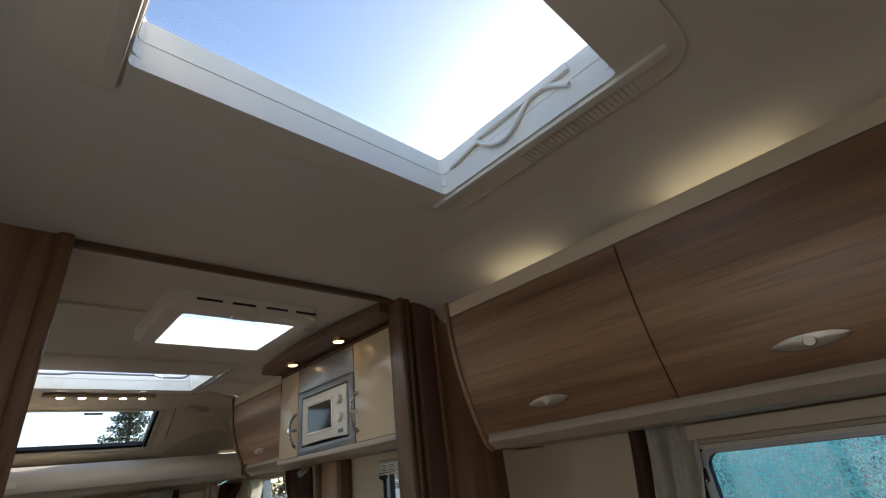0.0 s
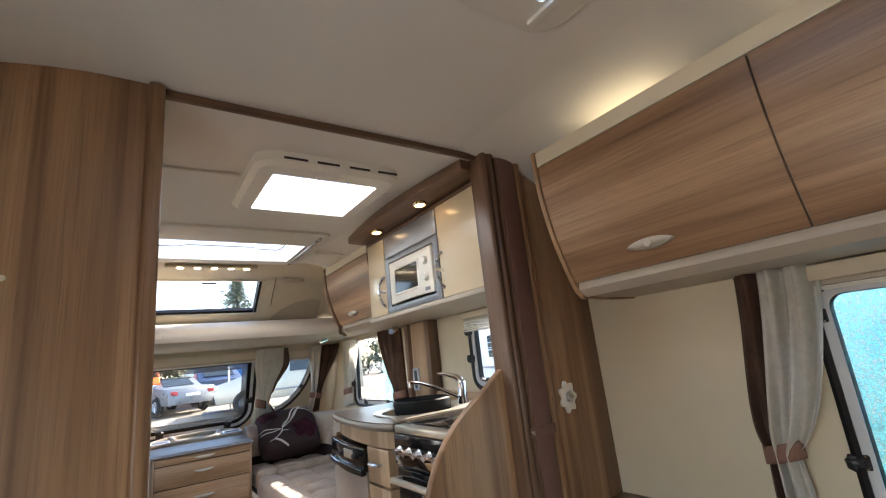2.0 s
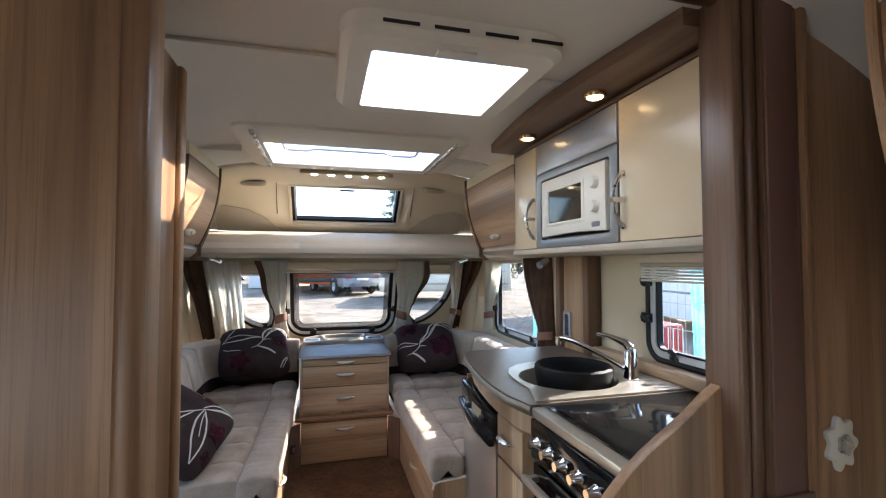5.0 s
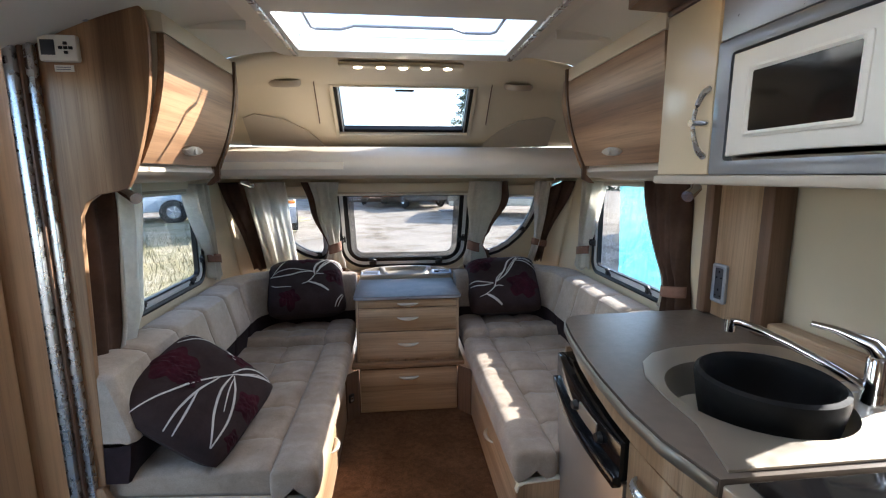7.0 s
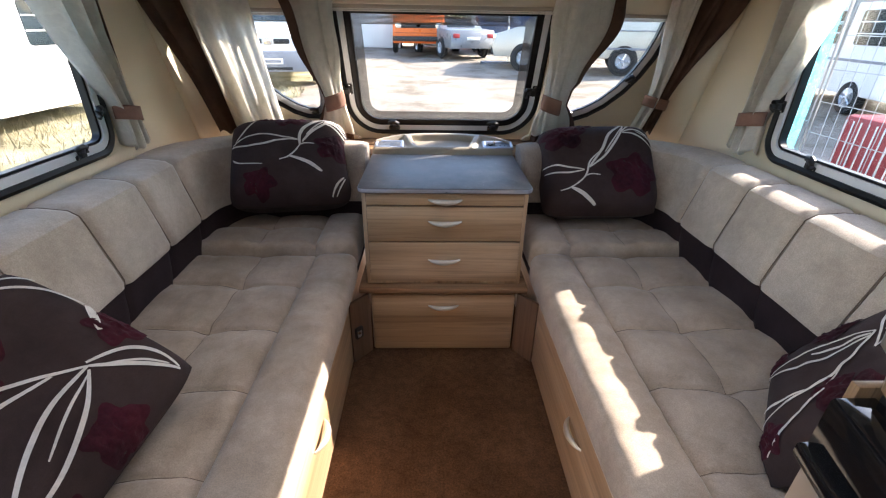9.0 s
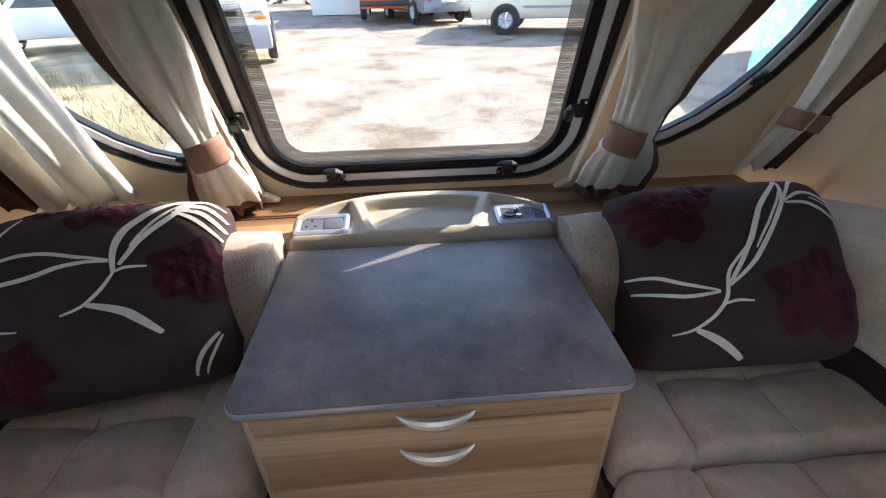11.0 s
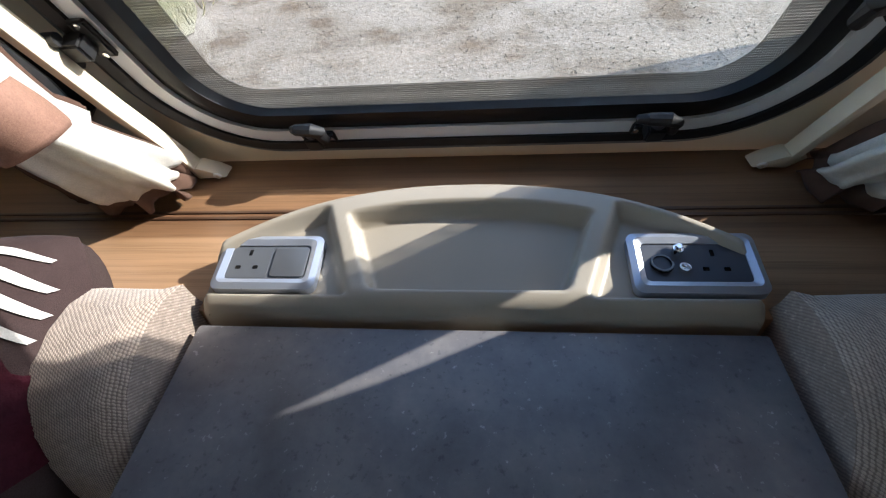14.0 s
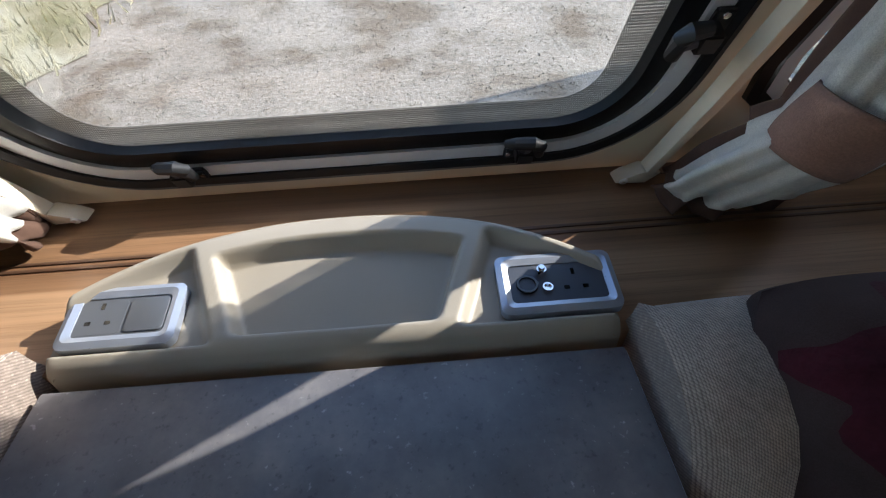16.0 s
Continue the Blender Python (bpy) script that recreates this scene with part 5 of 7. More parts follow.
def scatter_cushion(m, w, h, d, label, seed, flip=1, roses=ROSES, sprays=None):
    """A square cushion lying in its own xy plane with z as its front, at the pose m, with roses and leaf sprays sewn on."""
    th = new("scatter_cushion")
    th.matrix_basis = m
    tagged(th, label, "cushion", "scatter cushions")
    rnd = random.Random(seed)

    def surf(u, v, front=1, lift=0.0):
        k = max(0.0, (1 - u ** 4)) ** 0.5 * max(0.0, (1 - v ** 4)) ** 0.5
        pinch = 1 - 0.085 * u * u * v ** 4 - 0.03 * (1 - v * v) * abs(u) ** 3, 1 - 0.085 * v * v * u ** 4 - 0.03 * (1 - u * u) * abs(v) ** 3
        wr = 0.006 * noise.noise(Vector((u * 2.4, v * 2.4, seed + front))) + 0.004 * noise.noise(Vector((u * 6, v * 6, seed)))
        return Vector((w / 2 * u * pinch[0], h / 2 * v * pinch[1], front * (d / 2 * k + lift) + wr * (1 - max(u * u, v * v))))

    def part(name, verts, faces, mat):
        me = bpy.data.meshes.new(name)
        me.from_pydata([tuple(p) for p in verts], [], faces)
        me.materials.append(MATS[mat])
        for f in me.polygons:
            f.use_smooth = True
        o = new(name, me)
        o.parent = th
        return o

    N = 30
    verts, faces = [], []
    for front in (1, -1):
        k0 = len(verts)
        verts += [surf(-1 + 2 * i / N, -1 + 2 * j / N, front) for j in range(N + 1) for i in range(N + 1)]
        for j in range(N):
            for i in range(N):
                q_ = (k0 + j * (N + 1) + i, k0 + j * (N + 1) + i + 1, k0 + (j + 1) * (N + 1) + i + 1, k0 + (j + 1) * (N + 1) + i)
                faces.append(q_ if front > 0 else q_[::-1])
    part("cover", verts, faces, "pillow_fabric")
    for k, (cu, cv, r_) in enumerate(roses):
        verts, faces, R, A = [], [], 14, 60
        for i in range(R + 1):
            for a in range(A):
                t = 2 * math.pi * a / A
                rr = r_ * i / R * (1 + 0.16 * math.sin(5 * t + k) + 0.07 * math.sin(9 * t + 2 * k))
                u, v = max(-0.985, min(0.985, flip * cu + rr * math.cos(t))), max(-0.985, min(0.985, cv + rr * math.sin(t)))
                pleat = 0.0075 * noise.noise(Vector((u * 17, v * 9, seed + k))) + 0.004 * noise.noise(Vector((u * 34, v * 30, seed)))
                verts.append(surf(u, v, 1, 0.003 + 0.003 * (1 - i / R) + pleat * min(1, (R - i) / 3)))
        for i in range(R):
            for a in range(A):
                a2 = (a + 1) % A
                faces.append((i * A + a, i * A + a2, (i + 1) * A + a2, (i + 1) * A + a))
        part("rose", verts, faces, "rose_velvet")

    def ribbon(pts, wide):
        verts, faces = [], []
        for i, (u, v) in enumerate(pts):
            a, b = pts[max(0, i - 1)], pts[min(len(pts) - 1, i + 1)]
            du, dv = b[0] - a[0], b[1] - a[1]
            L = math.hypot(du, dv) or 1
            ww = wide * (0.35 + 0.65 * math.sin(math.pi * (0.08 + 0.84 * i / (len(pts) - 1))))
            for sgn in (-1, 1):
                uu, vv = u - dv / L * ww * sgn, v + du / L * ww * sgn
                verts.append(surf(max(-0.985, min(0.985, uu)), max(-0.985, min(0.985, vv)), 1, 0.0038))
        faces = [(2 * i, 2 * i + 1, 2 * i + 3, 2 * i + 2) for i in range(len(pts) - 1)]
        part("leaf_spray", verts, faces, "leaf_thread")

    def flow(pts, n=8):
        """A smooth line through a few places."""
        out = []
        for i in range(len(pts) - 1):
            p0, p1, p2, p3 = pts[max(0, i - 1)], pts[i], pts[i + 1], pts[min(len(pts) - 1, i + 2)]
            for j in range(n):
                t = j / n
                out.append(tuple(0.5 * (2 * p1[c] + (p2[c] - p0[c]) * t + (2 * p0[c] - 5 * p1[c] + 4 * p2[c] - p3[c]) * t * t + (3 * p1[c] - p0[c] - 3 * p2[c] + p3[c]) * t ** 3) for c in (0, 1)))
        return [(flip * u, v) for u, v in out + [pts[-1]]]

    # long stems, then leaves drawn by their outline and a vein
    for pts, wide in sprays or (([(0.36, 0.41), (0.0, 0.12), (-0.16, -0.25), (-0.40, -0.89)], 0.019), ([(0.0, 0.12), (-0.40, -0.28), (-0.81, -0.80)], 0.017),
                      ([(-0.16, -0.30), (-0.19, -0.60), (-0.14, -0.92)], 0.019), ([(-0.97, 0.48), (-0.86, 0.68), (-0.62, 0.84), (-0.17, 0.93)], 0.018),
                      ([(-0.96, 0.40), (-0.80, 0.62), (-0.58, 0.80)], 0.014), ([(-0.64, 0.60), (-0.58, 0.80)], 0.014),
                      ([(0.06, 0.40), (0.30, 0.57), (0.62, 0.70), (0.97, 0.80)], 0.017), ([(0.06, 0.40), (0.35, 0.46), (0.68, 0.58), (0.97, 0.76)], 0.017), ([(0.30, 0.50), (0.60, 0.62), (0.88, 0.74)], 0.012),
                      ([(0.31, 0.38), (0.20, 0.0), (0.30, -0.47), (0.44, -0.93)], 0.017), ([(0.36, 0.41), (0.46, -0.12), (0.47, -0.51), (0.44, -0.93)], 0.017), ([(0.33, 0.37), (0.31, 0.05), (0.36, -0.22)], 0.020),
                      ([(-0.25, 0.93), (-0.14, 0.80), (0.01, 0.60)], 0.034), ([(-0.80, 0.95), (-0.66, 0.90), (-0.60, 0.72)], 0.016)):
        ribbon(flow(pts), wide)
    return th


def facing(eye, towards, spin=0.0):
    """A pose at eye whose z points along towards, its y as near up as can be."""
    z = Vector(towards).normalized()
    x = Vector((0, 0, 1)).cross(z).normalized()
    y = z.cross(x)
    mtx = Matrix((x, y, z)).transposed().to_4x4()
    return Matrix.Translation(eye) @ mtx @ Matrix.Rotation(radians(spin), 4, "Z")


WEST_SPRAYS = (([(0.19, 0.06), (0.20, 0.32), (0.34, 0.58), (0.56, 0.78), (0.78, 0.84)], 0.030), ([(0.23, 0.12), (0.36, 0.34), (0.52, 0.54), (0.74, 0.78)], 0.026), ([(0.30, 0.30), (0.46, 0.56), (0.62, 0.74)], 0.014),
               ([(-0.13, -0.29), (0.01, -0.22), (0.12, -0.08), (0.19, 0.06)], 0.016), ([(0.19, 0.06), (0.27, 0.09), (0.42, 0.08)], 0.014),
               ([(0.03, -0.22), (0.25, -0.31), (0.38, -0.42), (0.52, -0.56)], 0.036), ([(-0.91, 0.18), (-0.60, 0.31), (-0.30, 0.33), (-0.05, 0.25), (0.16, 0.18)], 0.018),
               ([(-0.91, 0.17), (-0.62, 0.08), (-0.33, 0.12), (-0.10, 0.19), (0.16, 0.17)], 0.022), ([(-0.83, 0.24), (-0.66, 0.50), (-0.51, 0.78)], 0.016),
               ([(-0.88, -0.14), (-0.74, -0.29), (-0.39, -0.37)], 0.013), ([(-0.97, 0.71), (-0.84, 0.82), (-0.66, 0.88)], 0.024),
               ([(0.68, -0.96), (0.76, -0.78), (0.88, -0.60)], 0.018), ([(0.76, -0.96), (0.83, -0.80), (0.90, -0.62)], 0.012),
               ([(0.60, 0.72), (0.80, 0.86), (0.965, 0.80)], 0.022), ([(0.60, 0.70), (0.80, 0.76), (0.965, 0.62)], 0.026), ([(0.60, 0.68), (0.78, 0.66), (0.955, 0.48)], 0.026), ([(0.58, 0.66), (0.74, 0.57), (0.93, 0.36)], 0.022))
EAST_SPRAYS = (([(-0.25, -0.20), (0.0, 0.21), (0.14, 0.55), (0.44, 0.89)], 0.024), ([(-0.25, -0.21), (0.03, 0.06), (0.30, 0.51), (0.44, 0.87)], 0.020), ([(0.04, 0.14), (0.20, 0.42), (0.37, 0.72)], 0.012),
               ([(-0.72, -0.64), (-0.53, -0.58), (-0.32, -0.38), (-0.22, -0.06), (0.0, 0.20)], 0.015), ([(-0.32, -0.38), (-0.22, -0.35), (-0.08, -0.36)], 0.013),
               ([(-0.33, -0.25), (-0.61, -0.15), (-0.78, -0.08), (-0.96, -0.06)], 0.018), ([(-0.33, -0.26), (-0.58, -0.28), (-0.94, -0.21)], 0.018),
               ([(-0.54, -0.60), (-0.39, -0.70), (-0.15, -0.91)], 0.034), ([(0.33, 0.58), (0.61, 0.89), (0.97, 0.85)], 0.016), ([(0.36, 0.60), (0.56, 0.70), (0.78, 0.62), (0.96, 0.43)], 0.020),
               ([(0.36, 0.58), (0.61, 0.55), (0.97, 0.26)], 0.020), ([(0.61, 0.64), (0.80, 0.55), (0.94, 0.42)], 0.010), ([(-0.53, 0.97), (-0.28, 0.96), (0.0, 0.93)], 0.016))
scatter_cushion(facing((-0.640, 0.318, 0.718), (0.14, -0.60, 0.79), -2), 0.49, 0.41, 0.25, "plum scatter cushion with red roses and cream leaf sprays", 3, 1,
                ((0.05, 0.86, 0.30), (0.74, 0.02, 0.30), (-0.45, -0.72, 0.24), (-0.38, 0.92, 0.16)), WEST_SPRAYS)
scatter_cushion(facing((0.645, 0.300, 0.705), (-0.06, -0.70, 0.70), 3), 0.49, 0.41, 0.25, "plum scatter cushion with dark roses and cream leaf sprays", 5, 1,
                ((-0.62, 0.58, 0.34), (0.46, -0.34, 0.40), (-0.30, 0.86, 0.18)), EAST_SPRAYS)
LEAN_SPRAYS = (([(0.40, -0.25), (0.55, -0.45), (0.70, -0.68), (0.82, -0.88)], 0.020), ([(0.42, -0.22), (0.70, -0.38), (0.82, -0.60), (0.83, -0.86)], 0.020), ([(0.48, -0.34), (0.66, -0.54), (0.78, -0.76)], 0.012),
               ([(0.40, -0.25), (0.02, -0.26), (-0.42, -0.42), (-0.86, -0.70)], 0.020), ([(0.38, -0.28), (0.10, -0.48), (-0.36, -0.66), (-0.86, -0.71)], 0.020), ([(0.34, -0.30), (0.04, -0.38), (-0.30, -0.52)], 0.012),
               ([(0.40, -0.25), (0.10, 0.02), (-0.35, 0.30), (-0.95, 0.60)], 0.017), ([(0.22, -0.10), (-0.20, 0.02), (-0.60, 0.06), (-0.95, 0.03)], 0.019), ([(-0.20, 0.02), (-0.58, -0.06), (-0.95, -0.12)], 0.017),
               ([(0.50, 0.88), (0.72, 0.72), (0.88, 0.50), (0.96, 0.20)], 0.018), ([(0.70, 0.90), (0.86, 0.80), (0.95, 0.66)], 0.016), ([(0.95, 0.17), (0.86, 0.05), (0.74, -0.10)], 0.036), ([(-0.95, 0.90), (-0.80, 0.86), (-0.68, 0.80)], 0.022))
scatter_cushion(facing((-0.800, -0.925, 0.632), (0.52, -0.34, 0.78), 24), 0.44, 0.44, 0.15, "plum scatter cushion leaning on the sofa back, cream leaf sprays", 8, 1,
                ((0.02, 0.62, 0.36), (-0.08, 0.26, 0.18), (0.08, -0.80, 0.24), (0.90, -0.16, 0.24), (-0.55, -0.95, 0.16)), LEAN_SPRAYS)
scatter_cushion(facing((0.80, -0.895, 0.63), (-0.62, 0.42, 0.45), -6), 0.40, 0.40, 0.13, "plum scatter cushion propped against the kitchen unit", 11, -1)

# ---- windows ----


def latch(parent, m):
    """A black window catch: foot, pivot and lever."""
    for lo, hi in (((-0.027, -0.012, 0.0), (0.027, 0.012, 0.009)), ((-0.013, 0.000, 0.004), (0.013, 0.026, 0.030))):
        bm = bmesh.new()
        bmesh.ops.create_cube(bm, size=1.0)
        bmesh.ops.scale(bm, vec=Vector(hi) - Vector(lo), verts=bm.verts)
        bmesh.ops.bevel(bm, geom=bm.edges[:], offset=0.003, segments=2, affect="EDGES")
        bmesh.ops.translate(bm, vec=(Vector(lo) + Vector(hi)) / 2, verts=bm.verts)
        bmesh.ops.transform(bm, matrix=m, verts=bm.verts)
        bm_ob("catch", bm, "black_plastic", parent)
    tube("catch_arm", [m @ Vector(p) for p in ((0, 0.006, 0.010), (0, 0.024, 0.016), (0, 0.040, 0.020))], [0.012, 0.011, 0.011], "dark_grey_plastic", parent, 10)
    tube("catch_lever", [m @ Vector(p) for p in ((-0.028, 0.034, 0.014), (-0.016, 0.044, 0.022), (0.008, 0.046, 0.025), (0.018, 0.040, 0.026), (0.019, 0.020, 0.024))], [0.006, 0.009, 0.010, 0.010, 0.008], "black_plastic", parent, 10)
    for x in (-0.021, 0.021):
        lathe("screw", [(0, 0.002), (0.004, 0.0015), (0.0045, 0)], "chrome", parent, m @ Matrix.Translation((x, 0, 0.009)), 10)


def rotz(place, u, v, w, spin=0.0):
    """The pose on a wall: x along u, y along v, z into the room."""
    o = place(u, v, w)
    ex = (place(u + 0.01, v, w) - o).normalized()
    ey = (place(u, v + 0.01, w) - o).normalized()
    ez = ex.cross(ey)
    room = (place(u, v, w - 0.01) - o).normalized()
    if ez.dot(room) < 0:
        ex, ez = -ex, -ez
    return Matrix.Translation(o) @ Matrix((ex, ey, ez)).transposed().to_4x4() @ Matrix.Rotation(radians(spin), 4, "Z")


def shrink(pts, d):
    """An outline moved inwards by d."""
    n = len(pts)
    area = sum(pts[i][0] * pts[(i + 1) % n][1] - pts[(i + 1) % n][0] * pts[i][1] for i in range(n))
    sg = 1 if area > 0 else -1
    out = []
    for i in range(n):
        a, b, c = Vector(pts[i - 1]), Vector(pts[i]), Vector(pts[(i + 1) % n])
        e1, e2 = (b - a), (c - b)
        e1 = e1.normalized() if e1.length > 1e-7 else e2.normalized()
        e2 = e2.normalized() if e2.length > 1e-7 else e1
        nn = Vector((-(e1.y + e2.y), e1.x + e2.x)) * sg
        nn = nn.normalized() if nn.length > 1e-6 else Vector((-e1.y, e1.x)) * sg
        k = 1 / max(0.6, nn.dot(Vector((-e1.y, e1.x)) * sg))
        out.append(tuple(b + nn * d * k))
    return out


m = base_mat("mesh_border", (0.13, 0.12, 0.105), 0.7)
n, l = nodes_of(m)
vv = coords(m, (1, 1, 1), (0, 45, 0))
ck = n.new("ShaderNodeTexChecker")
ck.inputs["Scale"].default_value = 520.0
l.new(vv, ck.inputs["Vector"])
tp_, mx_ = n.new("ShaderNodeBsdfTransparent"), n.new("ShaderNodeMixShader")
fm = n.new("ShaderNodeMath")
fm.operation = "MULTIPLY_ADD"
fm.inputs[1].default_value, fm.inputs[2].default_value = 0.74, 0.12
l.new(ck.outputs["Fac"], fm.inputs[0])
l.new(fm.outputs[0], mx_.inputs[0])
l.new(n["Principled BSDF"].outputs[0], mx_.inputs[1])
l.new(tp_.outputs[0], mx_.inputs[2])
l.new(mx_.outputs[0], n["Material Output"].inputs["Surface"])


def window(name, outline, place, label, latches, border=True, wd=0.032):
    """A hinged acrylic caravan window; place's depth runs outwards from the wall's inner face."""
    mid = [sum(p[i] for p in outline) / len(outline) for i in (0, 1)]
    th = thing(name, place(*mid, 0.0), label, "window")
    th["kind"] = "structure"
    ring("rubber", shrink(outline, -0.012), shrink(outline, 0.010), place, 0.004, -0.010, "black_rubber", th, True, -0.006)
    ring("silver_liner", shrink(outline, 0.009), shrink(outline, 0.034), place, 0.012, -0.004, "liner_sky_sheen", th)
    ring("sash", shrink(outline, 0.033), shrink(outline, wd + 0.020), place, 0.028, 0.004, "black_rubber", th, True, -0.004)
    if border:
        ring("dotted_border", shrink(outline, wd + 0.014), shrink(outline, wd + 0.060), place, 0.0275, 0.0265, "mesh_border", th, False)
    p_ = plate("pane", shrink(outline, 0.016), [], place, 0.028, 0.031, "pane", th)
    p_.visible_shadow = False
    for u, v, spin in latches:
        latch(th, rotz(place, u, v, -0.004, spin) @ Matrix.Scale(1.0 if border else 0.7, 4))
    return th


window("window_2", FW, FRONT, "front caravan window with black rubber frame and dotted border", [(-0.238, 0.792, 0), (0.258, 0.792, 0), (-0.436, 0.985, 90), (0.436, 0.985, 90)], True, 0.043)
for g, nm in ((-1, "window_3"), (1, "window_4")):
    window(nm, corner_window(g), FRONT, "corner caravan window with black rubber frame", [(g * 0.62, 0.862, 0), (g * 0.885, 1.04, g * 50)], False, 0.02)


def EAST(u, v, w):
    return Vector((WX + w, u, v))


def WEST(u, v, w):
    return Vector((-WX - w, u, v))


window("window_5", side_hole(WIN_L), WEST, "side caravan window with black rubber frame", [(-0.14, 0.875, 0), (-0.62, 0.875, 0), (0.012, 0.99, 90)], False, 0.022)
window("window_6", side_hole(WIN_R), EAST, "side caravan window with black rubber frame", [(-0.19, 0.875, 0), (-0.60, 0.875, 0), (0.012, 1.03, 90)], False, 0.022)
window("window_7", side_hole(WIN_K), EAST, "small kitchen window with black rubber frame", [(-1.80, 1.005, 0), (-1.676, 1.15, 90), (-1.676, 1.30, 90)], False, 0.022)
window("window_8", side_hole(WIN_B), EAST, "bedroom window with black rubber frame", [(-3.278, 1.18, 90), (-3.276, 0.80, 90)], False, 0.016)

# unseen west window, added to bring more light into the bedroom
window("added_window", side_hole(WIN_B), WEST, "bedroom window with black rubber frame", [(-3.278, 1.18, 90)], False, 0.016)

# blind cassettes over the windows


def blind(place, u0, u1, z, label, depth=0.045, tall=0.062):
    th = thing("blind_cassette", place((u0 + u1) / 2, z, -0.02), label, "blind", "blind cassettes")
    prism("cassette", [(u0, z), (u1, z), (u1, z + tall), (u0, z + tall)], place, -depth, -0.002, "cream_moulding", th, 0.008)
    prism("pull_bar", [(u0 + 0.01, z - 0.014), (u1 - 0.01, z - 0.014), (u1 - 0.01, z), (u0 + 0.01, z)], place, -depth + 0.012, -0.012, "beige_panel", th, 0.004)
    for k in range(2):
        prism("pleat", [(u0 + 0.012, z - 0.020 - 0.006 * k), (u1 - 0.012, z - 0.020 - 0.006 * k), (u1 - 0.012, z - 0.015 - 0.006 * k), (u0 + 0.012, z - 0.015 - 0.006 * k)], place, -0.026, -0.014, "white_plastic", th)
    return th


blind(FRONT, -0.50, 0.50, 1.330, "cream roller blind cassette over the front window")
blind(FRONT, 0.535, 1.0, 1.310, "cream roller blind cassette over a corner window")
blind(FRONT, -1.0, -0.535, 1.310, "cream roller blind cassette over a corner window")
blind(EAST, -0.78, 0.07, 1.405, "cream roller blind cassette over a side window", 0.04, 0.03)
blind(WEST, -0.84, 0.07, 1.375, "cream roller blind cassette over a side window", 0.04, 0.04)
blind(EAST, -4.15, -3.20, 1.275, "cream roller blind cassette over the bedroom window", 0.05, 0.045)
kb = blind(EAST, -2.24, -1.63, 1.375, "pleated blind gathered above the kitchen window", 0.04, 0.036)
for k in range(5):
    prism("pleat", [(-2.22, 1.300 + 0.012 * k), (-1.65, 1.300 + 0.012 * k), (-1.65, 1.309 + 0.012 * k), (-2.22, 1.309 + 0.012 * k)], EAST, -0.034, -0.010, "white_plastic", kb, 0.003)

# side rails of the front blind with their feet
for g in (-1, 1):
    rail = thing("blind_rail", (g * 0.47, 0.74, 0.75), "cream plastic side rail of the front blind", "blind", "blind rails")
    for off, wd, a_, b_ in ((0.0, 0.014, -0.062, -0.034), (0.0145, 0.012, -0.052, -0.030)):
        line = [(0.440, 0.748), (0.458, 0.90), (0.466, 1.05), (0.478, 1.35)]
        prism("rail", [(g * (u + off), v) for u, v in line] + [(g * (u + off + wd), v) for u, v in line[::-1]], FRONT, a_, b_, "cream_moulding", rail, 0.002)
    prism("foot", [(g * 0.405, 0.738), (g * 0.452, 0.735), (g * 0.466, 0.760), (g * 0.438, 0.766), (g * 0.415, 0.752)], FRONT, -0.062, -0.030, "cream_moulding", rail, 0.004)
    lathe("eyelet", [(0.002, 0.001), (0.006, 0.001), (0.007, -0.002)], "white_plastic", rail, rotz(FRONT, g * 0.414, 0.745, -0.0635), 12)

# ---- curtains ----


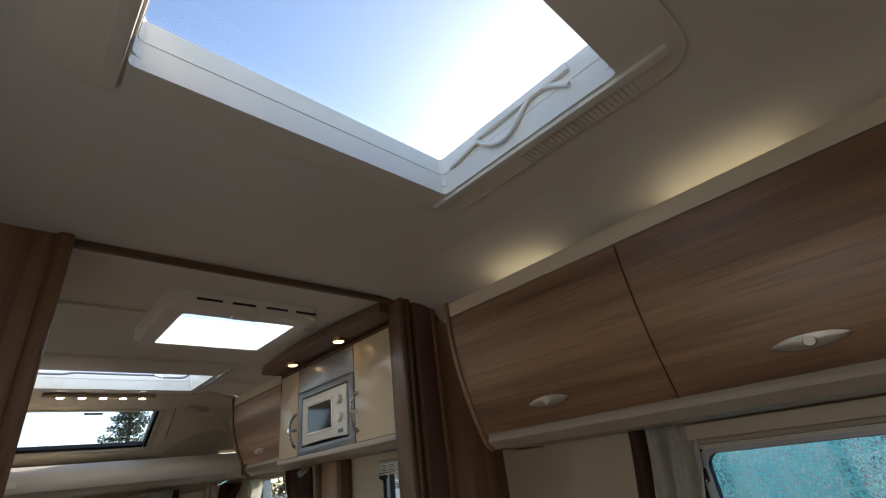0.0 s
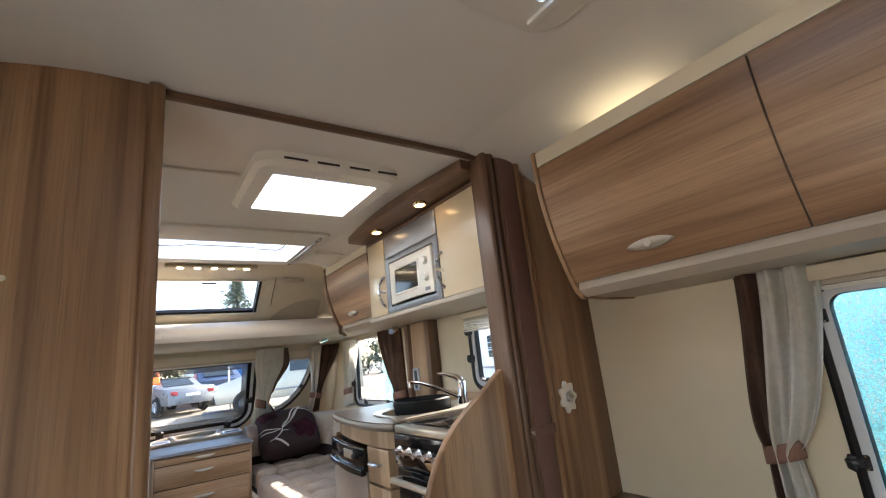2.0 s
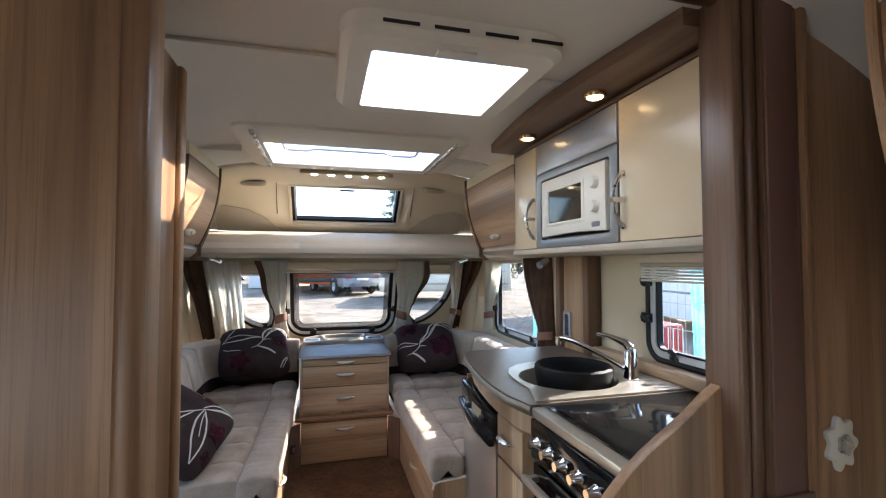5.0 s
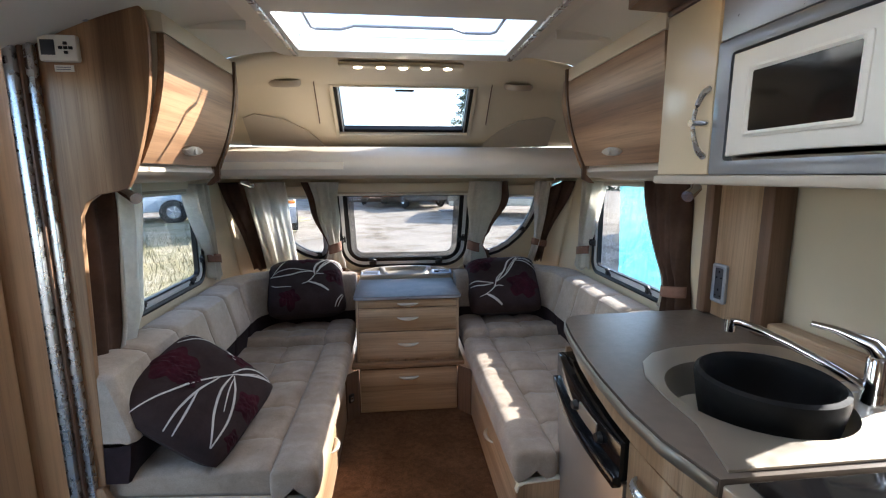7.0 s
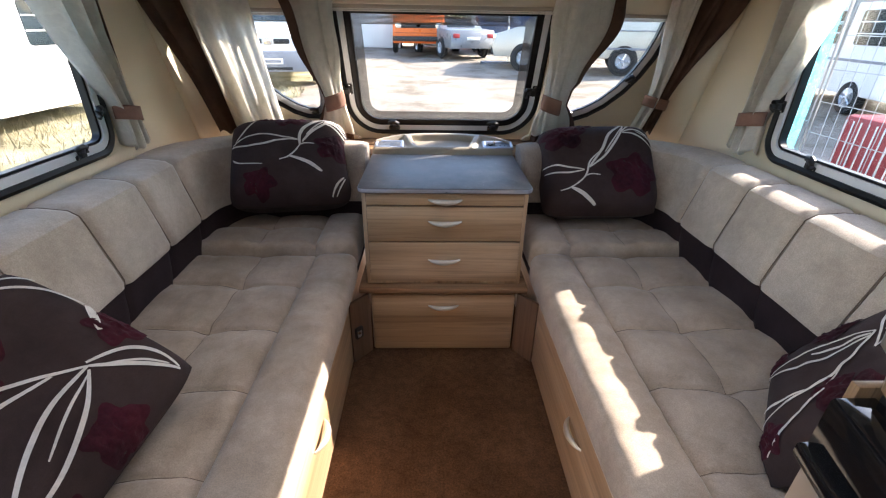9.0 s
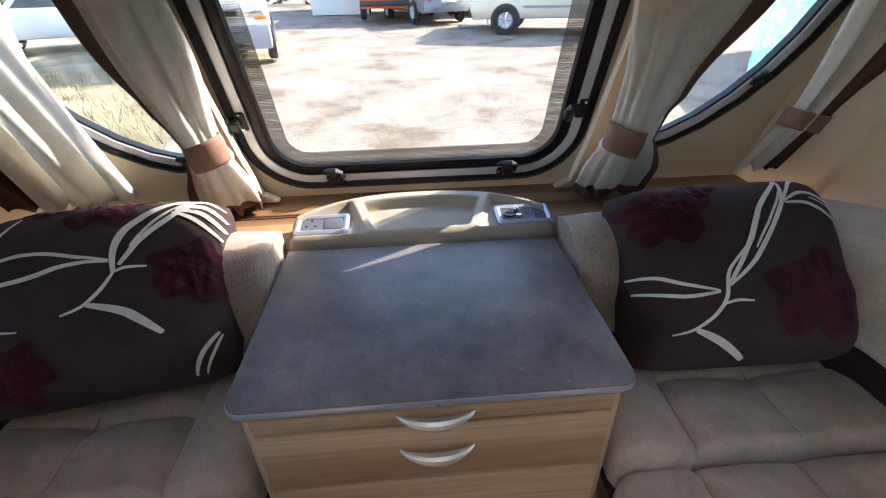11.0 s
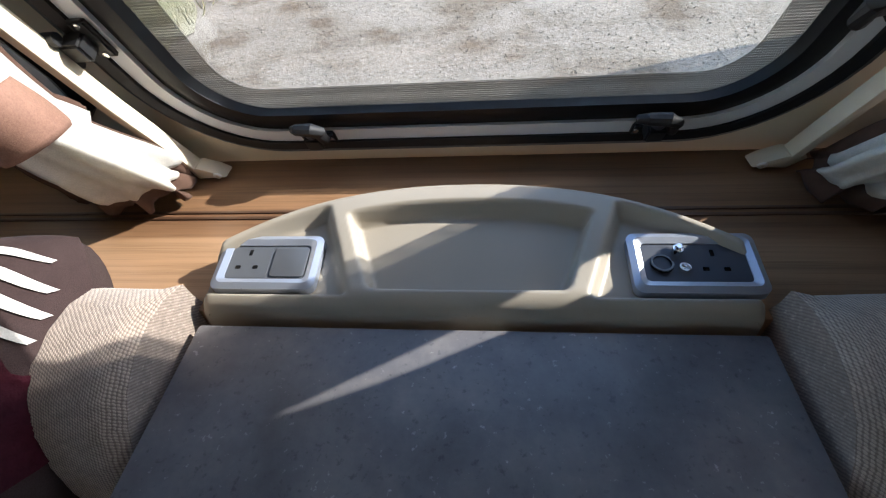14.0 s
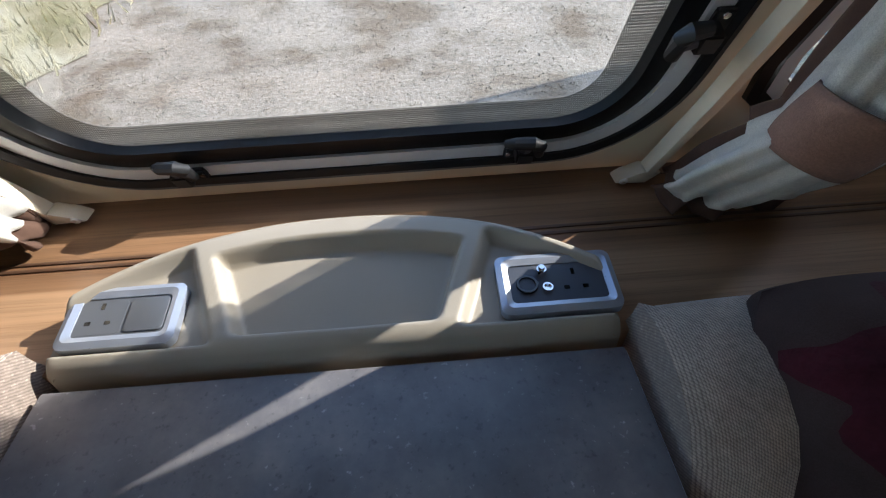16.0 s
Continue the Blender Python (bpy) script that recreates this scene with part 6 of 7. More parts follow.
def curtain(place, u_top, u_tie, u_foot, half, z_top, z_tie, z_foot, label, seed, tie=True, mats=("cream_curtain", "brown_curtain"), split=0.55, flip=1, depth=0.03, tie_depth=None, foot_depth=None, full=1.0, blouse=0.0):
    """A tied-back curtain, cream towards the window and brown towards the wall, gathered at its tie; half: widths at top, tie, foot."""
    th = thing("curtain", place(u_foot, z_foot, -depth), label, "curtain", "lounge curtains")
    rnd = random.Random(seed)
    ph = [rnd.uniform(0, 6.28) for _ in range(4)]
    td, fd = tie_depth or depth, foot_depth or depth

    def cloth(s, t, a, b, lift):
        z = z_top + (z_foot - z_top) * t
        if z >= z_tie:
            k = (z_top - z) / (z_top - z_tie)
            e = k * k * (3 - 2 * k) * (1 - blouse) + blouse * k ** 7
            c, h, dp = u_top + (u_tie - u_top) * k ** 1.3, half[0] + (half[1] - half[0]) * e, depth + (td - depth) * k
        else:
            k = (z_tie - z) / (z_tie - z_foot)
            c, h, dp = u_tie + (u_foot - u_tie) * k, half[1] + (half[2] - half[1]) * k ** 0.7, td + (fd - td) * k
        p = a + (b - a) * s
        amp = 0.007 + 0.012 * min(1, h / 0.06)
        f = amp * math.sin(p * 21 + ph[0] + 0.8 * math.sin(3 * t + ph[1])) + amp * 0.5 * math.sin(p * 43 + ph[2] + 2 * t)
        bulge = (0.016 + 0.55 * min(h, 0.075)) * math.sqrt(max(0, 1 - (2 * p - 1) ** 2)) * full
        hem = (0.010 * math.sin(p * 27 + ph[3]) + 0.006 * math.sin(p * 61 + ph[2])) * max(0.0, (t - 0.93) / 0.07)
        return place(c + flip * h * (2 * p - 1), z + hem, -(dp + f + bulge + lift))

    grid_ob("lining", lambda s, t: cloth(s, t, 0.0, split, 0.004), 40, 44, mats[0], th, 0.002)
    grid_ob("drape", lambda s, t: cloth(s, t, split - 0.04, 1.0, 0.0), 34, 44, mats[1], th, 0.002)
    if tie:
        def band(s, t):
            a = -math.pi * 0.05 + math.pi * 1.1 * s
            return place(u_tie + flip * (half[1] + 0.010) * -math.cos(a), z_tie + 0.024 - 0.048 * t + 0.012 * math.cos(a) * flip, -(td + 0.012 + 0.044 * math.sin(a)))
        grid_ob("tie_back", band, 20, 4, "tie_band", th, 0.003)
    return th



def CORNER(u, v, w):
    """As FRONT, following the curved corners."""
    p = FRONT(u, v, w)
    p.y -= 0.17 * (min(1.3, max(0.0, abs(u) - 1.0) / 0.15)) ** 2
    return p


# front curtains between main and corner windows, tied low
def tied_curtain(g, seed):
    """A gathered curtain with a wide band: cream front, brown back, ruffled foot with a brown hem lying on the sill."""
    th = thing("curtain", FRONT(g * 0.475, 0.742, -0.08), "cream and brown curtain tied back beside the front window", "curtain", "lounge curtains")
    rnd = random.Random(seed)
    ph = [rnd.uniform(0, 6.28) for _ in range(5)]
    z_top, z_tie, z_foot = 1.40, 0.945, 0.748

    def axis(z):
        """Middle, half width and half depth of the gathered cloth at a height."""
        if z >= z_tie:
            k = (z_top - z) / (z_top - z_tie)
            e = k * k * (3 - 2 * k)
            return 0.520 - 0.035 * k ** 1.3, 0.078 - 0.042 * e, 0.075 + (0.105 if g > 0 else 0.070) * k, 0.032 + 0.002 * k
        k = (z_tie - z) / (z_tie - z_foot)
        return 0.485 + 0.028 * k, 0.036 + 0.034 * k ** 0.7, (0.180 if g > 0 else 0.145) - (0.075 if g > 0 else 0.050) * k, 0.034 + 0.012 * k ** 0.5

    def cloth(a, z, shrink_=1.0):
        c, h, dp, d = axis(z)
        pinch = min(1.0, abs(z - z_tie) / 0.10)
        amp = 0.05 + 0.11 * pinch
        f = 1 + amp * math.sin(a * 5 + ph[0] + 0.7 * math.sin(9 * z + ph[1])) + amp * 0.6 * math.sin(a * 11 + ph[2] + 4 * z)
        f *= shrink_ * (1.0 + 0.10 * math.sin(z * 19 + ph[4]) * pinch)
        low = max(0.0, 1 - (z - z_foot) / 0.05)
        ruff = low * (0.010 * math.sin(a * 9 + ph[3]) + 0.006 * math.sin(a * 23 + ph[1]))
        if math.sin(a) < 0:
            d *= 1.9 if z > z_tie - 0.03 else 1.3
        if math.cos(a) < 0:
            h *= 1.20 + (1.2 if g > 0 else 0.35) * min(1.0, max(0.6 if g > 0 else 0.0, (z - z_tie - 0.02) / 0.08))
        return FRONT(g * (c - h * f * math.cos(a)), z + max(ruff, -0.004), -(dp + d * f * math.sin(a) + 0.02 * low * math.sin(a * 7 + ph[2])))

    def sheet(a0, a1, z1, z0, k=1.0):
        return lambda s, t: cloth(a0 + (a1 - a0) * s, z1 + (z0 - z1) * t, k)

    grid_ob("cream_panel", sheet(-0.75, 2.50, z_top, z_foot + 0.036), 56, 60, "cream_curtain", th, 0.002)
    grid_ob("brown_panel", sheet(2.42, 2 * math.pi - 0.70, z_top, z_foot + 0.014, 0.97), 44, 52, "brown_curtain", th, 0.002)
    grid_ob("brown_hem", sheet(-0.80, 3.6, z_foot + 0.075, z_foot, 0.95), 64, 10, "brown_curtain", th, 0.002)

    def band(s, t):
        a = 2 * math.pi * s
        c, h, dp, d = axis(z_tie)
        w = 1.0 + 0.05 * math.sin(math.pi * t)
        return FRONT(g * (c - (h * 1.10 + 0.004) * w * math.cos(a)), z_tie + 0.034 - 0.068 * t + 0.014 * math.cos(a), -(dp + (d * 1.16 + 0.004) * w * math.sin(a)))

    grid_ob("tie_back", band, 40, 8, "tie_band", th, 0.003)
    return th


tied_curtain(1, 1)
tied_curtain(-1, 2)
# outer ends of the corner windows
curtain(CORNER, 1.015, 0.99, 0.985, (0.120, 0.045, 0.055), 1.40, 0.95, 0.80, "cream and brown curtain tied at the outer corner", 3, split=0.45, depth=0.05, tie_depth=0.08)
curtain(CORNER, -0.955, -0.93, -0.92, (0.185, 0.16, 0.155), 1.40, 0.96, 0.78, "cream and brown curtain hanging loose in the corner", 4, False, flip=-1, split=0.68, depth=0.05)
# side windows
curtain(EAST, 0.005, 0.105, 0.115, (0.125, 0.045, 0.060), 1.40, 0.97, 0.86, "cream curtain tied back at the side window", 5, split=0.85, depth=0.02, full=0.55)
curtain(WEST, -0.03, 0.095, 0.11, (0.135, 0.042, 0.055), 1.40, 0.97, 0.86, "cream curtain tied back at the side window", 6, split=0.80, depth=0.02, full=0.55)
curtain(EAST, -0.71, -0.84, -0.84, (0.155, 0.06, 0.075), 1.41, 0.95, 0.86, "brown curtain with cream lining, tied back", 7, split=0.22, flip=-1, depth=0.03, full=0.55)
curtain(WEST, -0.80, -0.84, -0.88, (0.18, 0.16, 0.12), 1.41, 0.90, 0.80, "sheer cream and brown curtain hanging at the side window", 8, False, split=0.6, flip=-1, depth=0.03, full=0.55)
# bedroom window
curtain(EAST, -3.195, -3.108, -3.112, (0.112, 0.040, 0.055), 1.325, 0.818, 0.62, "cream and brown curtain tied back at the bedroom window", 9, split=0.64, depth=0.03, full=0.8, blouse=0.75)

# reading lamps under the lockers
for g, y in ((-1, -0.98), (1, -1.15)):
    rd = thing("reading_lamp", (g * 0.93, y, 1.40), "small chrome spot lamp hanging under the lockers", "lamp", "reading lamps")
    tube("arm", [(g * 0.93, y, 1.414), (g * 0.93, y, 1.385)], 0.004, "chrome", rd)
    tube("head", [(g * 0.965, y + 0.02, 1.392), (g * 0.90, y - 0.025, 1.366)], [0.015, 0.019], "chrome", rd, 14)
for g in (-1, 1):
    rd = thing("reading_lamp", (g * 0.80, -0.20, 1.40), "small chrome spot lamp under the front shelf", "lamp", "reading lamps")
    tube("arm", [(g * 0.80, -0.20, 1.425), (g * 0.80, -0.20, 1.405)], 0.004, "chrome", rd)
    tube("head", [(g * 0.83, -0.20, 1.408), (g * 0.77, -0.22, 1.388)], [0.010, 0.013], "chrome", rd, 14)

# ---- end panel by the entrance, with controls ----
ARCH = [(-1.148, 0.0), (-1.148, 1.858), (-0.78, 1.925), (-0.755, 1.90)] + [(-0.745 - 0.085 * (t / 10) ** 2, 1.85 - 0.42 * t / 10) for t in range(11)]
ARCH += [(-0.845, 1.405), (-0.87, 1.395), (-0.93, 1.385), (-0.965, 1.36), (-0.985, 1.32), (-0.99, 1.25), (-1.00, 0.95), (-1.005, 0.83), (-1.012, 0.60), (-1.02, 0.44), (-1.03, 0.0)]
S(prism("end_panel", ARCH, XZ, -1.142, -1.122, "wood_z", None, 0.004), "tall wood-effect end panel by the entrance", "panel")
ctl = thing("control_panel", (-0.97, -1.145, 1.77), "white control panel with a dark display", "panel")
box("case", (-1.025, -1.162, 1.752), (-0.925, -1.143, 1.822), "white_plastic", ctl, 0.005)
box("display", (-1.017, -1.1635, 1.768), (-0.981, -1.1615, 1.808), "dark_grey_plastic", ctl, 0.001)
for dx, dz in ((0, 0), (0.013, 0), (-0.013, 0), (0, 0.012), (0, -0.012)):
    box("button", (-0.953 + dx - 0.005, -1.165, 1.787 + dz - 0.004), (-0.953 + dx + 0.005, -1.1615, 1.787 + dz + 0.004), "black_plastic", ctl, 0.001)
box("label", (-1.0, -1.144, 1.728), (-0.95, -1.1425, 1.746), "white_plastic", ctl, 0.0)
for k in range(2):
    box("label_line", (-0.995, -1.1448, 1.733 + 0.006 * k), (-0.957, -1.1438, 1.735 + 0.006 * k), "grey_plastic", ctl, 0.0)
sk2 = socket_plate(lambda u, v, w: Vector((u, -1.142 - w, v)), -0.985, -0.895, 1.862, 1.925, "white outlet plate above the control panel", "white_plastic", [(-0.94, 1.895)])
for x0, x1, y0, y1, mt, lb in ((-1.148, -1.112, -1.215, -1.145, "white_plastic", "white plastic inner frame of the entrance door"), (-1.112, -1.098, -1.20, -1.145, "black_rubber", "black rubber door seal"),
                               (-1.098, -1.072, -1.19, -1.143, "aluminium", "bright aluminium frame of the entrance door"), (-1.072, -1.062, -1.175, -1.143, "dark_wood_z", "dark edge beside the entrance"),
                               (-1.062, -1.040, -1.165, -1.143, "aluminium", "bright aluminium frame of the entrance door")):
    S(box("door_frame", (x0, y0, 0.0), (x1, y1, 1.80), mt, r=0.004), lb, "door frame")
S(box("door_frame", (-1.149, -2.07, 0.0), (-1.10, -2.03, 1.80), "aluminium", r=0.006), "bright aluminium frame of the entrance door", "door frame")
S(box("door_sill", (-1.20, -2.05, 0.001), (-1.06, -1.16, 0.02), "aluminium", r=0.004), "ribbed aluminium sill of the entrance door", "door frame")

# ---- outside ----


def ground_z(y):
    return -0.62 + 0.045 * min(max(y + 1.0, 0.0), 24.0)


ys = [-400, -60, -10, -1.0, 5, 10, 15, 20, 23.0, 60, 400, 2000]
xs = [-2000, -400, -60, -14, 14, 60, 400, 2000]
gv = [Vector((x, y, ground_z(y))) for y in ys for x in xs]
gf = [(j * len(xs) + i, j * len(xs) + i + 1, (j + 1) * len(xs) + i + 1, (j + 1) * len(xs) + i) for j in range(len(ys) - 1) for i in range(len(xs) - 1)]
S(mesh_ob("ground", gv, gf, "gravel"), "pale gravel yard", "ground")
# rubble strip by the door; its dark colour also carries the caravan's shadow
dv_ = [Vector((x + 0.12 * math.sin(2.3 * y), y, ground_z(y) + 0.006)) for y in [-6.0 + 0.4 * i for i in range(22)] for x in (-3.1, -1.05)]
S(mesh_ob("shaded_earth_patch", dv_, [(2 * i, 2 * i + 1, 2 * i + 3, 2 * i + 2) for i in range(21)], "shaded_dark_earth"), "dark stony earth beside the entrance, its tone deepened for caravan shade", "ground")

# ---- yard beyond the windows ----
plain_mat("orange_paint", (0.62, 0.13, 0.02), 0.3, 0.05, 2.0, 0.0)
plain_mat("silver_paint", (0.19, 0.20, 0.21), 0.3, 0.05, 2.0, 0.0, 100.0, 0.3)
plain_mat("pale_gold_paint", (0.44, 0.42, 0.36), 0.32, 0.05, 2.0, 0.0, 100.0, 0.3)
plain_mat("dark_blue_paint", (0.03, 0.05, 0.10), 0.3, 0.05, 2.0, 0.0)
plain_mat("blue_paint", (0.03, 0.13, 0.33), 0.4, 0.05, 2.0, 0.0)
plain_mat("white_paint", (0.78, 0.78, 0.76), 0.35, 0.04, 2.0, 0.0)
plain_mat("pale_blue_paint", (0.36, 0.42, 0.47), 0.35, 0.05, 2.0, 0.0)
plain_mat("car_glass", (0.02, 0.028, 0.032), 0.06, 0.1, 3.0, 0.0)
plain_mat("tyre", (0.015, 0.015, 0.015), 0.8, 0.1, 20.0, 0.1)
plain_mat("red_plastic", (0.33, 0.03, 0.035), 0.45, 0.05, 4.0, 0.0)
plain_mat("amber_lens", (0.75, 0.22, 0.03), 0.2, 0.05, 4.0, 0.0)
plain_mat("galvanised", (0.50, 0.51, 0.52), 0.45, 0.08, 20.0, 0.0, 200.0, 0.7)
m = cloth_mat("blue_netting", (0.16, 0.70, 0.82), (0.34, 0.80, 0.88), 220.0, 0.7, 0.2, 0.6)
n, l = nodes_of(m)
mesh_gap = ramp(m, noise_tex(m, coords(m), 55.0, 3.0, 0.7), [(0.40, (0.30,) * 3), (0.62, (0.82,) * 3)])
clear_, mix_, out_ = n.new("ShaderNodeBsdfTransparent"), n.new("ShaderNodeMixShader"), n["Material Output"]
solid_ = out_.inputs["Surface"].links[0].from_socket
l.new(mesh_gap, mix_.inputs[0])
l.new(solid_, mix_.inputs[1])
l.new(clear_.outputs[0], mix_.inputs[2])
l.new(mix_.outputs[0], out_.inputs["Surface"])
plain_mat("leaf_green", (0.035, 0.055, 0.022), 0.6, 0.4, 1.5, 0.0)
plain_mat("bark", (0.10, 0.07, 0.05), 0.9, 0.2, 6.0, 0.3, 40.0)

S(mesh_ob("grass_verge", [Vector((x + 0.25 * math.sin(y * 3.1), y, ground_z(y) + 0.012)) for y in [i * 0.5 - 6 for i in range(40)] for x in (-13.0, -3.1 - 0.5 * min(1, max(0, (3.5 - y) / 2)))],
          [(2 * i, 2 * i + 1, 2 * i + 3, 2 * i + 2) for i in range(39)], "dry_grass"), "dry grass verge beside the caravan", "grass")
rnd = random.Random(4)
bv, bf = [], []
for k in range(2600):
    x, y = rnd.uniform(-7.5, -2.9), rnd.uniform(0.5, 9.5)
    z, h, a = ground_z(y), rnd.uniform(0.05, 0.22), rnd.uniform(0, 6.28)
    i = len(bv)
    bv += [Vector((x - 0.012 * math.cos(a), y - 0.012 * math.sin(a), z)), Vector((x + 0.012 * math.cos(a), y + 0.012 * math.sin(a), z)),
           Vector((x + rnd.uniform(-0.08, 0.08), y + rnd.uniform(-0.08, 0.08), z + h))]
    bf.append((i, i + 1, i + 2))
tagged(mesh_ob("grass_tufts", bv, bf, "dry_grass"), "dry straggly grass tufts on the verge", "grass", "", "stuff")
# stones on the gravel close to the caravan
pv, pf = [], []
for k in range(9000):
    y = 0.95 + 6.5 * rnd.random() ** 1.3
    x = rnd.uniform(-3.2, 3.6)
    r_ = rnd.uniform(0.004, 0.013)
    i = len(pv)
    c = Vector((x, y, ground_z(y) + r_ * 0.2))
    pv += [c + Vector((r_, 0, 0)), c + Vector((0, r_ * 0.8, 0)), c + Vector((-r_, 0.2 * r_, 0)), c + Vector((0, -r_, 0)), c + Vector((0.1 * r_, 0, r_ * 0.7))]
    pf += [(i, i + 1, i + 4), (i + 1, i + 2, i + 4), (i + 2, i + 3, i + 4), (i + 3, i, i + 4)]
tagged(mesh_ob("loose_stones", pv, pf, "gravel"), "loose pale stones on the gravel", "gravel", "", "stuff")


def wheel(parent, x, y, r_):
    side = 1 if y > 0 else -1
    mm = Matrix.Translation((x, y, r_)) @ Matrix.Rotation(radians(-90 * side), 4, "X")
    w = lathe("wheel", [(r_ * 0.62, 0.09), (r_ * 0.68, 0.10), (r_ * 0.96, 0.09), (r_, 0.06), (r_, -0.08), (r_ * 0.6, -0.09)], "tyre", None, mm, 28)
    w.parent = parent
    rim = lathe("rim", [(0.0, 0.07), (r_ * 0.12, 0.075), (r_ * 0.2, 0.05), (r_ * 0.55, 0.055), (r_ * 0.62, 0.09), (r_ * 0.64, 0.08), (r_ * 0.64, -0.05)], "grey_metal", None, mm, 28)
    rim.parent = w
    for k in range(5):
        a = 2 * math.pi * k / 5
        sp_ = tube("spoke", [mm @ Vector((r_ * 0.1 * math.cos(a), r_ * 0.1 * math.sin(a), 0.078)), mm @ Vector((r_ * 0.6 * math.cos(a), r_ * 0.6 * math.sin(a), 0.085))], r_ * 0.075, "aluminium", None, 6)
        sp_.parent = w


def vehicle(name, m, side, width, belt, paint_name, label, wheels, r_, glass, front_glass=(), extras=(), taper=0.13, category="car"):
    """A vehicle along its own x axis (front at -x): side outline, side windows and end windows as flat panels let into the body."""
    th = new(name)
    th.matrix_basis = m
    tagged(th, label, category, "parked vehicles")
    top = max(z for _, z in side)

    def place(u, v, w):
        return Vector((u, w * (1 - taper * max(0, v - belt) / (top - belt)), v))

    b = prism("body", side, place, -width / 2, width / 2, paint_name, None, 0.05)
    b.parent = th
    for out in glass:
        for sgn in (-1, 1):
            gl = prism("side_window", out, place, sgn * (width / 2 - 0.02), sgn * (width / 2 + 0.006), "car_glass", None, 0.0)
            gl.parent = th
    for (x0, z0), (x1, z1), half in front_glass:
        q0, q1 = half * (1 - taper * max(0, z0 - belt) / (top - belt)), half * (1 - taper * max(0, z1 - belt) / (top - belt))
        d = Vector((z1 - z0, 0, -(x1 - x0))).normalized() * 0.012
        if d.x * (1 if x0 > 0 else -1) < 0:
            d = -d
        gl = mesh_ob("windscreen", [Vector((x0, -q0, z0)) + d, Vector((x0, q0, z0)) + d, Vector((x1, q1, z1)) + d, Vector((x1, -q1, z1)) + d], [(0, 1, 2, 3)], "car_glass")
        gl.modifiers.new("t", "SOLIDIFY").thickness = 0.02
        gl.parent = th
    for x in wheels:
        for sgn in (-1, 1):
            arch = lathe("wheel_arch", [(0.0, 0.012), (r_ * 1.18, 0.012), (r_ * 1.2, 0.0)], "black_plastic", None, Matrix.Translation((x, sgn * (width / 2 - 0.01), r_)) @ Matrix.Rotation(radians(-90 * sgn), 4, "X"), 28)
            arch.parent = th
            wheel(th, x, sgn * (width / 2 - 0.04), r_)
    for nm, lo, hi, mt in extras:
        o = box(nm, lo, hi, mt, None, 0.02)
        o.parent = th
    return th


def at_ground(x, y, heading):
    return pose(x, y, ground_z(y) + 0.01, 0, 0, heading)


# front at -x turned so that heading 90 looks back along -y
vehicle("camper_van", at_ground(-0.52, 18.1, 90), [(-2.15, 0.35), (-2.22, 0.55), (-2.20, 1.05), (-1.95, 1.30), (-1.60, 1.88), (-1.35, 1.96), (2.0, 1.96), (2.2, 1.8), (2.25, 0.4)], 1.82, 1.15, "orange_paint",
        "orange classic camper van parked in the yard", (-1.35, 1.15), 0.32, [[(-1.75, 1.25), (-1.45, 1.80), (-0.7, 1.80), (-0.7, 1.25)], [(-0.6, 1.25), (-0.6, 1.80), (0.6, 1.80), (0.6, 1.25)]],
        (((-1.97, 1.27), (-1.62, 1.84), 0.80),),
        [("grille", (-2.235, -0.72, 0.84), (-2.19, 0.72, 1.0), "black_plastic"), ("headlamp", (-2.25, -0.80, 0.83), (-2.2, -0.60, 1.01), "chrome"), ("headlamp", (-2.25, 0.60, 0.83), (-2.2, 0.80, 1.01), "chrome"),
         ("bumper", (-2.30, -0.90, 0.42), (-2.18, 0.90, 0.58), "black_plastic"), ("badge", (-2.235, -0.07, 0.87), (-2.225, 0.07, 0.98), "chrome"), ("fascia", (-2.215, -0.85, 0.62), (-2.19, 0.85, 0.70), "black_plastic")], category="van")
vehicle("roadster", at_ground(0.62, 16.9, -68), [(-1.95, 0.32), (-1.98, 0.55), (-1.85, 0.72), (-0.75, 0.86), (-0.30, 1.20), (0.55, 1.22), (1.0, 0.92), (1.85, 0.86), (1.98, 0.7), (1.95, 0.3)], 1.68, 0.86, "silver_paint",
        "silver two-seat convertible with a dark soft top", (-1.2, 1.15), 0.30, [[(-0.55, 0.90), (-0.28, 1.14), (0.35, 1.14), (0.45, 0.90)]], (((-0.72, 0.90), (-0.32, 1.18), 0.66), ((0.97, 0.95), (0.60, 1.20), 0.55)),
        [("soft_top", (-0.30, -0.62, 1.19), (0.62, 0.62, 1.245), "black_plastic"), ("tail_lamp", (1.94, -0.76, 0.62), (1.99, -0.52, 0.76), "red_plastic"), ("tail_lamp", (1.94, 0.52, 0.62), (1.99, 0.76, 0.76), "red_plastic"),
         ("number_plate", (1.965, -0.25, 0.56), (1.99, 0.25, 0.66), "white_paint")])
vehicle("hatchback", at_ground(2.25, 19.2, -80), [(-1.95, 0.32), (-2.0, 0.6), (-1.8, 0.8), (-0.9, 0.95), (-0.3, 1.42), (1.2, 1.46), (1.75, 1.0), (1.95, 0.9), (1.95, 0.3)], 1.72, 0.95, "dark_blue_paint",
        "dark blue hatchback parked beyond the roadster", (-1.25, 1.25), 0.31, [[(-0.6, 1.0), (-0.25, 1.36), (1.0, 1.38), (1.3, 1.0)]], (((-0.85, 1.0), (-0.35, 1.40), 0.66), ((1.70, 1.05), (1.25, 1.42), 0.6)), ())
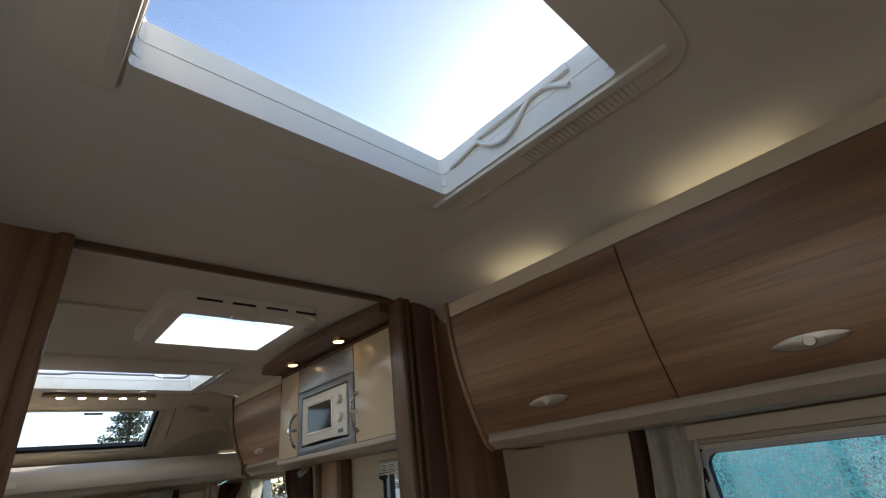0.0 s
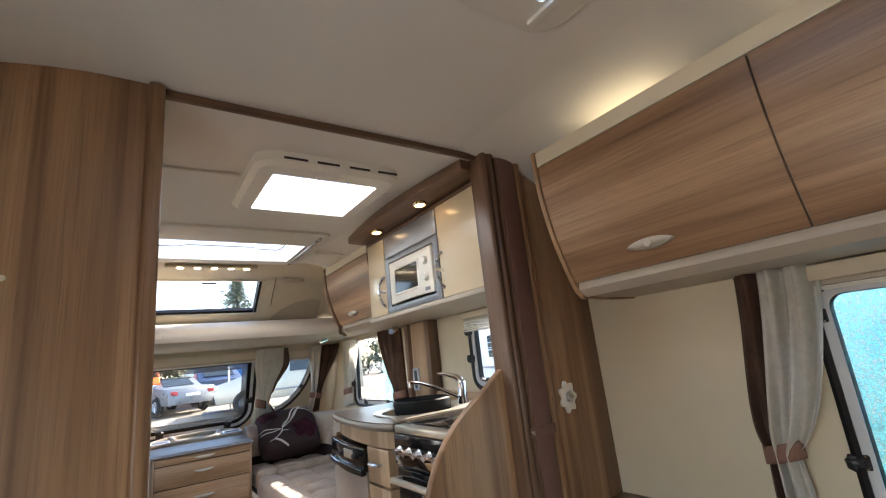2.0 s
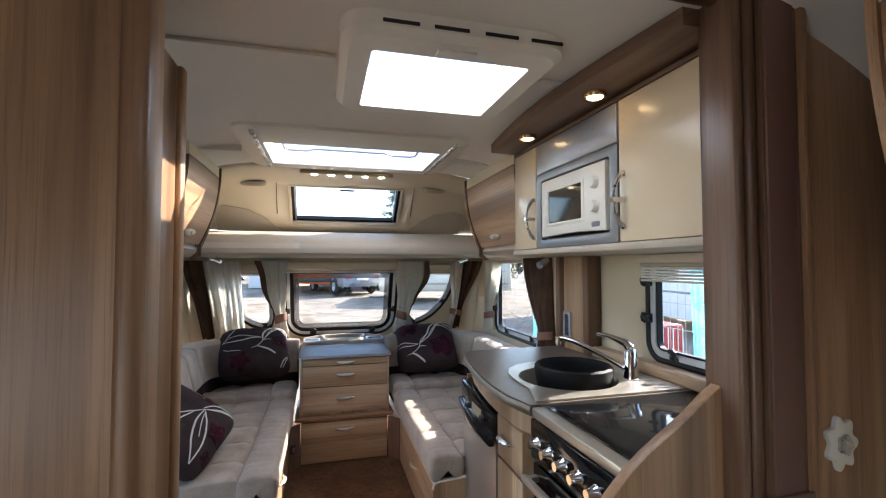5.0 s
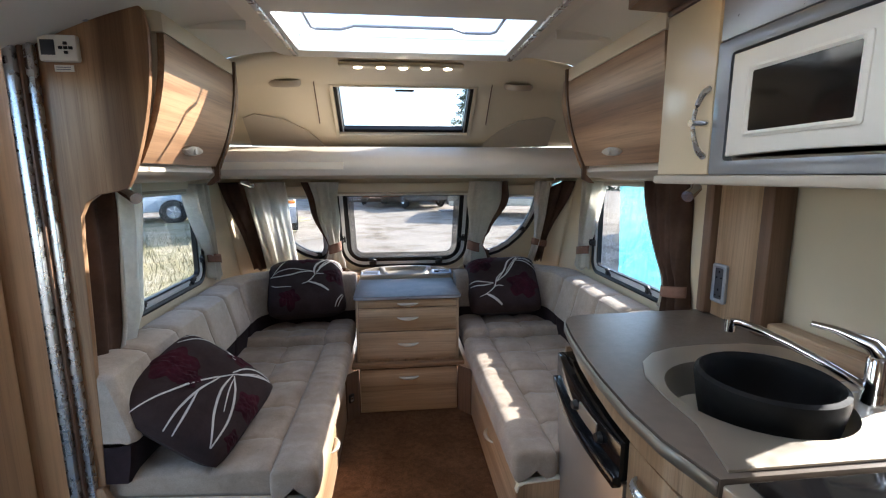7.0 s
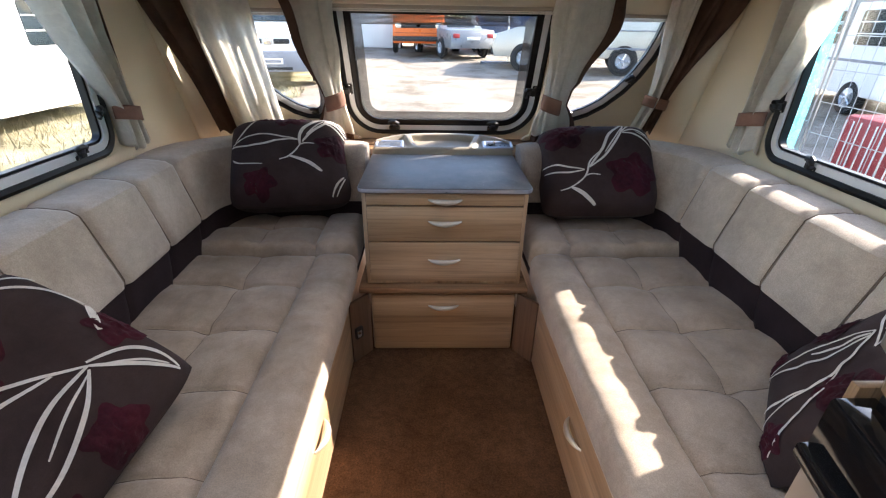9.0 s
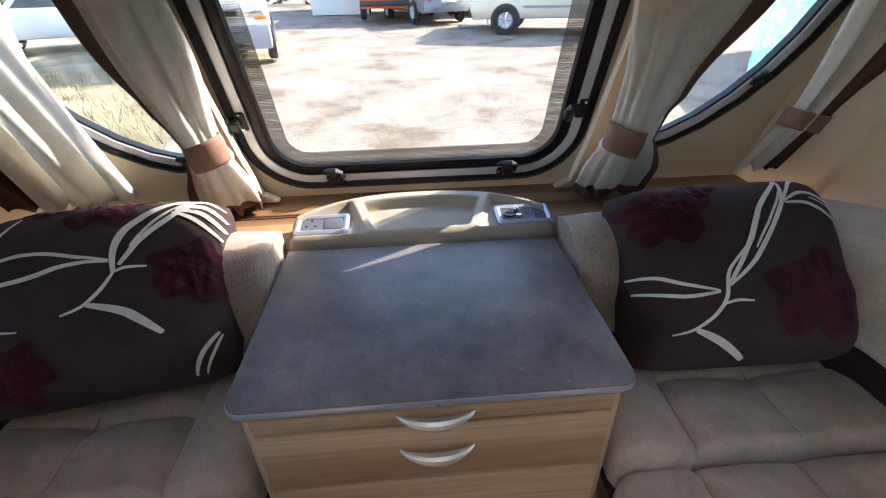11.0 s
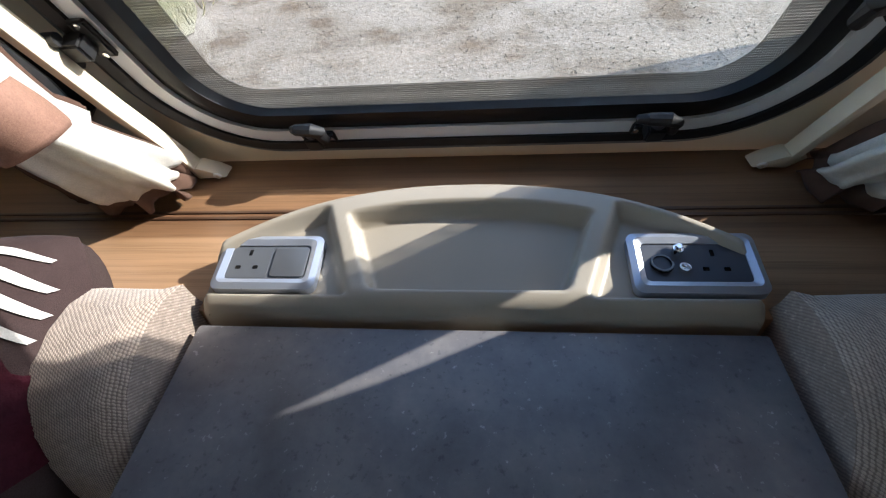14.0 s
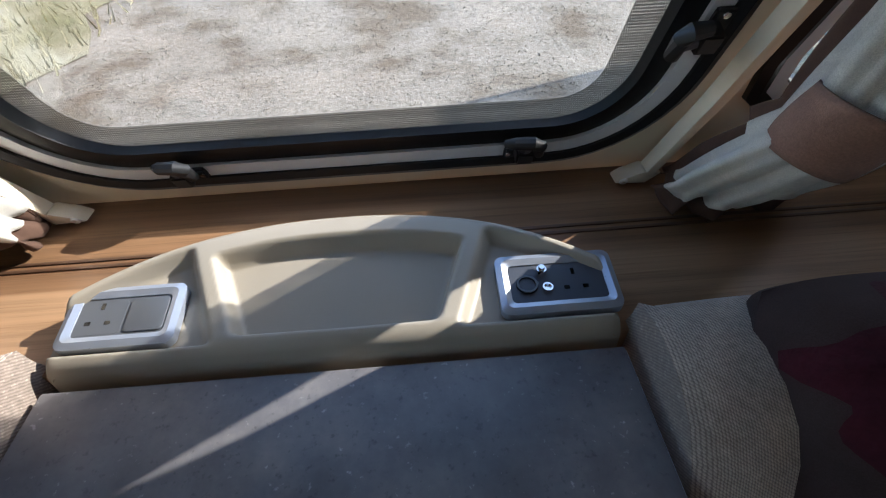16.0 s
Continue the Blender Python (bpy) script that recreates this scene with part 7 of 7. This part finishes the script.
vehicle("panel_van", at_ground(4.35, 13.35, -17), [(-2.35, 0.35), (-2.42, 0.6), (-2.30, 0.98), (-1.55, 1.20), (-0.85, 1.85), (-0.4, 1.97), (2.2, 1.98), (2.4, 1.8), (2.45, 0.4)], 1.92, 1.15, "pale_gold_paint",
        "silver-gold panel van standing side-on in the yard", (-1.45, 1.35), 0.335, [[(-1.25, 1.22), (-0.78, 1.74), (-0.25, 1.76), (-0.25, 1.20)], [(-0.05, 1.20), (-0.05, 1.74), (0.85, 1.74), (0.85, 1.20)]],
        (((-1.52, 1.24), (-0.90, 1.82), 0.82),), [("bumper", (-2.46, -0.93, 0.40), (-2.30, 0.93, 0.62), "black_plastic"), ("headlamp", (-2.40, -0.92, 0.78), (-2.18, -0.66, 0.98), "chrome"),
                                                  ("headlamp", (-2.40, 0.66, 0.78), (-2.18, 0.92, 0.98), "chrome"), ("side_strip", (-1.0, -0.972, 0.62), (2.3, -0.95, 0.68), "grey_plastic"), ("door_rail", (0.9, -0.972, 1.10), (2.3, -0.95, 1.13), "grey_plastic")], category="van")
vehicle("white_van", at_ground(-4.15, 11.4, 104), [(-2.35, 0.30), (-2.42, 0.62), (-2.35, 1.0), (-1.75, 1.25), (-1.05, 1.95), (-0.7, 2.05), (2.2, 2.05), (2.4, 1.9), (2.4, 0.4)], 1.95, 1.2, "white_paint",
        "white panel van facing the caravan", (-1.5, 1.4), 0.33, [[(-1.4, 1.28), (-1.0, 1.82), (-0.5, 1.84), (-0.5, 1.26)]], (((-1.72, 1.29), (-1.10, 1.92), 0.86),),
        [("bumper", (-2.50, -0.97, 0.30), (-2.34, 0.97, 0.72), "grey_plastic"), ("grille", (-2.44, -0.45, 0.86), (-2.36, -0.12, 0.96), "black_plastic"), ("grille", (-2.44, 0.12, 0.86), (-2.36, 0.45, 0.96), "black_plastic"),
         ("badge", (-2.44, -0.08, 0.84), (-2.38, 0.08, 0.98), "chrome"), ("headlamp", (-2.42, -0.92, 0.84), (-2.2, -0.56, 1.04), "chrome"), ("headlamp", (-2.42, 0.56, 0.84), (-2.2, 0.92, 1.04), "chrome"),
         ("indicator", (-2.425, -0.96, 0.80), (-2.2, -0.74, 0.88), "amber_lens"), ("indicator", (-2.425, 0.74, 0.80), (-2.2, 0.96, 0.88), "amber_lens"),
         ("number_plate", (-2.515, -0.27, 0.46), (-2.495, 0.27, 0.58), "white_paint"), ("plate_text", (-2.520, -0.23, 0.49), (-2.514, 0.23, 0.55), "grey_plastic"), ("air_intake", (-2.51, -0.45, 0.34), (-2.495, 0.45, 0.40), "black_plastic")], category="van")
vehicle("saloon_car", at_ground(-8.6, 12.6, 25), [(-2.1, 0.32), (-2.15, 0.6), (-1.9, 0.78), (-0.9, 0.92), (-0.35, 1.38), (0.9, 1.40), (1.5, 0.98), (2.1, 0.92), (2.15, 0.35)], 1.75, 0.92, "pale_blue_paint",
        "pale blue saloon car parked on the verge", (-1.3, 1.3), 0.33, [[(-0.65, 0.98), (-0.3, 1.32), (0.8, 1.33), (1.15, 0.98)]], (((-0.85, 0.97), (-0.38, 1.35), 0.66), ((1.45, 1.02), (0.95, 1.37), 0.62)),
        [("bumper", (-2.2, -0.86, 0.35), (-2.1, 0.86, 0.52), "black_plastic")])


def touring_caravan(m, label, length=5.2):
    th = new("touring_caravan")
    th.matrix_basis = m
    tagged(th, label, "caravan", "parked caravans")
    h = length / 2
    side = [(-h, 0.36), (-h - 0.05, 1.0), (-h + 0.15, 1.75), (-h + 0.55, 2.45), (-h + 0.9, 2.58), (h - 0.3, 2.58), (h, 2.4), (h, 0.36)]
    o = prism("body", side, lambda u, v, w: Vector((u, w, v)), -1.1, 1.1, "white_paint", None, 0.05)
    o.parent = th
    for sgn in (-1, 1):
        for x0, x1 in ((-h + 0.5, -h + 1.6), (-0.5, 0.5), (h - 1.6, h - 0.5)):
            g_ = prism("window", round_rect(x0, x1, 1.25, 1.85, 0.06), lambda u, v, w: Vector((u, w, v)), sgn * 1.09, sgn * 1.115, "car_glass", None)
            g_.parent = th
            for k in (1, 2):
                bar_ = box("window_bar", (x0, sgn * 1.116 - 0.006, 1.25 + 0.2 * k - 0.01), (x1, sgn * 1.116 + 0.006, 1.25 + 0.2 * k + 0.01), "white_paint", None, 0.003)
                bar_.parent = th
        s_ = box("trim_line", (-h, sgn * 1.105 - 0.01, 0.95), (h, sgn * 1.105 + 0.01, 1.0), "grey_plastic", None, 0.003)
        s_.parent = th
        wheel(th, 0.1, sgn * 1.02, 0.31)
    f_ = prism("front_window", round_rect(-0.8, 0.8, 1.1, 1.6, 0.06), lambda u, v, w: Vector((-h - 0.06 + 0.27 * (v - 1.0) + w, u, v)), -0.012, 0.012, "car_glass", None)
    f_.parent = th
    return th


touring_caravan(at_ground(-7.1, 4.2, 86), "white touring caravan standing beyond the verge", 6.4)
touring_caravan(at_ground(5.1, -3.6, 92), "white touring caravan behind blue netting", 5.6)

touring_caravan(at_ground(9.2, 7.2, 80), "pale touring caravan beyond the wire fence")

# wire fence panels with blue netting on the east side


def fence_panel(x, y0, y1, z, netted):
    th = thing("fence_panel", (x, y0, z), "galvanised wire fence panel" + (" hung with blue netting" if netted else ""), "fence", "fence panels")
    tube("frame", [(x, y0, z + 0.05), (x, y1, z + 0.05), (x, y1, z + 2.0), (x, y0, z + 2.0)], 0.02, "galvanised", th, 8, True)
    wv, wf = [], []

    def wire(p, q_):
        d = (Vector(q_) - Vector(p)).normalized()
        s = d.cross(Vector((1, 0, 0))) * 0.004
        i = len(wv)
        for e in (p, q_):
            wv.extend([Vector(e) + s, Vector(e) + Vector((0.004, 0, 0)), Vector(e) - s])
        wf.extend([(i, i + 1, i + 4, i + 3), (i + 1, i + 2, i + 5, i + 4), (i + 2, i, i + 3, i + 5)])

    for k in range(1, int((y1 - y0) / 0.11)):
        wire((x, y0 + 0.11 * k, z + 0.05), (x, y0 + 0.11 * k, z + 2.0))
    for k in range(1, 7):
        wire((x, y0, z + 0.05 + 0.28 * k), (x, y1, z + 0.05 + 0.28 * k))
    mesh_ob("wires", wv, wf, "galvanised", th)
    if netted:
        grid_ob("netting", lambda s, t: Vector((x - 0.07 + 0.03 * math.sin(14 * s + 3 * t) + 0.02 * math.sin(31 * s), y0 + (y1 - y0) * s, z + 0.1 + 1.9 * t + 0.03 * math.sin(9 * s))), 50, 14, "blue_netting", th, 0.002)
    return th


for y0, y1, net in ((-7.2, -4.75, True), (-4.7, -2.25, True), (-2.2, 0.25, True)):
    fence_panel(3.3 if y0 < 2 else 4.4, y0, y1, ground_z((y0 + y1) / 2), net)
for y0, y1, net in ((0.3, 2.75, False), (2.8, 4.25, True)):
    fence_panel(3.6, y0, y1, ground_z((y0 + y1) / 2), net)
crate = thing("crate", (5.45, 3.6, ground_z(3.6)), "red plastic crate with pale ribs beyond the fence", "crate")
zc = ground_z(3.6)
box("case", (5.05, 3.15, zc), (5.85, 4.0, zc + 0.76), "red_plastic", crate, 0.05)
for k in range(8):
    box("rib", (5.038, 3.20 + 0.105 * k, zc + 0.05), (5.05, 3.215 + 0.105 * k, zc + 0.70), "white_paint", crate, 0.002)
    box("rib", (5.10 + 0.1 * k, 3.138, zc + 0.05), (5.115 + 0.1 * k, 3.15, zc + 0.70), "white_paint", crate, 0.002)

# sheds, lorry body and greenery at the far side
shed = thing("white_shed", (-2.4, 19.5, ground_z(19.5)), "white flat-fronted store shed", "shed")
zs = ground_z(19.5)
box("wall", (-3.5, 18.9, zs), (-1.35, 22, zs + 2.3), "white_paint", shed, 0.02)
box("roof", (-3.6, 18.8, zs + 2.3), (-1.25, 22.1, zs + 2.42), "grey_plastic", shed, 0.02)
for k in range(5):
    box("cladding_rib", (-3.4 + 0.45 * k, 18.885, zs), (-3.36 + 0.45 * k, 18.9, zs + 2.3), "white_paint", shed, 0.004)
lorry = thing("blue_container", (5.2, 21, ground_z(21)), "dark blue storage container at the far side", "container")
box("body", (3.2, 20.5, ground_z(21)), (8.5, 23, ground_z(21) + 2.5), "blue_paint", lorry, 0.03)
for k in range(24):
    box("corrugation", (3.25 + 0.22 * k, 20.46, ground_z(21) + 0.1), (3.35 + 0.22 * k, 20.5, ground_z(21) + 2.4), "blue_paint", lorry, 0.008)
post = thing("trailer_stand", (2.5, 14.6, ground_z(14.6)), "white metal stand with a cross bar and foot plate", "stand")
zp = ground_z(14.6)
tube("pole", [(2.5, 14.6, zp), (2.42, 14.6, zp + 1.75)], 0.03, "white_paint", post)
tube("cross_bar", [(1.95, 14.6, zp + 1.72), (2.75, 14.6, zp + 1.78)], 0.035, "white_paint", post)
box("foot_plate", (2.1, 14.45, zp + 0.30), (2.75, 14.75, zp + 0.42), "white_paint", post, 0.02)
box("wheel_base", (1.6, 14.4, zp), (2.8, 14.8, zp + 0.06), "grey_plastic", post, 0.01)


def leaf_mass(clumps, seed, count, size):
    """Many small leaves scattered in uneven clumps: lists of vertices and faces."""
    rr = random.Random(seed)
    vv_, ff_ = [], []
    for c, rad in clumps:
        for _ in range(count):
            d = Vector((rr.gauss(0, 1), rr.gauss(0, 1), rr.gauss(0, 1))).normalized() * rr.uniform(0.55, 1.05)
            p = Vector((c[0] + d.x * rad[0], c[1] + d.y * rad[1], c[2] + d.z * rad[2]))
            a = Vector((rr.uniform(-1, 1), rr.uniform(-1, 1), rr.uniform(-1, 1))).normalized() * size * rr.uniform(0.6, 1.4)
            b = a.cross(Vector((rr.uniform(-1, 1), rr.uniform(-1, 1), rr.uniform(-1, 1)))).normalized() * size * 0.5
            i = len(vv_)
            vv_.extend([p - a, p + b, p + a, p - b])
            ff_.append((i, i + 1, i + 2, i + 3))
    return vv_, ff_


def conifer(x, y, h, w, seed):
    th = thing("conifer_tree", (x, y, ground_z(y)), "tall dark green conifer with ragged branches", "tree", "yard trees")
    z0 = ground_z(y)
    tube("trunk", [(x, y, z0), (x + 0.1, y, z0 + h * 0.5), (x, y, z0 + h)], [0.28, 0.18, 0.03], "bark", th, 10)
    rr = random.Random(seed)
    clumps = []
    for k in range(46):
        t = (k + 0.5) / 46
        a = k * 2.4
        reach = w * (1 - t) ** 0.75 * rr.uniform(0.55, 1.1)
        tip = (x + reach * math.cos(a), y + reach * math.sin(a), z0 + h * (0.12 + 0.88 * t) + 0.12 * reach)
        tube("limb", [(x, y, z0 + h * (0.10 + 0.86 * t)), tip], [0.05, 0.015], "bark", th, 5)
        for q_ in (0.45, 0.75, 1.0):
            clumps.append(((x + (tip[0] - x) * q_, y + (tip[1] - y) * q_, z0 + h * (0.10 + 0.86 * t) + (tip[2] - z0 - h * (0.10 + 0.86 * t)) * q_), (0.5 * rr.uniform(0.6, 1.3), 0.5, 0.30 * rr.uniform(0.7, 1.4))))
    vv_, ff_ = leaf_mass(clumps, seed, 70, 0.10)
    mesh_ob("foliage", vv_, ff_, "leaf_green", th)
    return th


conifer(7.2, 41.0, 9.6, 3.4, 5)
conifer(11.2, 43.0, 8.0, 3.2, 6)
hv, hf = leaf_mass([((x, 27 + 2 * math.sin(x * 1.7), ground_z(27) + 1.1 + 0.5 * math.sin(x * 0.9)), (1.3, 1.0, 1.2 + 0.4 * math.sin(x * 2.3))) for x in range(-30, 32)], 9, 260, 0.16)
tagged(mesh_ob("hedge", hv, hf, "leaf_green"), "uneven dark hedge along the far side of the yard", "hedge", "", "stuff")
hv, hf = leaf_mass([((-17 + 1.5 * math.sin(y), y, ground_z(y) + 1.4), (1.2, 1.3, 1.6 + 0.4 * math.sin(y * 2.3))) for y in range(-12, 26)], 10, 200, 0.16)
tagged(mesh_ob("hedge", hv, hf, "leaf_green"), "uneven dark hedge behind the verge", "hedge", "", "stuff")
